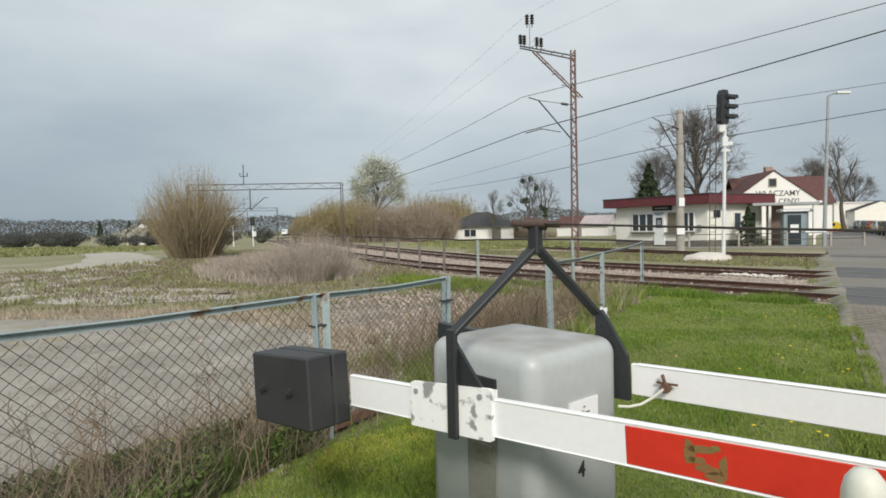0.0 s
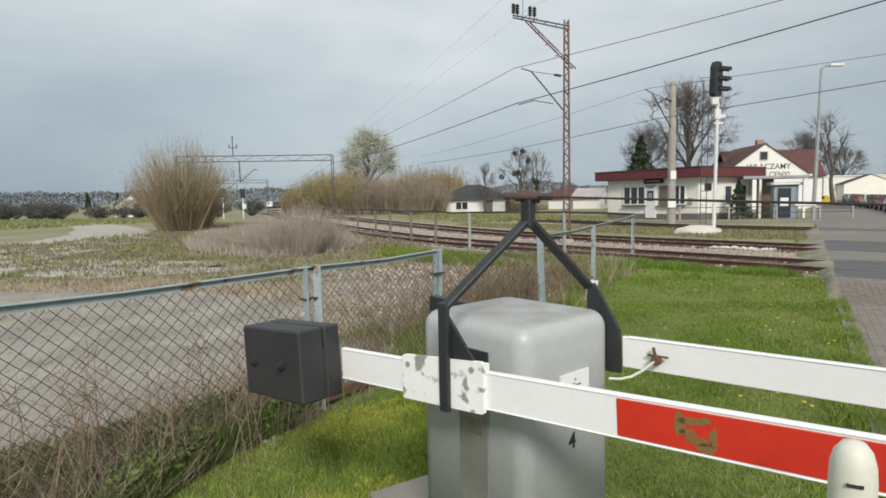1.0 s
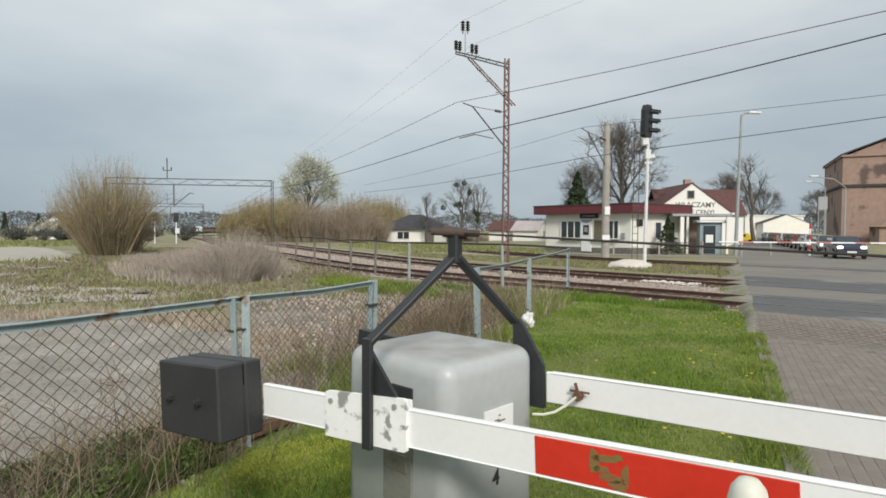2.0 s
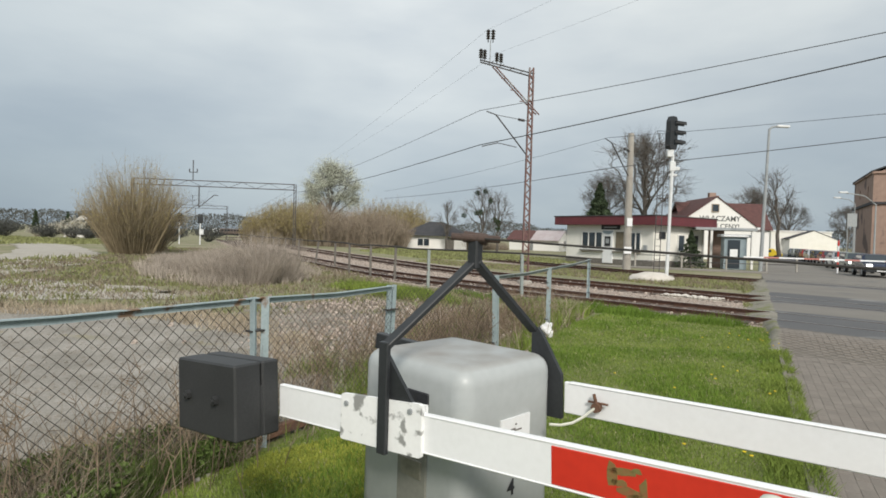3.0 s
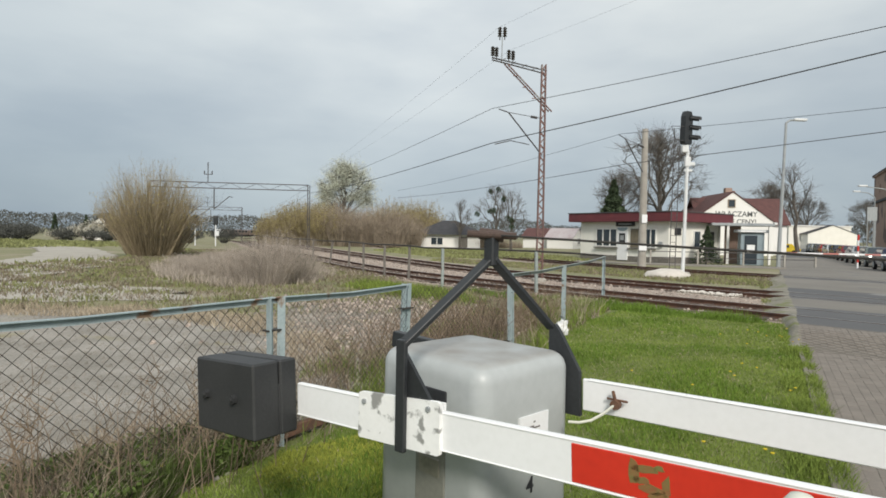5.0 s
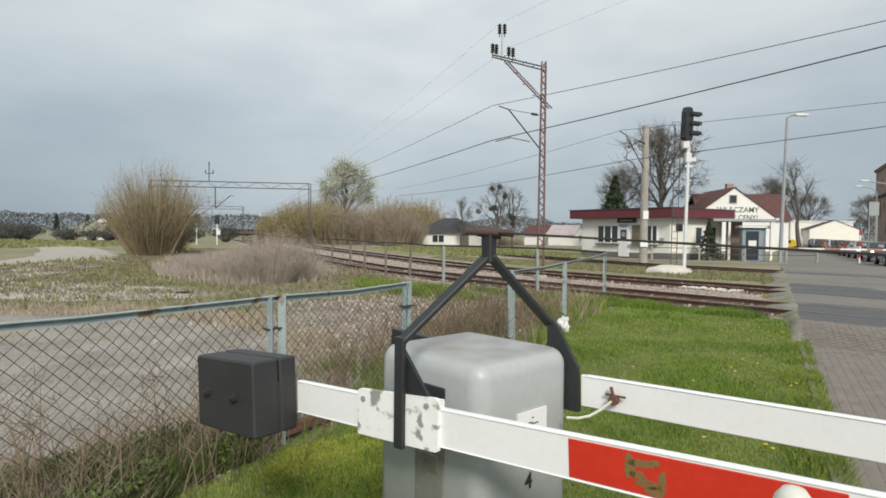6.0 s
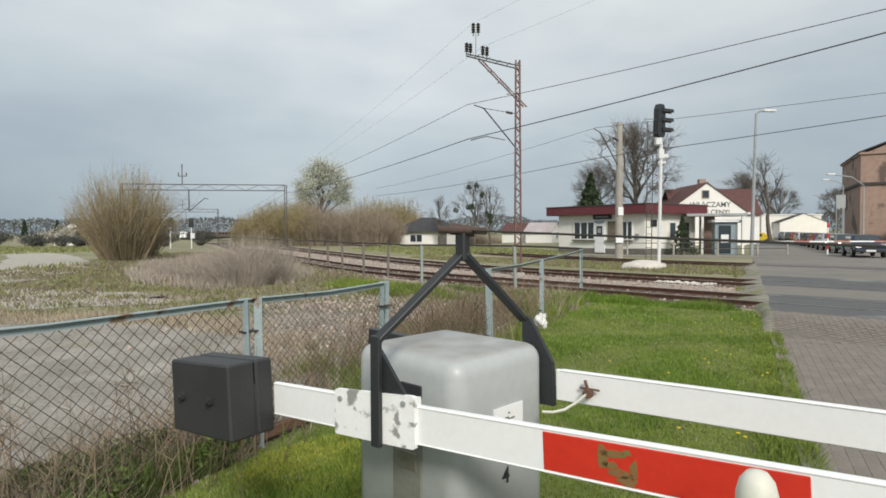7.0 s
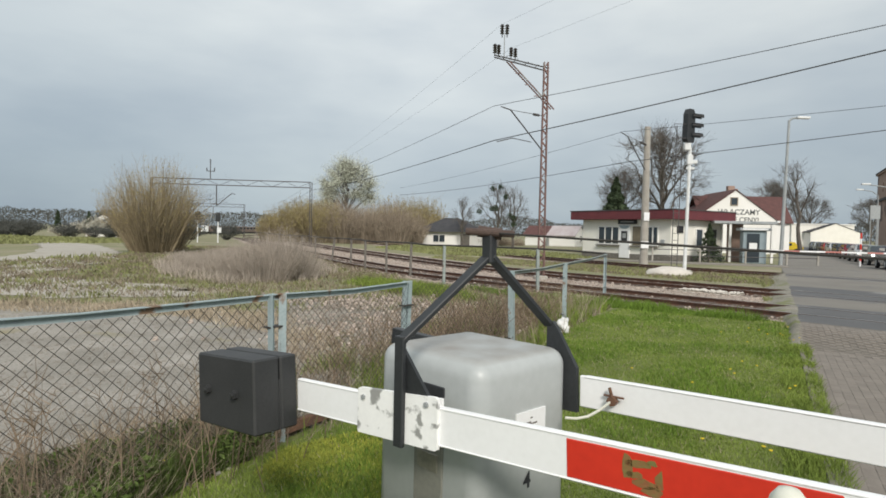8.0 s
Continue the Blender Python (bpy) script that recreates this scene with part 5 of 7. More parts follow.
def build_town():
    ho = gable_house("sign_house", pose(29.75, 70, 0, 0, 0, 0), 9.4, 9, 3.95, 7.35, M_WHITEWALL, M_ROOFRED, "white gabled house with brown-red roof and painted sign", 0.2)
    window(ho, pose(-0.15, -0.03, 5.95), 0.85, 0.95, 1, M_BROWNBUSH, "small attic window")
    for words, size, x, z in (("WŁĄCZAMY", 0.84, 0.42, 4.72), ("NISKIE CENY!", 0.78, 0.35, 3.84)):
        me = text_mesh(words, size, 0.01)
        me.transform(pose(x, -0.02, z))
        part_mesh("lettering", me, mat("grey_lettering", (0.16, 0.17, 0.17), None, 0.8, scale=5, fine=30, bump=0), ho, "grey painted letters")
    part("chimney", boxed((0.9, 3.6, 7.35), (0.8, 0.6, 1.3), bevel=0.02), M_BRICK, ho, "short brick chimney")
    part("chimney", boxed((1.8, 4.6, 7.25), (0.6, 0.6, 1.0), bevel=0.02), M_BRICK, ho, "short brick chimney")
    part("rear_wing", boxed((3.0, 6.6, 2.0), (10.4, 5.2, 4.0)), M_WHITEWALL, ho, "white cross wing")
    bm = bmesh.new()
    plate(bm, [(-2.9, 3.75), (0.0, 7.0), (2.9, 3.75), (2.9, 3.6), (0, 6.85), (-2.9, 3.6)], -8.5, 2.5)
    bm.transform(pose(0, 6.6, 0, 0, 0, 90))
    bm.transform(Matrix.Scale(1, 4))
    part("cross_roof", bm, M_ROOFRED, ho, "brown-red cross roof")
    part("eave_box", boxed((4.75, -0.1, 3.7), (0.35, 0.5, 0.25)), M_SIGWHITE, ho)
    # large brick mill at the road
    br = thing("brick_warehouse", "tall old brown-brick warehouse beside the road", "warehouse", pose(58.0, 85.5, 0, 0, 0, math.degrees(math.atan2(-0.44, 0.898))))
    W, D, H = 30.0, 18.0, 12.6
    bm = bmesh.new()
    plate(bm, [(0, 0), (W, 0), (W, H), (W * 0.42, H + 5.0), (0.6, H), (0, H)], 0, D)
    part("wall", bm, M_BRICK, br, "sooty brown brick wall")
    for z, t in ((8.2, 0.35), (H - 0.1, 0.3)):
        part("cornice", boxed((W / 2, D / 2, z), (W + 0.5, D + 0.5, t)), M_ROOFDARK if z < 9 else M_BRICK, br)
    bm = bmesh.new()
    plate(bm, [(-0.3, H + 0.15), (W * 0.42, H + 5.25), (W + 0.3, H + 0.15), (W + 0.3, H - 0.05), (W * 0.42, H + 5.02), (-0.3, H - 0.05)], -0.3, D + 0.3)
    part("roof", bm, M_ROOFDARK, br)
    for y in (4.5, 12):
        part("blind_window", boxed((-0.02, y, 10.2), (0.12, 1.0, 1.3)), M_BRICK, br, "bricked-up window")
    lw = thing("low_brick_wing", "low brown brick annexe with a shallow roof", "annexe", pose(56.5, 76, 0, 0, 0, -26))
    part("wall", boxed((5, 3, 1.2), (10, 6, 2.4)), M_BRICK, lw)
    bm = bmesh.new()
    plate(bm, [(-0.4, 2.3), (2.6, 3.7), (10.4, 3.9), (10.4, 2.3)], -0.4, 6.4)
    part("roof", bm, mat("pinkish_tile", (0.36, 0.25, 0.19), (0.27, 0.18, 0.14), 0.85, scale=1.5, fine=12), lw)
    be = gable_house("beige_house", pose(82, 140, 0, 0, 0, 8), 12, 9, 3.6, 5.6, M_PLASTER, M_ROOFDARK, "distant beige house at the road's end")
    bx = thing("beige_block", "distant flat-roofed beige building", "building", pose(80, 146, 0))
    part("wall", boxed((0, 0, 2.6), (14, 9, 5.2)), M_PLASTER, bx)
    part("roof_edge", boxed((0, 0, 5.3), (14.4, 9.4, 0.25)), M_WHITEWALL, bx)
    # small houses beyond the line
    hh = thing("garden_house", "small white house with a dark hipped roof", "house", pose(-3.3, 86, -0.5) @ Matrix.Diagonal((1.25, 1.1, 1.0, 1)))
    part("wall", boxed((0, 0, 1.2), (7.0, 6, 2.4)), M_WHITEWALL, hh)
    bm = bmesh.new()
    lo_r = [bm.verts.new((x, y, 2.25)) for x, y in ((-4.2, -3.6), (4.2, -3.6), (4.2, 3.6), (-4.2, 3.6))]
    hi = [bm.verts.new((x, 0, 4.3)) for x in (-0.8, 0.8)]
    for f in ((0, 1, 'b', 'a'), (1, 2, 'b'), (2, 3, 'a', 'b'), (3, 0, 'a')):
        bm.faces.new([lo_r[k] if isinstance(k, int) else hi[0 if k == 'a' else 1] for k in f])
    bm.faces.new(lo_r[::-1])
    part("roof", bm, M_ROOFDARK, hh, "dark hipped roof")
    window(hh, pose(-1.3, -3.04, 1.35), 1.4, 1.1, 2)
    part("door", boxed((1.6, -3.03, 1.0), (1.0, 0.1, 2.0)), M_POSTGREY, hh)
    for x, y, w, d, e, r, wm, rm, lab in ((13.6, 96, 4.5, 5, 2.0, 3.3, M_WHITEWALL, M_ROOFRED, "low white house with a pinkish roof"),
                                           (16.2, 92, 4.5, 4.2, 2.0, 3.3, M_WHITEWALL, mat("pale_sheet_roof", (0.45, 0.42, 0.43), (0.34, 0.27, 0.27), 0.6, scale=0.6, fine=5), "low white house with a pale sheet roof")):
        h2 = gable_house("small_house", pose(x, y, -0.2, 0, 0, 60), w, d, e, r, wm, rm, lab)
        window(h2, pose(0, -0.03, 1.3), 1.2, 1.0, 2)
    for x, y in ((-72, 112),):
        gable_house("far_cottage", pose(x, y, ground_z(x, y), 0, 0, 20), 6, 7, 2.2, 4.4, M_WHITEWALL, M_ROOFDARK, "distant pale cottage among trees")


def car(m, paint, label, lit=True):
    ca = thing("car", label, "car", m, "cars queuing at the crossing")
    bm = bmesh.new()
    prof = [(-2.05, 0.32), (2.0, 0.32), (2.08, 0.55), (2.02, 0.78), (1.1, 0.95), (0.55, 1.38), (-1.2, 1.42), (-1.85, 1.0), (-2.08, 0.92)]
    plate(bm, prof, -0.84, 0.84)
    for v in bm.verts:
        if v.co.z > 1.1:
            v.co.y *= 0.78
    bmesh.ops.bevel(bm, geom=bm.edges[:], offset=0.05, segments=2, affect="EDGES")
    bm.transform(pose(0, 0, 0, 0, 0, -90))
    body = part("body", bm, paint, ca, smooth=False)
    bm = bmesh.new()
    a = [bm.verts.new(p) for p in ((-0.68, -1.06, 0.99), (0.68, -1.06, 0.99), (0.58, -0.64, 1.34), (-0.58, -0.64, 1.34))]
    bm.faces.new(a)
    ext = bmesh.ops.extrude_face_region(bm, geom=bm.faces[:])
    bmesh.ops.translate(bm, vec=(0, -0.03, 0.03), verts=[g for g in ext["geom"] if isinstance(g, bmesh.types.BMVert)])
    bmesh.ops.recalc_face_normals(bm, faces=bm.faces[:])
    part("windscreen", bm, M_GLASS, ca, "dark windscreen")
    for s in (-1, 1):
        part("headlamp", boxed((s * 0.62, -2.05, 0.72), (0.32, 0.1, 0.17), bevel=0.03), M_LAMP if lit else M_GLASS, ca, "lit headlamp" if lit else "headlamp")
        part("mirror", boxed((s * 0.93, -0.85, 1.0), (0.16, 0.1, 0.12), bevel=0.02), M_BLACK, ca)
        bm = boxed((s * 0.765, 0.2, 1.15), (0.02, 1.6, 0.28))
        part("side_window", bm, M_GLASS, ca)
        for y in (-1.35, 1.3):
            bm = bmesh.new()
            rod(bm, (s * 0.7, y, 0.32), (s * 0.88, y, 0.32), 0.32, seg=16)
            wh = part("wheel", bm, M_TYRE, ca)
            bm = bmesh.new()
            rod(bm, (s * 0.86, y, 0.32), (s * 0.89, y, 0.32), 0.2, seg=12)
            part("rim", bm, M_STEEL, wh)
    part("grille", boxed((0, -2.06, 0.62), (0.7, 0.06, 0.12)), M_BLACK, ca)
    part("bumper", boxed((0, -2.05, 0.42), (1.6, 0.14, 0.18), bevel=0.03), M_BLACK, ca)
    part("number_plate", boxed((0, -2.13, 0.43), (0.5, 0.02, 0.11)), M_PAPER, ca, "white plate")
    return ca


def paint(name, c):
    return mat(name, c, tuple(v * 0.85 for v in c), 0.25, 0.2, scale=2, fine=20, bump=0)


def build_cars():
    rz = math.degrees(math.atan2(-0.44, 0.898)) + 3
    looks = (("dark_blue_paint", (0.022, 0.035, 0.075), "dark blue car with lit headlamps waiting at the barrier"), ("grey_green_paint", (0.16, 0.19, 0.18), "grey-green car queuing on the road"),
             ("silver_paint", (0.42, 0.43, 0.44), "silver car queuing on the road"), ("wine_paint", (0.22, 0.02, 0.025), "wine-red car queuing on the road"), ("black_paint", (0.03, 0.03, 0.034), "black car queuing on the road"),
             ("white_paint", (0.7, 0.7, 0.7), "white car queuing on the road"), ("red_paint", (0.42, 0.03, 0.03), "red car queuing on the road"), ("graphite_paint", (0.09, 0.095, 0.1), "graphite car queuing on the road"),
             ("pale_paint", (0.5, 0.52, 0.52), "pale grey car queuing on the road"), ("steel_paint", (0.2, 0.22, 0.25), "steel-blue car queuing on the road"))
    for i, (n, c, lab) in enumerate(looks):
        p = Vector((26.4, 38.6, crossing_z(45))) + ROAD_D * (i * 6.9) - ROAD_Q * 0.12 * i
        car(pose(p.x, p.y, 0.03, 0, 0, rz + random.uniform(-2, 2)), paint(n, c), lab, i in (0, 1, 2, 5))
    va = thing("yellow_van", "small yellow van at the road's edge", "van", pose(43.6, 85.5, 0.02, 0, 0, -30) @ Matrix.Diagonal((1, 1, 0.72, 1)))
    bm = bmesh.new()
    plate(bm, [(-1.9, 0.35), (1.9, 0.35), (2.0, 0.9), (1.3, 1.1), (0.9, 1.85), (-1.9, 1.9)], -0.8, 0.8)
    bmesh.ops.bevel(bm, geom=bm.edges[:], offset=0.06, segments=2, affect="EDGES")
    part("body", bm, M_YELLOW, va)
    part("window", boxed((0.1, -0.8, 1.4), (1.0, 0.06, 0.5)), M_GLASS, va)
    part("window", boxed((1.25, 0, 1.4), (0.06, 1.2, 0.5)), M_GLASS, va)
    for x in (-1.2, 1.2):
        for s in (-1, 1):
            bm = bmesh.new()
            rod(bm, (x, s * 0.65, 0.32), (x, s * 0.84, 0.32), 0.32, seg=14)
            part("wheel", bm, M_TYRE, va)


def build_far_barrier():
    fb = thing("far_barrier_boom", "lowered white and red barrier boom across the road", "barrier", pose(28.8, 36.9, 0))
    bm = bmesh.new()
    beam(bm, (0.8, 0, 1.02), (-11.2, 0.4, 1.05), 0.05, 0.085)
    bb = part("boom_beam", bm, M_WHITE, fb)
    faded = mat("faded_red_band", (0.5, 0.2, 0.17), (0.42, 0.16, 0.14), 0.6, scale=2, fine=20)
    for k in range(4):
        bm = bmesh.new()
        a, b = -1.9 - k * 2.4, -2.8 - k * 2.4
        beam(bm, (a, 0.06 - a * 0.035 - 0.06, 1.02 - a * 0.003), (b, -b * 0.035, 1.02 - b * 0.003), 0.062, 0.087)
        part("red_band", bm, faded, bb, "faded red band")
    fm = thing("far_barrier_machine", "yellow barrier machine at the road's far side", "barrier machine", pose(29.4, 37.2, 0.1, 0, 0, -25))
    part("casing", boxed((0, 0, 0.62), (0.7, 0.6, 1.15), bevel=0.05, seg=2), M_YELLOW, fm)
    part("plinth", boxed((0, 0, 0.0), (0.8, 0.7, 0.16)), M_POLE, fm)
    sp = thing("striped_post", "red and white striped warning post by the road", "post", pose(24.9, 39.8, 0.1))
    for k in range(6):
        bm = bmesh.new()
        rod(bm, (0, 0, k * 0.36), (0, 0, (k + 1) * 0.36), 0.055, seg=10)
        part("band", bm, M_RED if k % 2 else M_WHITE, sp)
    rs = thing("road_sign", "blue-grey road sign board seen from behind", "road sign", pose(41.0, 63.5, 0))
    bm = bmesh.new()
    for s in (-0.4, 0.4):
        rod(bm, (s, 0, 0), (s, 0, 5.4), 0.05, seg=8)
    part("post", bm, M_STEEL, rs)
    part("board", boxed((0, -0.06, 4.7), (1.0, 0.05, 1.4), bevel=0.01), M_STEEL, rs)


def build_train():
    tr = thing("train", "pale-fronted railcar train coming down the line", "train", pose(-118, 262, -1.4))
    # own axes: front towards -y
    bm = bmesh.new()
    block(bm, (0, 0.8, 2.45), (2.85, 1.7, 2.6), bevel=0.25, seg=3)
    nose = part("cab_front", bm, M_WHITELIGHT, tr, "white cab front")
    part("windscreen", boxed((0, -0.07, 2.95), (2.0, 0.06, 0.8), bevel=0.02), M_BOOTH, nose, "cab window")
    for s in (-1, 1):
        part("headlight", boxed((s * 0.9, -0.07, 1.55), (0.3, 0.08, 0.24)), M_LAMP, nose, "lit headlight")
    for k in range(3):
        y0 = 1.7 + k * 19.0
        body = mat("dull_red_side", (0.19, 0.14, 0.12), (0.13, 0.10, 0.085), 0.6, scale=0.5, fine=5) if k == 0 else body_m
        body_m = body
        c = part("car_body", boxed((0, y0 + 9.2, 2.45), (2.85, 18.4, 2.6), bevel=0.2, seg=2), body, tr, "dull red-brown coach body")
        for j in range(7):
            for s in (-1, 1):
                part("window", boxed((s * 1.43, y0 + 2.0 + j * 2.4, 2.9), (0.04, 1.5, 0.8)), M_GLASS, c)
        part("underframe", boxed((0, y0 + 9.2, 0.85), (2.5, 17.5, 0.7)), M_SIGNBLACK, c, "black underframe")
        for yy in (2.5, 15.5):
            bm = bmesh.new()
            for dy in (-1.2, 1.2):
                for s in (-1, 1):
                    rod(bm, (s * 0.68, y0 + yy + dy, 0.46), (s * 0.8, y0 + yy + dy, 0.46), 0.45, seg=14)
            part("bogie_wheels", bm, M_DARKSTEEL, c)
    part("front_underframe", boxed((0, 0.9, 0.75), (2.4, 1.6, 0.9)), M_SIGNBLACK, nose, "black coupling skirt")
    return tr


build_kiosk()
build_town()
build_cars()
build_far_barrier()
TRAIN = build_train()

# ---------------------------------------------------------------- plants
def shrub_mesh(seed, r, h, twigs, buds, bud_size, spread=0.9, foot=0.14, low=0.4, thin=1.0):
    """A many-stemmed shrub: a fan of bent twigs that fork, and small buds or leaves on them."""
    rng = random.Random(seed)
    wood, leaf = Raw(), Raw()
    ends = []
    for _ in range(twigs):
        a, k = rng.uniform(0, 2 * math.pi), math.sqrt(rng.random())
        lean = k * spread
        hh = h * rng.uniform(0.55, 1.0) * (1 - 0.5 * k * k)
        base = Vector((math.cos(a) * r * foot * k, math.sin(a) * r * foot * k, 0))
        tip = Vector((math.cos(a) * r * lean, math.sin(a) * r * lean, hh))
        mid = base.lerp(tip, 0.5) + Vector((rng.gauss(0, 0.05) * r, rng.gauss(0, 0.05) * r, h * 0.08 * k))
        pts = [base, base.lerp(mid, 0.55) + Vector((rng.gauss(0, 0.02) * r, 0, 0)), mid, mid.lerp(tip, 0.55) + Vector((0, rng.gauss(0, 0.03) * r, 0.02 * h)), tip]
        w = 0.0028 * h * thin * rng.uniform(0.6, 1.5)
        wood.tube(pts, [w * 1.5, w * 1.2, w, w * 0.6, w * 0.2], 3)
        for _ in range(3):
            t = rng.uniform(low, 0.95)
            i = min(3, int(t * 4))
            p = pts[i].lerp(pts[i + 1], t * 4 - i)
            e = p + Vector((rng.gauss(0, 0.11) * r, rng.gauss(0, 0.11) * r, rng.uniform(0.05, 0.2) * h))
            wood.tube([p, p.lerp(e, 0.5) + Vector((0, 0, 0.01 * h)), e], [w * 0.5, w * 0.35, w * 0.15], 3)
            ends.append((p, e))
        ends.append((pts[2], tip))
    for _ in range(buds):
        p, e = rng.choice(ends)
        q = p.lerp(e, rng.random()) + Vector((rng.gauss(0, 0.02) * r, rng.gauss(0, 0.02) * r, rng.gauss(0, 0.02) * h))
        leaf.leaf(q, bud_size * rng.uniform(0.5, 1.3), rng)
    return wood.mesh("branchwork"), leaf.mesh("foliage")


def place_shrub(name, meshes, m, wood_m, leaf_m, label, category="shrub", group=""):
    sh = thing(name, label, category, m, group)
    w, l = meshes
    part_mesh("branchwork", w, None, sh).active_material
    part_mesh("foliage", l, None, sh)
    for ob, mt in zip(sh.children, (wood_m, leaf_m)):
        if not ob.data.materials:
            ob.data.materials.append(mt)
    return sh


def tree_mesh(seed, h, trunk_r, levels=5, spread=0.62, leaves=0, leaf_size=0.2, crown_from=0.25, up=0.25, kids=(3, 4)):
    """A tapered trunk that forks into limbs, branches and twigs, with leaves at the ends if asked."""
    rng = random.Random(seed)
    wood, leaf, tips = Raw(), Raw(), []

    def grow(p, d, length, r, level):
        pts, radii = [p], [r]
        q = p
        n = 4 if level < 3 else 3
        for k in range(n):
            j = 0.04 if level == 0 else 0.15
            d = (d + Vector((rng.gauss(0, j), rng.gauss(0, j), rng.gauss(0, 0.07) + up * 0.12))).normalized()
            q = q + d * length / n
            pts.append(q)
            radii.append(r * (1 - 0.45 * (k + 1) / n))
        wood.tube(pts, radii, 7 if level == 0 else (5 if level < 3 else 3))
        if level >= levels:
            tips.append((pts[-2], pts[-1]))
            return
        for c in range(rng.randint(*kids) + (1 if level == 0 else 0)):
            t = rng.uniform(crown_from if level == 0 else 0.35, 1.0) if c else 1.0
            i = min(n - 1, int(t * n))
            s = pts[i].lerp(pts[i + 1], t * n - i)
            turn = rng.uniform(0, 0.8) + c * 2.4 + level
            side = Vector((math.cos(turn), math.sin(turn), rng.gauss(0, 0.35))).normalized()
            dd = (d * (1 - spread * (0.4 if c == 0 else 1)) + side * spread * (0.5 if c == 0 else 1) + Vector((0, 0, up))).normalized()
            grow(s, dd, length * rng.uniform(0.58, 0.8), radii[i] * rng.uniform(0.5, 0.68), level + 1)
    grow(Vector((0, 0, 0)), Vector((rng.gauss(0, 0.04), rng.gauss(0, 0.04), 1)), h * 0.36, trunk_r, 0)
    top = max(v[2] for v in wood.v)
    k = h / top
    wood.v = [(x * k, y * k, z * k) for x, y, z in wood.v]
    for _ in range(leaves):
        a, b = rng.choice(tips)
        p = (a.lerp(b, rng.uniform(0.1, 1.2))) * k
        leaf.leaf(p + Vector((rng.gauss(0, 0.42), rng.gauss(0, 0.42), rng.gauss(0, 0.4))), leaf_size * rng.uniform(0.6, 1.3), rng)
    return wood.mesh("trunk"), leaf.mesh("crown"), [((b * k).x, (b * k).y, (b * k).z) for a, b in tips]


def crown_tree(seed, h, crown_r, fork, trunk_r, limbs=9, subs=8, twigs=7, fine=3, leaves=0, leaf_size=0.15, flat=1.0):
    """A tree whose limbs fill a rounded crown: trunk, limbs, branches, twigs, each finer than the last."""
    rng = random.Random(seed)
    wood, leaf, tips = Raw(), Raw(), []
    mid = Vector((0, 0, (h + fork) / 2 + 0.04 * h))
    half = (h - fork) / 2

    def reach(a, el, k):
        rr = k * (1 + 0.16 * noise.noise(Vector((math.cos(a) * 2, math.sin(a) * 2, el * 2 + seed))))
        return mid + Vector((math.cos(a) * math.cos(el) * crown_r * rr, math.sin(a) * math.cos(el) * crown_r * rr, math.sin(el) * half * rr * flat))

    def bend(p, q, r0, r1, seg, wob, lift=0.0):
        n = 5
        pts = []
        for i in range(n + 1):
            t = i / n
            c = p.lerp(q, t) + Vector((rng.gauss(0, wob), rng.gauss(0, wob), rng.gauss(0, wob) + lift * math.sin(math.pi * t))) * (1 if 0 < i < n else 0)
            pts.append(c)
        wood.tube(pts, [r0 + (r1 - r0) * i / n for i in range(n + 1)], seg)
        return pts
    top = Vector((rng.gauss(0, 0.02) * h, rng.gauss(0, 0.02) * h, fork + half * 0.9))
    stem = bend(Vector((0, 0, 0)), top, trunk_r, trunk_r * 0.42, 8, 0.012 * h)
    for i in range(limbs):
        a = i * 2.4 + rng.uniform(-0.4, 0.4)
        el = -0.35 + 1.75 * ((i + 0.5) / limbs) ** 0.9
        end = reach(a, el, 0.86)
        t = 0.45 + 0.5 * i / limbs
        k = min(4, int(t * 5))
        start = stem[k].lerp(stem[k + 1], t * 5 - k)
        limb = bend(start, end, trunk_r * 0.42, trunk_r * 0.1, 5, 0.018 * h, 0.03 * h)
        for j in range(subs):
            t2 = rng.uniform(0.25, 1.0)
            k = min(4, int(t2 * 5))
            p = limb[k].lerp(limb[k + 1], t2 * 5 - k)
            q = reach(a + rng.gauss(0, 0.55), el + rng.gauss(0, 0.4), rng.uniform(0.7, 1.0))
            q = p.lerp(q, 0.75)
            br = bend(p, q, trunk_r * 0.13, trunk_r * 0.045, 4, 0.012 * h, 0.015 * h)
            for _ in range(twigs):
                t3 = rng.uniform(0.3, 1.0)
                k = min(4, int(t3 * 5))
                b0 = br[k].lerp(br[k + 1], t3 * 5 - k)
                away = (b0 - mid).normalized() + Vector((rng.gauss(0, 0.6), rng.gauss(0, 0.6), rng.gauss(0.1, 0.5)))
                b1 = b0 + away * rng.uniform(0.05, 0.1) * h
                wood.tube([b0, b0.lerp(b1, 0.5) + Vector((0, 0, 0.006 * h)), b1], [trunk_r * 0.05, trunk_r * 0.036, trunk_r * 0.02], 3)
                tips.append((b0, b1))
                for _ in range(fine):
                    f1 = b0.lerp(b1, rng.uniform(0.3, 1)) + Vector((rng.gauss(0, 0.03), rng.gauss(0, 0.03), rng.gauss(0.01, 0.03))) * h
                    wood.tube([b0.lerp(b1, 0.5), f1], [trunk_r * 0.028, trunk_r * 0.014], 3)
    for _ in range(leaves):
        a, b = rng.choice(tips)
        leaf.leaf(a.lerp(b, rng.uniform(0, 1.3)) + Vector((rng.gauss(0, 0.02), rng.gauss(0, 0.02), rng.gauss(0, 0.02))) * h, leaf_size * rng.uniform(0.6, 1.3), rng)
    return wood.mesh("trunk"), leaf.mesh("crown"), [tuple(b) for _, b in tips]


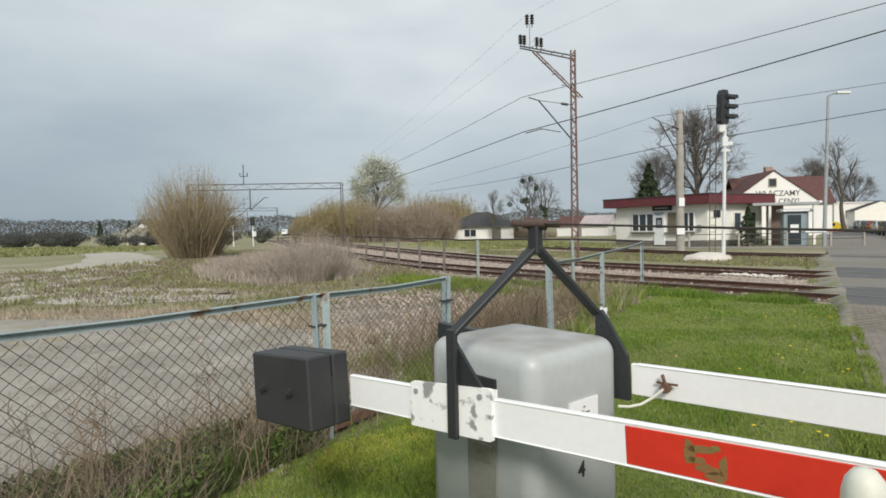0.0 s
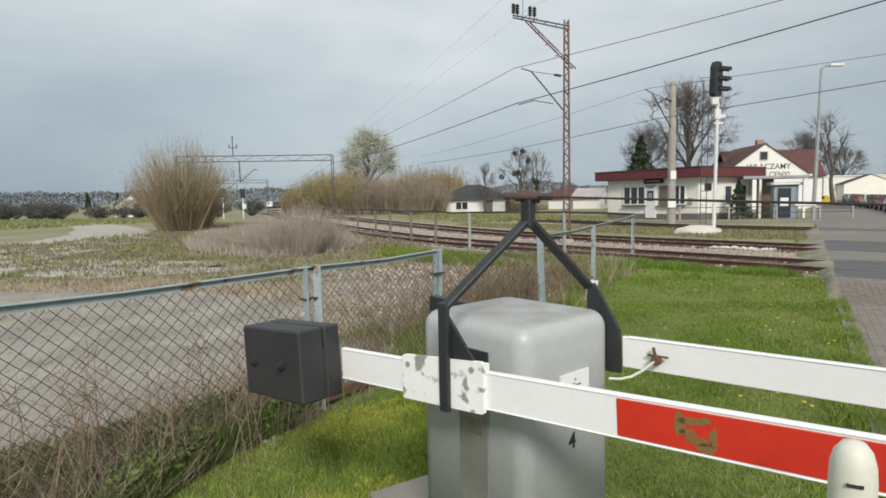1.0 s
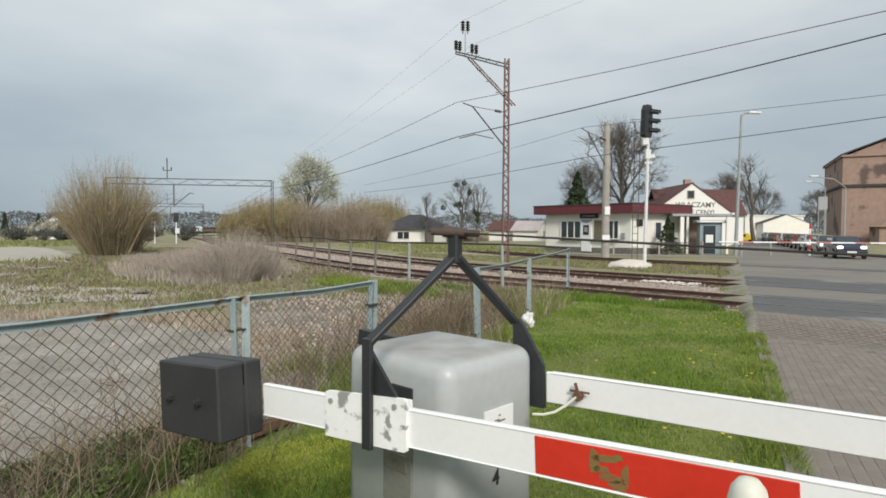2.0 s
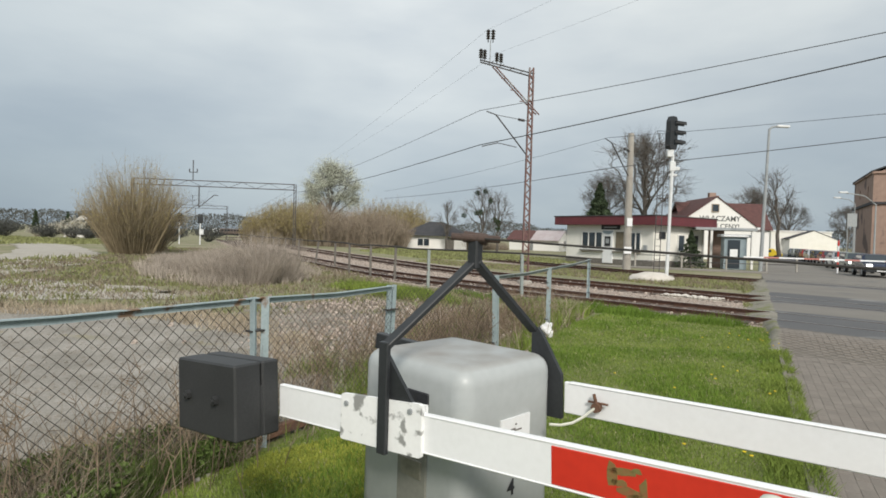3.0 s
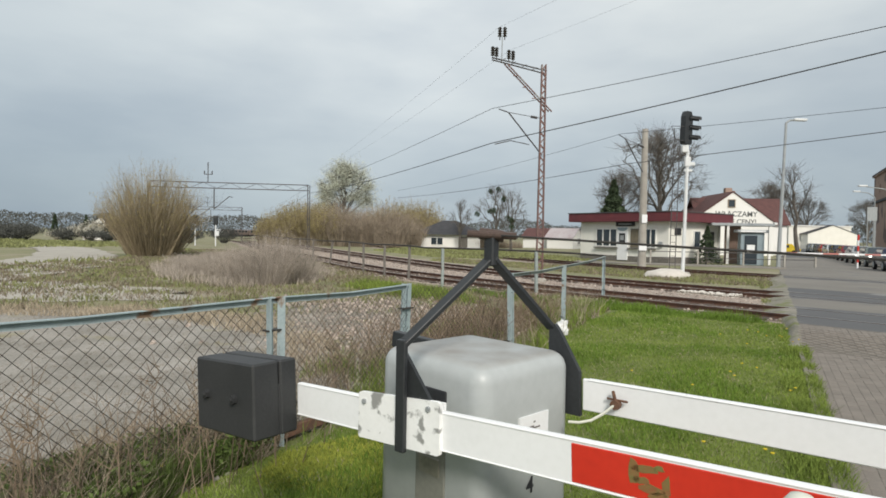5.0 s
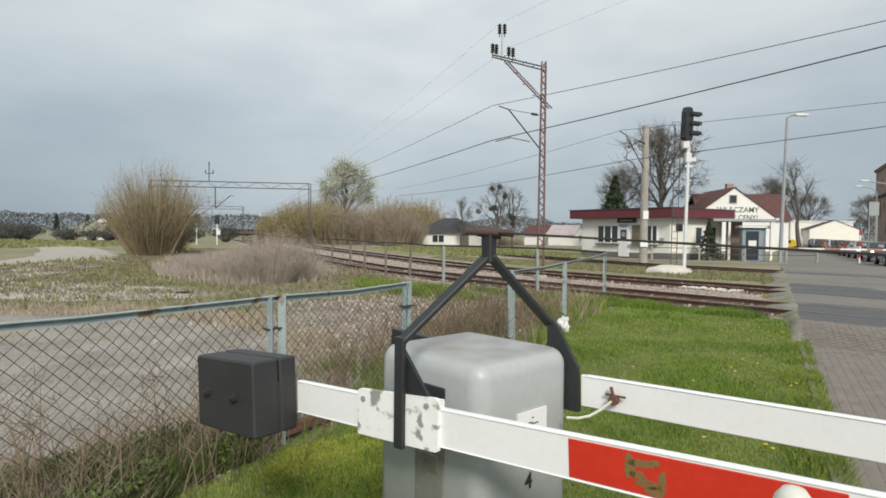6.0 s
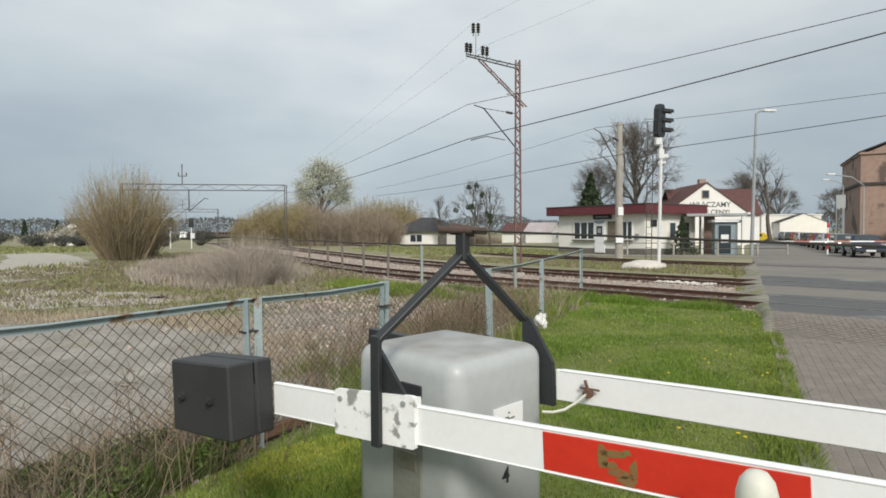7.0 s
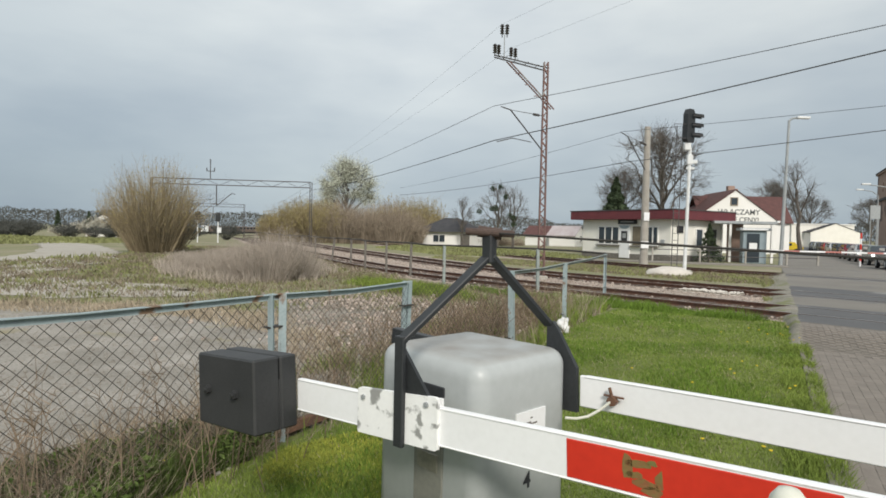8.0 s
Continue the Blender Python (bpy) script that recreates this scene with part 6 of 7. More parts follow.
def plant_tree(name, label, m, meshes, wood_m, leaf_m=None, group=""):
    tr = thing(name, label, "tree", m, group)
    part_mesh("trunk", meshes[0], wood_m, tr, "trunk with branching limbs")
    if leaf_m and len(meshes[1].polygons):
        part_mesh("crown", meshes[1], leaf_m, tr, "airy crown")
    return tr


def build_trees():
    rng = random.Random(21)
    # willow clump in the meadow
    big = shrub_mesh(5, 3.6, 6.5, 1000, 9000, 0.04, 1.0, 0.4, 0.2, 0.6)
    wi = place_shrub("willow_clump", big, pose(-20.6, 37.5, 0), M_TWIG, M_BUD, "tall leafless willow clump with yellowish twigs", "bush")
    raw = Raw()
    for k in range(4):
        x = 0.5 + 0.42 * k + rng.uniform(-0.1, 0.1)
        raw.tube([(x * 0.45, -0.5, 0), (x * 0.8, -1.2, 1.8), (x * 1.15 + 0.1, -1.5, 3.9)], [0.03, 0.026, 0.01], 5)
    part_mesh("pale_stem", raw.mesh("pale_stem"), M_PALETWIG, wi, "pale birch-like stems")
    thin = tree_mesh(77, 5.9, 0.07, 5, 0.85, 0, 0.1, 0.1, 0.1)
    plant_tree("bare_sapling", "bare spreading sapling beside the willow clump", pose(-19.3, 38.2, 0, 0, 8, 40), thin, M_BARK)
    plant_tree("bare_sapling", "bare spreading sapling beside the willow clump", pose(-21.3, 38.2, 0, 0, -8, 160), tree_mesh(78, 5.6, 0.07, 5, 0.85, 0, 0.1, 0.1, 0.1), M_BARK)
    # shrubs along the line
    kinds = [(shrub_mesh(31 + k, 3.3, 5.6, 420, 7000, 0.065, 1.0, 0.6, 0.1), M_TWIG, M_BUD) for k in range(3)]
    browns = [(shrub_mesh(41 + k, 3.3, 5.2, 460, 7000, 0.06, 1.0, 0.6, 0.1), M_BROWNBUSH, M_BROWNBUSH) for k in range(3)]
    spots = ((-28.5, 82, 0.7, 0), (-26.3, 80, 0.95, 0), (-24.0, 79, 1.1, 0), (-21.8, 79, 1.12, 0), (-19.6, 78, 1.15, 0), (-17.2, 78, 1.1, 1), (-15.0, 78, 1.08, 1), (-12.8, 78, 1.0, 1),
             (-10.6, 77, 1.05, 1), (-9.0, 80, 1.0, 1), (-12.0, 86, 1.35, 0), (-9.4, 87, 1.3, 0), (-7.4, 92, 1.2, 0), (-7.8, 92, 1.0, 1), 
             (-27, 92, 1.25, 0), (-22, 92, 1.4, 1), (-17.5, 92, 1.3, 1))
    for i, (x, y, s, kind) in enumerate(spots):
        meshes, wm, lm = (browns if kind else kinds)[i % 3]
        m = pose(x, y, ground_z(x, y), 0, 0, rng.uniform(0, 360)) @ Matrix.Diagonal((s, s, s * rng.uniform(0.95, 1.22), 1))
        place_shrub("trackside_shrub", meshes, m, wm, lm, "brown leafless shrub in the thicket along the line" if kind else "yellow-green budding willow shrub along the line", group="shrubs along the line")
    for x, y, sc in ((1.2, 84, 0.55), (2.8, 85, 0.5), (4.6, 86, 0.42), (6.4, 88, 0.35)):
        place_shrub("garden_shrub", browns[0][0], pose(x, y, -0.4, 0, 0, x * 50) @ Matrix.Diagonal((sc, sc, sc * 0.95, 1)), M_BROWNBUSH, M_BROWNBUSH, "brown leafless garden shrub beside the small house", group="garden shrubs")
    tall = crown_tree(9, 14.2, 5.4, 4.6, 0.34, 13, 9, 8, 3, 30000, 0.10)
    plant_tree("poplar", "tall poplar in pale young leaf behind the thicket", pose(-23.8, 110, -0.6), tall, M_BARK, M_YOUNG)
    plant_tree("poplar", "smaller poplar in pale young leaf behind the thicket", pose(-32, 128, -0.8, 0, 0, 80) @ Matrix.Diagonal((0.62, 0.62, 0.6, 1)), tall, M_BARK, M_YOUNG)
    # bare trees
    oak = crown_tree(15, 14.4, 6.0, 3.6, 0.36, 13, 10, 8, 4)
    plant_tree("bare_tree", "large bare grey tree behind the kiosk", pose(22.6, 74, 0), oak, M_BARK)
    plant_tree("bare_tree", "bare grey tree behind the kiosk", pose(20.5, 84, 0, 0, 0, 70) @ Matrix.Scale(0.72, 4), oak, M_BARK)
    mist = crown_tree(18, 7.9, 2.5, 1.6, 0.2, 8, 7, 6, 3)
    mt = plant_tree("mistletoe_tree", "bare tree with dark mistletoe balls beyond the line", pose(2.9, 76, -0.2), mist, M_BARK)
    for tip in rng.sample(mist[2], 9):
        raw = Raw()
        for _ in range(130):
            d = Vector((rng.gauss(0, 1), rng.gauss(0, 1), rng.gauss(0, 1))).normalized() * 0.38 * rng.random() ** 0.4
            raw.leaf(Vector(tip) * 0.95 + d, 0.1, rng)
        part_mesh("mistletoe", raw.mesh("mistletoe"), M_PINE, mt, "dark mistletoe ball")
    plant_tree("bare_tree", "bare yellowish tree beside the mistletoe tree", pose(5.0, 78, -0.2, 0, 0, 30) @ Matrix.Scale(0.95, 4), mist, M_TWIG)
    plant_tree("bare_tree", "slim bare tree near the garden house", pose(-1.6, 80, -0.2, 0, 0, 130) @ Matrix.Scale(0.8, 4), mist, M_BROWNBUSH)
    side = crown_tree(27, 11.4, 2.6, 5.4, 0.3, 5, 6, 6, 3)
    plant_tree("bare_tree", "crooked bare tree beside the road", pose(43.6, 82, 0, 0, 8, 200), side, M_BARK)
    for x, y, s in ((45, 92, 0.7), (49, 104, 0.6), (53, 112, 0.6), (58, 128, 0.55), (66, 150, 0.8), (74, 160, 0.8), (90, 165, 0.9), (96, 150, 0.8)):
        plant_tree("bare_tree", "distant bare roadside tree", pose(x, y, 0, 0, 0, rng.uniform(0, 360)) @ Matrix.Scale(s, 4), oak, M_BARK, group="roadside trees")
    # spruce by the kiosk and a dark shrub at its door
    for x, y, h, r, name, lab in ((15.3, 66, 7.9, 3.0, "spruce", "dark green spruce behind the kiosk"), (15.6, 41.9, 2.7, 1.05, "conifer_shrub", "dark conifer shrub at the kiosk's side door")):
        sp = thing(name, lab, "tree" if h > 4 else "shrub", pose(x if h > 4 else 16.4, y if h > 4 else 42.6, 0))
        bm = bmesh.new()
        rod(bm, (0, 0, 0), (0, 0, h), 0.02 * h, 0.02, seg=7)
        part("trunk", bm, M_BARK, sp)
        raw = Raw()
        for _ in range(2600 if h > 4 else 1500):
            t = rng.random() ** 0.8
            a = rng.uniform(0, 6.28)
            rr = r * (1 - t) * (0.35 + 0.65 * rng.random() ** 0.5) * (1 + 0.22 * math.sin(t * 44))
            raw.leaf((math.cos(a) * rr, math.sin(a) * rr, 0.05 * h + t * h * 0.96 - rr * 0.22), 0.05 * h * rng.uniform(0.4, 0.9), rng)
        part_mesh("needles", raw.mesh("needles"), M_PINE, sp, "dark hanging needles")
    # garden trees to the west
    dark = [shrub_mesh(51 + k, 3.4, 4.4, 160, 2400, 0.16, 1.2) for k in range(2)]
    for i in range(26):
        x, y = -118 + i * 3.6 + rng.uniform(-1, 1), 112 + rng.uniform(-8, 26) - i * 0.5
        s = rng.uniform(0.7, 1.15)
        if x / y > -0.5:
            continue
        place_shrub("garden_shrub", dark[i % 2], pose(x, y, ground_z(x, y), 0, 0, rng.uniform(0, 360)) @ Matrix.Scale(s, 4), M_HAZEWOOD, M_HAZEWOOD, "grey bare shrub in the distant gardens", group="garden shrubs")
    for i in range(18):
        x, y = -86 + i * 3.3 + rng.uniform(-1.2, 1.2), 92 - i * 0.6 + rng.uniform(-5, 5)
        if x / y > -0.42:
            continue
        place_shrub("garden_shrub", dark[i % 2], pose(x, y, ground_z(x, y), 0, 0, rng.uniform(0, 360)) @ Matrix.Scale(rng.uniform(0.4, 0.75), 4), M_HAZEWOOD, M_HAZEWOOD, "grey bare shrub in the distant gardens", group="garden shrubs")
    bl = shrub_mesh(61, 3.0, 3.6, 90, 2600, 0.14, 1.1)
    for x, y, s in ((-61, 92, 1.0), (-66, 104, 0.8), (-72, 100, 0.6)):
        place_shrub("blossom_tree", bl, pose(x, y, ground_z(x, y)) @ Matrix.Scale(s, 4), M_BROWNBUSH, M_BLOSSOM, "small tree in pale blossom", "tree")
    for i in range(3):
        sp = thing("garden_conifer", "slim dark conifer in the distant gardens", "tree", pose(-84 + i * 4.5, 116 + i * 3, -0.3), "garden conifers")
        raw = Raw()
        for _ in range(700):
            t, a = rng.random(), rng.uniform(0, 6.28)
            rr = 0.85 * (1 - t) ** 0.7 * rng.random() ** 0.4
            raw.leaf((math.cos(a) * rr, math.sin(a) * rr, 0.2 + t * 4.6), 0.2, rng)
        bm = bmesh.new()
        rod(bm, (0, 0, 0), (0, 0, 4.4), 0.09, 0.02, seg=6)
        part("trunk", bm, M_BARK, sp)
        part_mesh("needles", raw.mesh("needles"), M_PINE, sp)
    # far woods close the horizon
    raw = Raw()
    for _ in range(90000):
        a = rng.uniform(-1.15, 1.1)
        d = rng.uniform(345, 420)
        hmax = 10.5 + 4.5 * noise.noise(Vector((a * 9, 0, 0))) + 1.5 * noise.noise(Vector((a * 40, 3, 0)))
        x, y = math.sin(a) * d, math.cos(a) * d
        raw.leaf((x, y, ground_z(x, y) + rng.random() ** 0.7 * hmax), rng.uniform(0.3, 0.65), rng)
    solid_mesh("far_woods", raw.mesh("far_woods"), M_HAZEWOOD, "grey-green belt of distant woods with haze put into its colour", "woods", kind="stuff")


def inside(p, poly):
    hit = False
    for (x0, y0), (x1, y1) in zip(poly, poly[1:] + poly[:1]):
        if (y0 > p[1]) != (y1 > p[1]) and p[0] < (x1 - x0) * (p[1] - y0) / (y1 - y0) + x0:
            hit = not hit
    return hit


def field(name, poly, count, h, w, material, label, seed, lean=0.5, clump=0.0, avoid=None, z=0.0, near=None):
    """Many blades of grass or stalks over an outline; clump thins them by a noise; near: density falls off from that point."""
    rng = random.Random(seed)
    raw = Raw()
    xs, ys = [p[0] for p in poly], [p[1] for p in poly]
    made, tries = 0, 0
    while made < count and tries < count * 25:
        tries += 1
        x, y = rng.uniform(min(xs), max(xs)), rng.uniform(min(ys), max(ys))
        if not inside((x, y), poly) or (avoid and avoid(x, y)):
            continue
        nv = noise.noise(Vector((x * 0.9, y * 0.9, seed))) + 0.5 * noise.noise(Vector((x * 3.1, y * 3.1, seed)))
        if clump and nv < clump + rng.uniform(-0.25, 0.25):
            continue
        d = math.hypot(x, y)
        if near and rng.random() > min(1, (near / max(d, 0.1)) ** 1.5):
            continue
        k = max(1.0, d / 7)
        hh = h * rng.uniform(0.45, 1.25) * (1 + 0.7 * nv)
        raw.blade(x, y, z, max(0.03, hh), w * k * rng.uniform(0.7, 1.3), hh * lean * rng.uniform(0.2, 1.2), rng.uniform(0, 6.28), rng)
        made += 1
    return solid_mesh(name, raw.mesh(name), material, label, "grass", kind="stuff")


def in_machine(x, y):
    if abs(x + 0.48) < 0.27 and abs(y - 3.28) < 0.27:
        return True
    return math.hypot(x + 0.007, y - 2.64) < 0.36


def build_grass():
    a, b = ROAD_P - ROAD_D * 7.5, ROAD_P + ROAD_D * 7.0
    lawn = [(a.x, a.y), (b.x, b.y), (4.1, 15.6), (1.75, 11.5), (0.65, 8.4), (-0.65, 6.3), (-1.55, 4.75), (-2.3, 3.2), (-2.6, 1.6), (0.2, 1.0)]
    field("lawn_grass", lawn, 175000, 0.03, 0.0048, M_GRASS, "fresh green lawn grass", 1, 0.8, avoid=in_machine, near=4.5)
    field("lush_grass", lawn, 26000, 0.055, 0.0055, M_TUFT, "lusher tufts in the lawn", 2, 0.7, 0.1, in_machine, near=6)
    field("dry_lawn_grass", lawn, 6000, 0.05, 0.003, M_STRAW, "dry blades in the lawn", 3, 1.0, 0.0, in_machine, near=5)
    field("mossy_patch", [(-1.5, 4.7), (-0.7, 5.4), (-0.35, 3.5), (-0.7, 2.9), (-1.7, 3.3)], 14000, 0.03, 0.006, M_MOSS, "yellow-green mossy clover patch in the lawn beside the machine", 51, 1.3, -0.12, in_machine)
    e0, e1 = ROAD_P - ROAD_D * 6 - ROAD_Q * 0.3, ROAD_P + ROAD_D * 5.6 - ROAD_Q * 0.3
    f1, f0 = ROAD_P + ROAD_D * 5.6 + ROAD_Q * 0.13, ROAD_P - ROAD_D * 6 + ROAD_Q * 0.13
    rim = [(e0.x, e0.y), (e1.x, e1.y), (f1.x, f1.y), (f0.x, f0.y)]
    field("ragged_edge_grass", rim, 9000, 0.08, 0.005, M_GRASS, "ragged grass creeping over the footway's edge", 21, 1.0, -0.05)
    w0, w1 = ROAD_P + ROAD_D * 5.6 - ROAD_Q * 0.5, ROAD_P + ROAD_D * 21 - ROAD_Q * 0.9
    v1, v0 = ROAD_P + ROAD_D * 21 + ROAD_Q * 0.12, ROAD_P + ROAD_D * 5.4 + ROAD_Q * 0.12
    field("crossing_edge_weeds", [(w0.x, w0.y), (w1.x, w1.y), (v1.x, v1.y), (v0.x, v0.y)], 800, 0.08, 0.005, M_DULLGRASS, "weeds along the edge of the crossing deck", 23, 0.9, 0.12, z=0.02)
    rng = random.Random(44)
    raw = Raw()
    for _ in range(240):
        p = Vector((7.55, 19.2, 0)) + TRACK_T * rng.uniform(-0.8, 1.0) + TRACK_N * rng.gauss(0, 0.22)
        q = rng.uniform(0.03, 0.09)
        raw.tube([(p.x, p.y, 0.01), (p.x + q * 0.3, p.y, 0.01 + q * 0.8), (p.x + q * 0.4, p.y + q * 0.3, 0.01 + q * 1.2)], [q, q * 0.9, q * 0.3], 5)
    solid_mesh("broken_stones", raw.mesh("broken_stones"), M_SAND, "pale broken stones between the rails", "stones", kind="stuff")
    mound = [(-4.2, 19.5), (-2.6, 17.2), (-0.6, 15.6), (0.4, 15.4), (-0.8, 17.6), (-3.0, 20.6)]
    field("fresh_patch", mound, 7000, 0.2, 0.007, M_GRASS, "bright fresh grass patch by the track fence", 22, 0.7)
    rng = random.Random(40)
    raw = Raw()
    for _ in range(420):
        x, y, q = rng.gauss(-2.7, 0.9), rng.gauss(14.3, 0.9), rng.uniform(0.02, 0.07)
        raw.tube([(x, y, 0.0), (x + q * 0.4, y, q * 0.9), (x + q * 0.5, y + q * 0.3, q * 1.4)], [q, q * 0.9, q * 0.3], 5)
    for cx, cy, sx, sy, count in ((-1.7, 10.9, 1.0, 1.2, 700), (-0.2, 12.4, 0.7, 1.1, 600)):
        for _ in range(count):
            x, y, q = rng.gauss(cx, sx), rng.gauss(cy, sy), rng.uniform(0.015, 0.055)
            raw.tube([(x, y, 0.0), (x + q * 0.4, y, q * 0.9), (x + q * 0.5, y + q * 0.3, q * 1.4)], [q, q * 0.9, q * 0.3], 5)
    solid_mesh("rubble", raw.mesh("rubble"), M_STONE, "scattered pale and reddish rubble in the meadow", "rubble", kind="stuff")
    edge = [(-1.35, 4.9), (-0.5, 6.4), (0.75, 8.4), (1.9, 11.4), (3.4, 14.8), (2.6, 16.2), (0.2, 13.4), (-0.9, 10.2), (-2.1, 7.4), (-2.2, 5.2)]
    field("dry_stalks", edge, 900, 0.5, 0.0036, M_STRAW, "tall dry weed stalks along the fence", 4, 1.0, -0.15)
    field("fence_weeds", edge, 5500, 0.13, 0.0045, M_THATCH, "matted dry grass along the fence", 5, 0.9)
    field("green_fence_weeds", edge, 7000, 0.2, 0.006, M_GRASS, "green weeds along the fence", 6, 0.6, 0.05)
    foot = [(-1.55, 5.2), (-1.6, 4.6), (-1.95, 3.9), (-2.15, 3.0), (-2.9, 1.4), (-4.2, 1.4), (-3.5, 3.1), (-2.15, 4.95)]
    field("dry_fence_foot", foot, 10000, 0.22, 0.0034, M_THATCH, "dry matted stalks at the fence's foot", 7, 1.1)
    field("pale_fence_foot", foot, 2600, 0.34, 0.0026, M_STRAW, "pale bent dry stems at the fence's foot", 28, 1.3)
    field("bramble_stalks", foot, 900, 0.62, 0.0035, M_THATCH, "thin brown stalks growing through the mesh", 8, 0.9)
    field("green_fence_foot", foot, 13000, 0.17, 0.0065, M_WEED, "green weeds at the fence's foot", 9, 0.7, -0.05)
    meadow = [(-2.0, 12.6), (0.0, 14.5), (1.5, 17), (-1.5, 20), (-6, 29), (-14, 44), (-18, 52), (-30, 52), (-22, 38), (-20, 30), (-26, 20), (-20, 12.5), (-7, 12.9), (-4.5, 12)]
    field("meadow_grass", meadow, 26000, 0.13, 0.006, M_THATCH, "dry meadow grass", 10, 0.9, -0.1)
    field("meadow_green", meadow, 22000, 0.11, 0.007, M_DULLGRASS, "green patches of meadow grass", 11, 0.8, 0.12)
    west = [(-24, 22), (-20, 30), (-22, 46), (-40, 70), (-90, 80), (-90, 55), (-40, 45), (-34, 58), (-26, 46), (-22, 40), (-21, 32)]
    field("west_meadow", west, 16000, 0.22, 0.012, M_DULLGRASS, "green meadow grass beyond the dirt road", 12, 0.8, -0.2)
    reeds = [(-5.4, 20), (-5.6, 25), (-8.6, 31), (-12, 38), (-17, 40), (-17, 33), (-14.5, 26), (-11, 20.5), (-7.5, 18)]
    field("dry_reeds", reeds, 12000, 0.32, 0.004, M_REED, "hazy stand of fine dry reeds in the meadow", 13, 0.7, 0.08)
    twiggy = [shrub_mesh(71 + k, 1.0, 1.35, 420, 3500, 0.012, 1.0, 0.55, 0.05, 0.75) for k in range(2)]
    for k, (x, y, sc) in enumerate(((-7.9, 20.6, 1.2), (-6.9, 19.6, 1.0), (-8.9, 21.6, 1.0), (-7.3, 21.4, 1.4), (-10.2, 22.6, 0.75), (-9.4, 24.0, 1.0), (-11.6, 24.0, 0.6), (-6.6, 20.6, 1.3), (-12.8, 26.0, 0.6), (-8.2, 25.0, 1.1), (-10.8, 26.6, 0.85))):
        place_shrub("dry_bush", twiggy[k % 2], pose(x, y, 0, 0, 0, 77 * k) @ Matrix.Diagonal((sc * 1.25, sc * 1.25, sc * (1.0, 1.18, 0.86)[k % 3], 1)), M_REED, M_REED, "low tawny dry bush of fine twigs in the meadow", group="dry bushes in the meadow")
    yard_rim = [(-2.0, 5.1), (-1.2, 7.2), (-2.2, 9.2), (-3.8, 11.8), (-6.2, 12.9), (-12, 12.5), (-12, 11.4), (-6, 11.4), (-3.4, 9.8), (-2.2, 7.4), (-3.4, 4.2), (-4.4, 2.0), (-3.4, 2.2)]
    field("yard_weeds", yard_rim, 8000, 0.14, 0.005, M_STRAW, "sparse weeds on the gravel's rim", 15, 0.9, 0.0)
    verge = [(9.0, 24.6), (12.6, 22.6), (15.4, 27.4), (11.6, 31.5), (2, 40), (-2, 44), (-3, 40), (4, 31)]
    field("track_verge", verge, 9000, 0.10, 0.008, M_DULLGRASS, "green verge between the tracks", 16, 0.8, 0.0)
    field("dry_verge", verge, 6000, 0.10, 0.007, M_THATCH, "dry grass between the tracks", 26, 0.9, -0.1)
    lot = [(-3, 46), (4, 44), (9, 42), (8, 52), (2, 66), (-8, 72), (-10, 60)]
    field("far_verge", lot, 9000, 0.2, 0.014, M_DULLGRASS, "green grass beyond the tracks", 17, 0.8)
    rail_weeds = [(-0.3, 18.9), (2.8, 16.6), (4.0, 15.7), (5.6, 14.1), (6.4, 13.2), (5.9, 12.9), (3.8, 14.4), (1.0, 16.4)]
    field("rail_weeds", rail_weeds, 6000, 0.17, 0.005, M_TUFT, "long grass at the near rail", 18, 0.6)
    rng = random.Random(30)
    raw = Raw()
    made = 0
    while made < 18000:
        x, y = rng.uniform(-3.9, -1.2), rng.uniform(1.3, 5.2)
        if not inside((x, y), foot) or noise.noise(Vector((x * 2.2, y * 2.2, 5))) < -0.12 + rng.uniform(-0.12, 0.12):
            continue
        raw.leaf((x, y, rng.uniform(0.02, 0.24)), rng.uniform(0.014, 0.036), rng)
        made += 1
    solid_mesh("fence_herbs", raw.mesh("fence_herbs"), M_WEED, "dark green broad-leaved herbs at the fence's foot", "weeds", kind="stuff")
    rng = random.Random(29)
    raw = Raw()
    for _ in range(520):
        x, y = rng.uniform(-2.9, 2.6), 0
        t = rng.random()
        if t < 0.4:
            f = rng.random()
            x, y = -3.2 + 1.6 * f + rng.gauss(0, 0.25), 1.9 + 2.9 * f + rng.gauss(0, 0.15)
        else:
            f = rng.random()
            x, y = -1.6 + 4.0 * f + rng.gauss(-0.3, 0.35), 5.2 + 8.0 * f + rng.gauss(0.2, 0.4)
        h = rng.uniform(0.35, 0.95)
        a, l = rng.uniform(0, 6.28), rng.uniform(0.1, 0.5) * h
        p0, p1 = Vector((x, y, 0)), Vector((x + math.cos(a) * l * 0.4, y + math.sin(a) * l * 0.4, h * 0.6))
        p2 = Vector((x + math.cos(a) * l, y + math.sin(a) * l, h))
        raw.tube([p0, p1, p2], [0.0036, 0.0028, 0.001], 3)
        for _ in range(rng.randint(1, 4)):
            b = rng.uniform(0, 6.28)
            q = p1.lerp(p2, rng.random())
            raw.tube([q, q + Vector((math.cos(b) * 0.12, math.sin(b) * 0.12, rng.uniform(0.0, 0.16)))], [0.003, 0.001], 3)
    solid_mesh("dead_weeds", raw.mesh("dead_weeds"), M_BRAMBLE, "branching dead weed stems along the fence", "weeds", kind="stuff")
    rng = random.Random(61)
    raw = Raw()
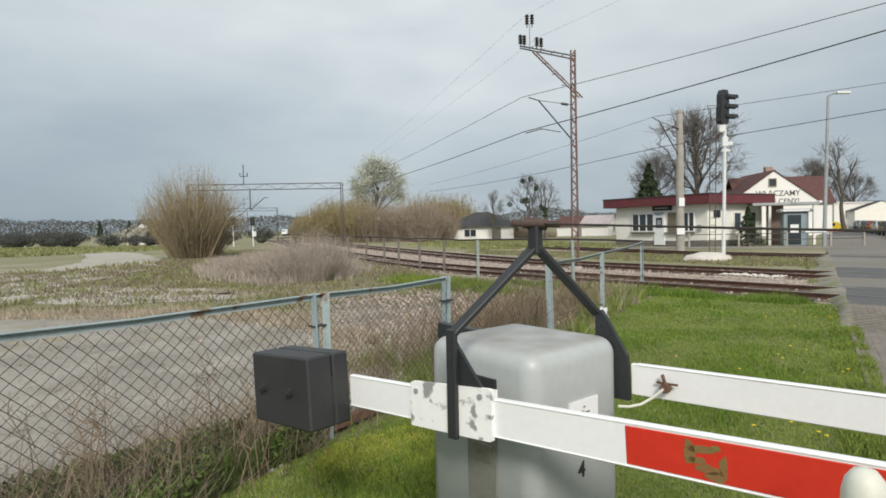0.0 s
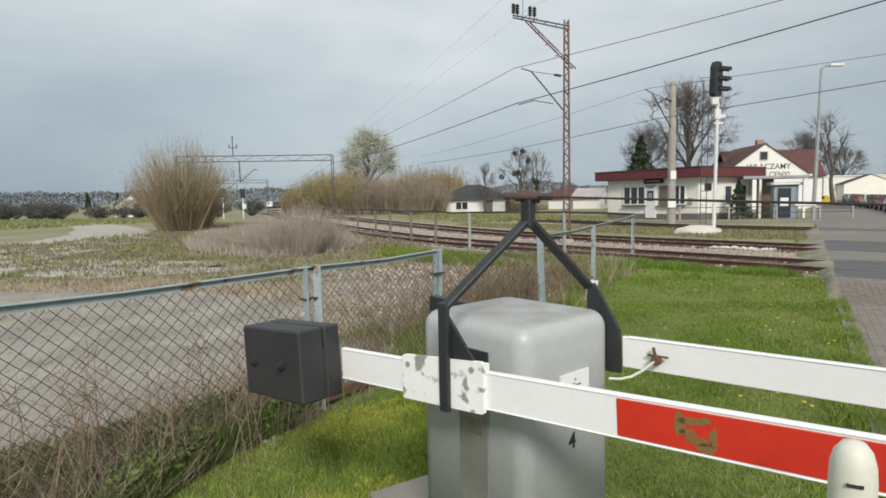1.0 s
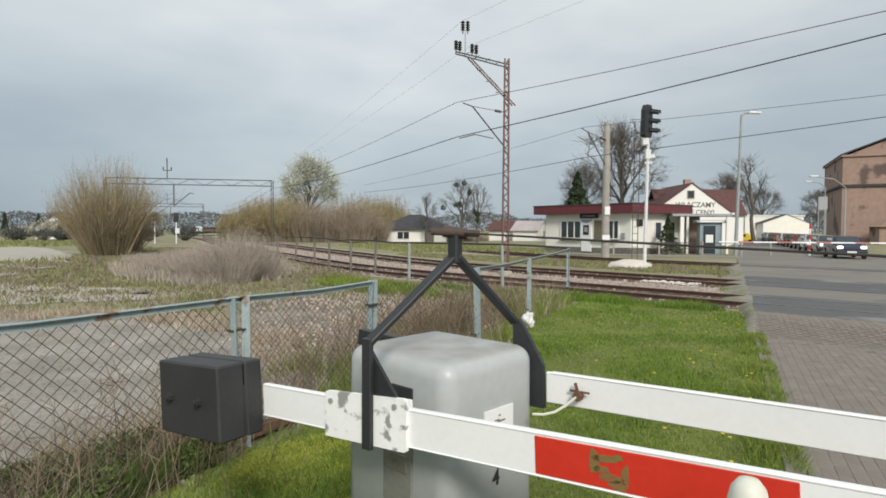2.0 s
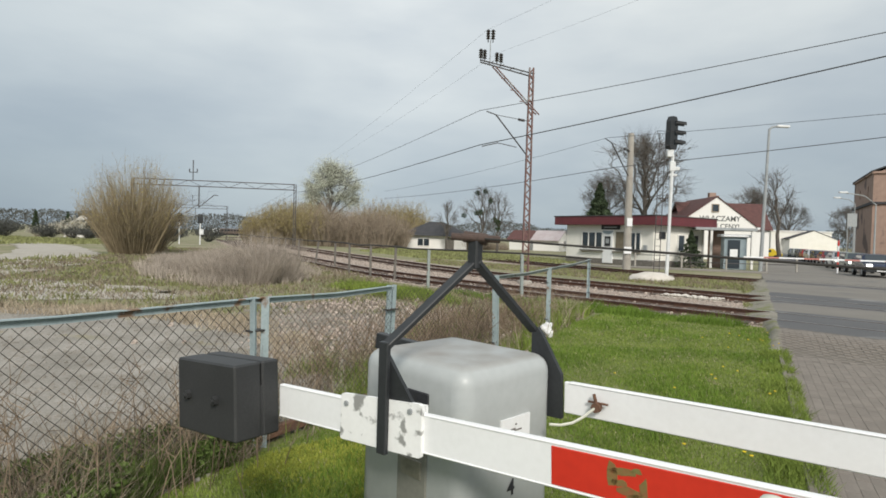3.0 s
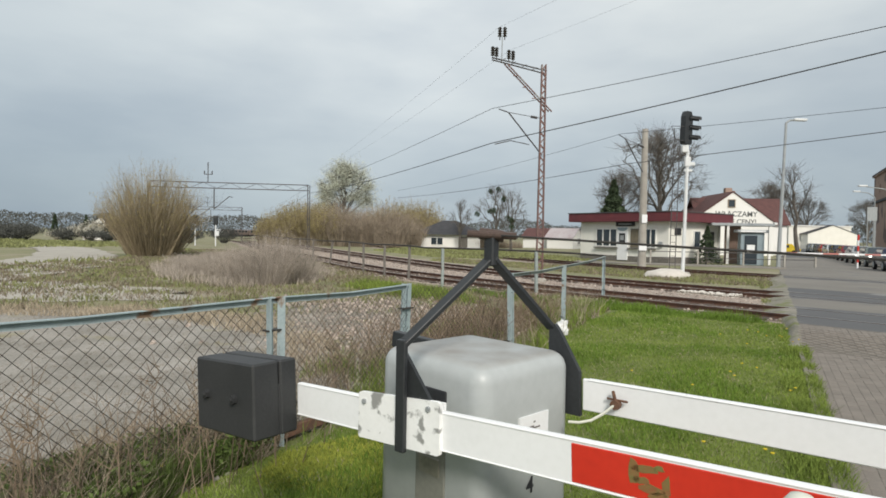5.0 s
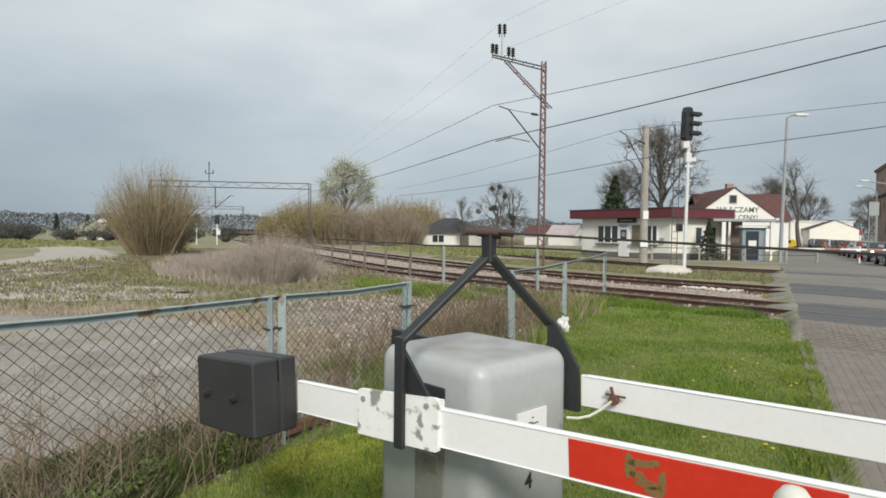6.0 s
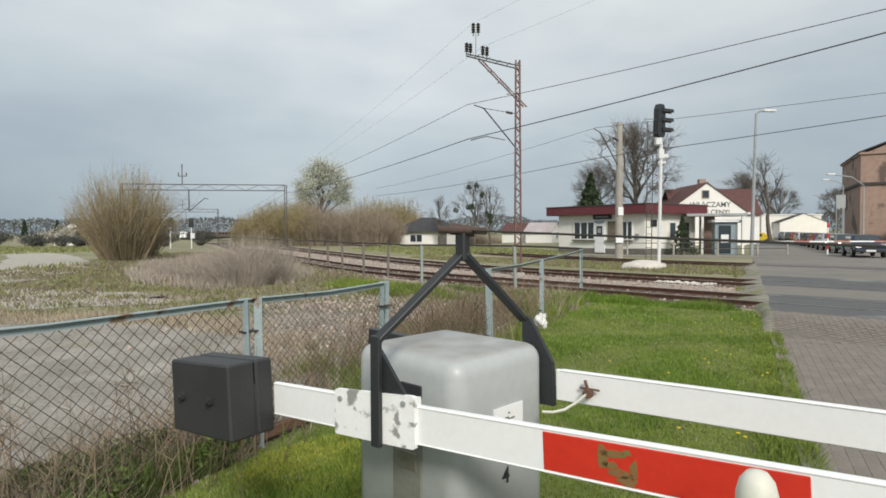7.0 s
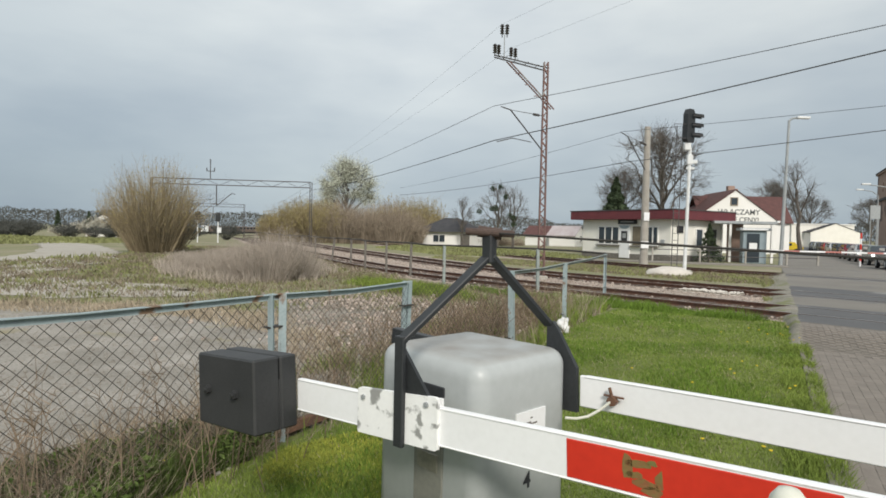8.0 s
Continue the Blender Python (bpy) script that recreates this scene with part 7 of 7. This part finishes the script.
    for _ in range(520):
        f = rng.random()
        x, y = -0.9 + 2.4 * f + rng.gauss(-0.2, 0.35), 7.4 + 5.2 * f + rng.gauss(0.2, 0.5)
        a, reach, h = rng.uniform(0, 6.28), rng.uniform(0.25, 0.9), rng.uniform(0.2, 0.75)
        d = Vector((math.cos(a), math.sin(a), 0)) * reach
        raw.tube([Vector((x, y, 0)) + d * t + Vector((0, 0, h * math.sin(math.pi * min(1, t * 0.85 + 0.08)))) for t in (0, 0.25, 0.5, 0.75, 1.0)], [0.005, 0.005, 0.004, 0.003, 0.0015], 3)
    solid_mesh("bramble_tangle", raw.mesh("bramble_tangle"), M_BRAMBLE, "tangle of arching dead brown brambles behind the fence", "brambles", kind="stuff")
    rng = random.Random(31)
    raw = Raw()
    for _ in range(70):
        t = rng.random()
        if t < 0.45:
            x, y = rng.uniform(-3.0, -1.9), rng.uniform(2.4, 4.6)
            if x > -1.5 - (4.75 - y) * 0.6:
                continue
        else:
            p = ROAD_P + ROAD_D * rng.uniform(-4, 6) - ROAD_Q * abs(rng.gauss(0, 0.7))
            x, y = p.x, p.y
        z = rng.uniform(0.06, 0.16) if t < 0.45 else rng.uniform(0.05, 0.1)
        raw.tube([(x, y, z), (x, y, z + 0.006), (x, y, z + 0.012)], [0.014, 0.018, 0.006], 6)
    solid_mesh("dandelions", raw.mesh("dandelions"), M_FLOWER, "small yellow dandelion heads", "flowers", kind="stuff")
    raw = Raw()
    for _ in range(6500):
        t = rng.random()
        if t < 0.55:
            x, y = rng.uniform(-9, -1.4), rng.uniform(3.6, 11.6)
            if x > -1.4 - (4.75 - y) * 0.55 and y < 6.5:
                continue
        else:
            x, y = rng.gauss(-2.6, 0.8), rng.gauss(12.2, 1.2)
        r = rng.uniform(0.008, 0.03) * (1.5 if t > 0.55 else 1)
        raw.tube([(x, y, 0.0), (x + r * 0.3, y, r * 0.8), (x + r * 0.4, y + r * 0.2, r * 1.3)], [r, r * 0.95, r * 0.3], 5)
    solid_mesh("gravel_stones", raw.mesh("gravel_stones"), M_GRAVEL, "loose pale stones on the yard", "stones", kind="stuff")
    bm = bmesh.new()
    bmesh.ops.create_icosphere(bm, subdivisions=3, radius=0.12)
    for v in bm.verts:
        v.co *= 1 + 0.6 * noise.noise(v.co * 13)
        v.co.z *= 1.25
    solid("plastic_rag", bm, M_PLASTICBAG, "crumpled white plastic rag caught at the fence post", "rag", pose(1.63, 10.85, 0.12), smooth=True)


def build_setts():
    """Paving setts of the footway: the nearest as pieces, the rest joined."""
    foot = [o for o in scene.collection.objects if o.name.startswith("footway")][0]
    bm = bmesh.new()
    block(bm, (0, 0, 0), (0.1985, 0.0985, 0.03), bevel=0.0025)
    me = bpy.data.meshes.new("sett")
    bm.to_mesh(me)
    bm.free()
    me.materials.append(M_PAVER)
    rz = math.degrees(math.atan2(ROAD_D.y, ROAD_D.x))
    base = [(v.co.x, v.co.y, v.co.z) for v in me.vertices]
    faces = [tuple(p.vertices) for p in me.polygons]
    verts, polys, made = [], [], 0
    ca, sa = ROAD_D.x, ROAD_D.y
    for i in range(-8, 60):
        for j in range(27):
            q = 0.06 + j * 0.1
            p = ROAD_P + ROAD_D * (i * 0.2 + (0.1 if j % 2 else 0) - 3.0) + ROAD_Q * q
            n = p.dot(TRACK_N)
            if n > 13.1 or q > 2.66:
                continue
            z = crossing_z(n) - 0.012 + random.uniform(-0.002, 0.002)
            if 3.2 <= p.y <= 5.4 and made < 300:
                ob = new("sett", me)
                ob.parent = foot
                ob.matrix_basis = pose(p.x, p.y, z, random.uniform(-0.4, 0.4), random.uniform(-0.4, 0.4), rz)
                made += 1
            else:
                k = len(verts)
                verts += [(p.x + x * ca - y * sa, p.y + x * sa + y * ca, z + zz) for x, y, zz in base]
                polys += [tuple(k + v for v in f) for f in faces]
    rest = bpy.data.meshes.new("setts")
    rest.from_pydata(verts, [], polys)
    rest.materials.append(M_PAVER)
    ob = new("setts", rest)
    ob.parent = foot
    tagged(ob, kind="stuff")


build_trees()
build_grass()
build_setts()


# ---------------------------------------------------------------- what moves
def motions():
    rows = []
    for k in range(9):
        t = float(k)
        d = 262 - 9.0 * (t - 6.5)
        x = (-0.4495 - 0.0103 * (t - 6.5)) * d
        rows.append((t, pose(x, d, ground_z(x, d) - 0.1, 0, 0, -17)))
    walk(TRAIN, rows)


motions()
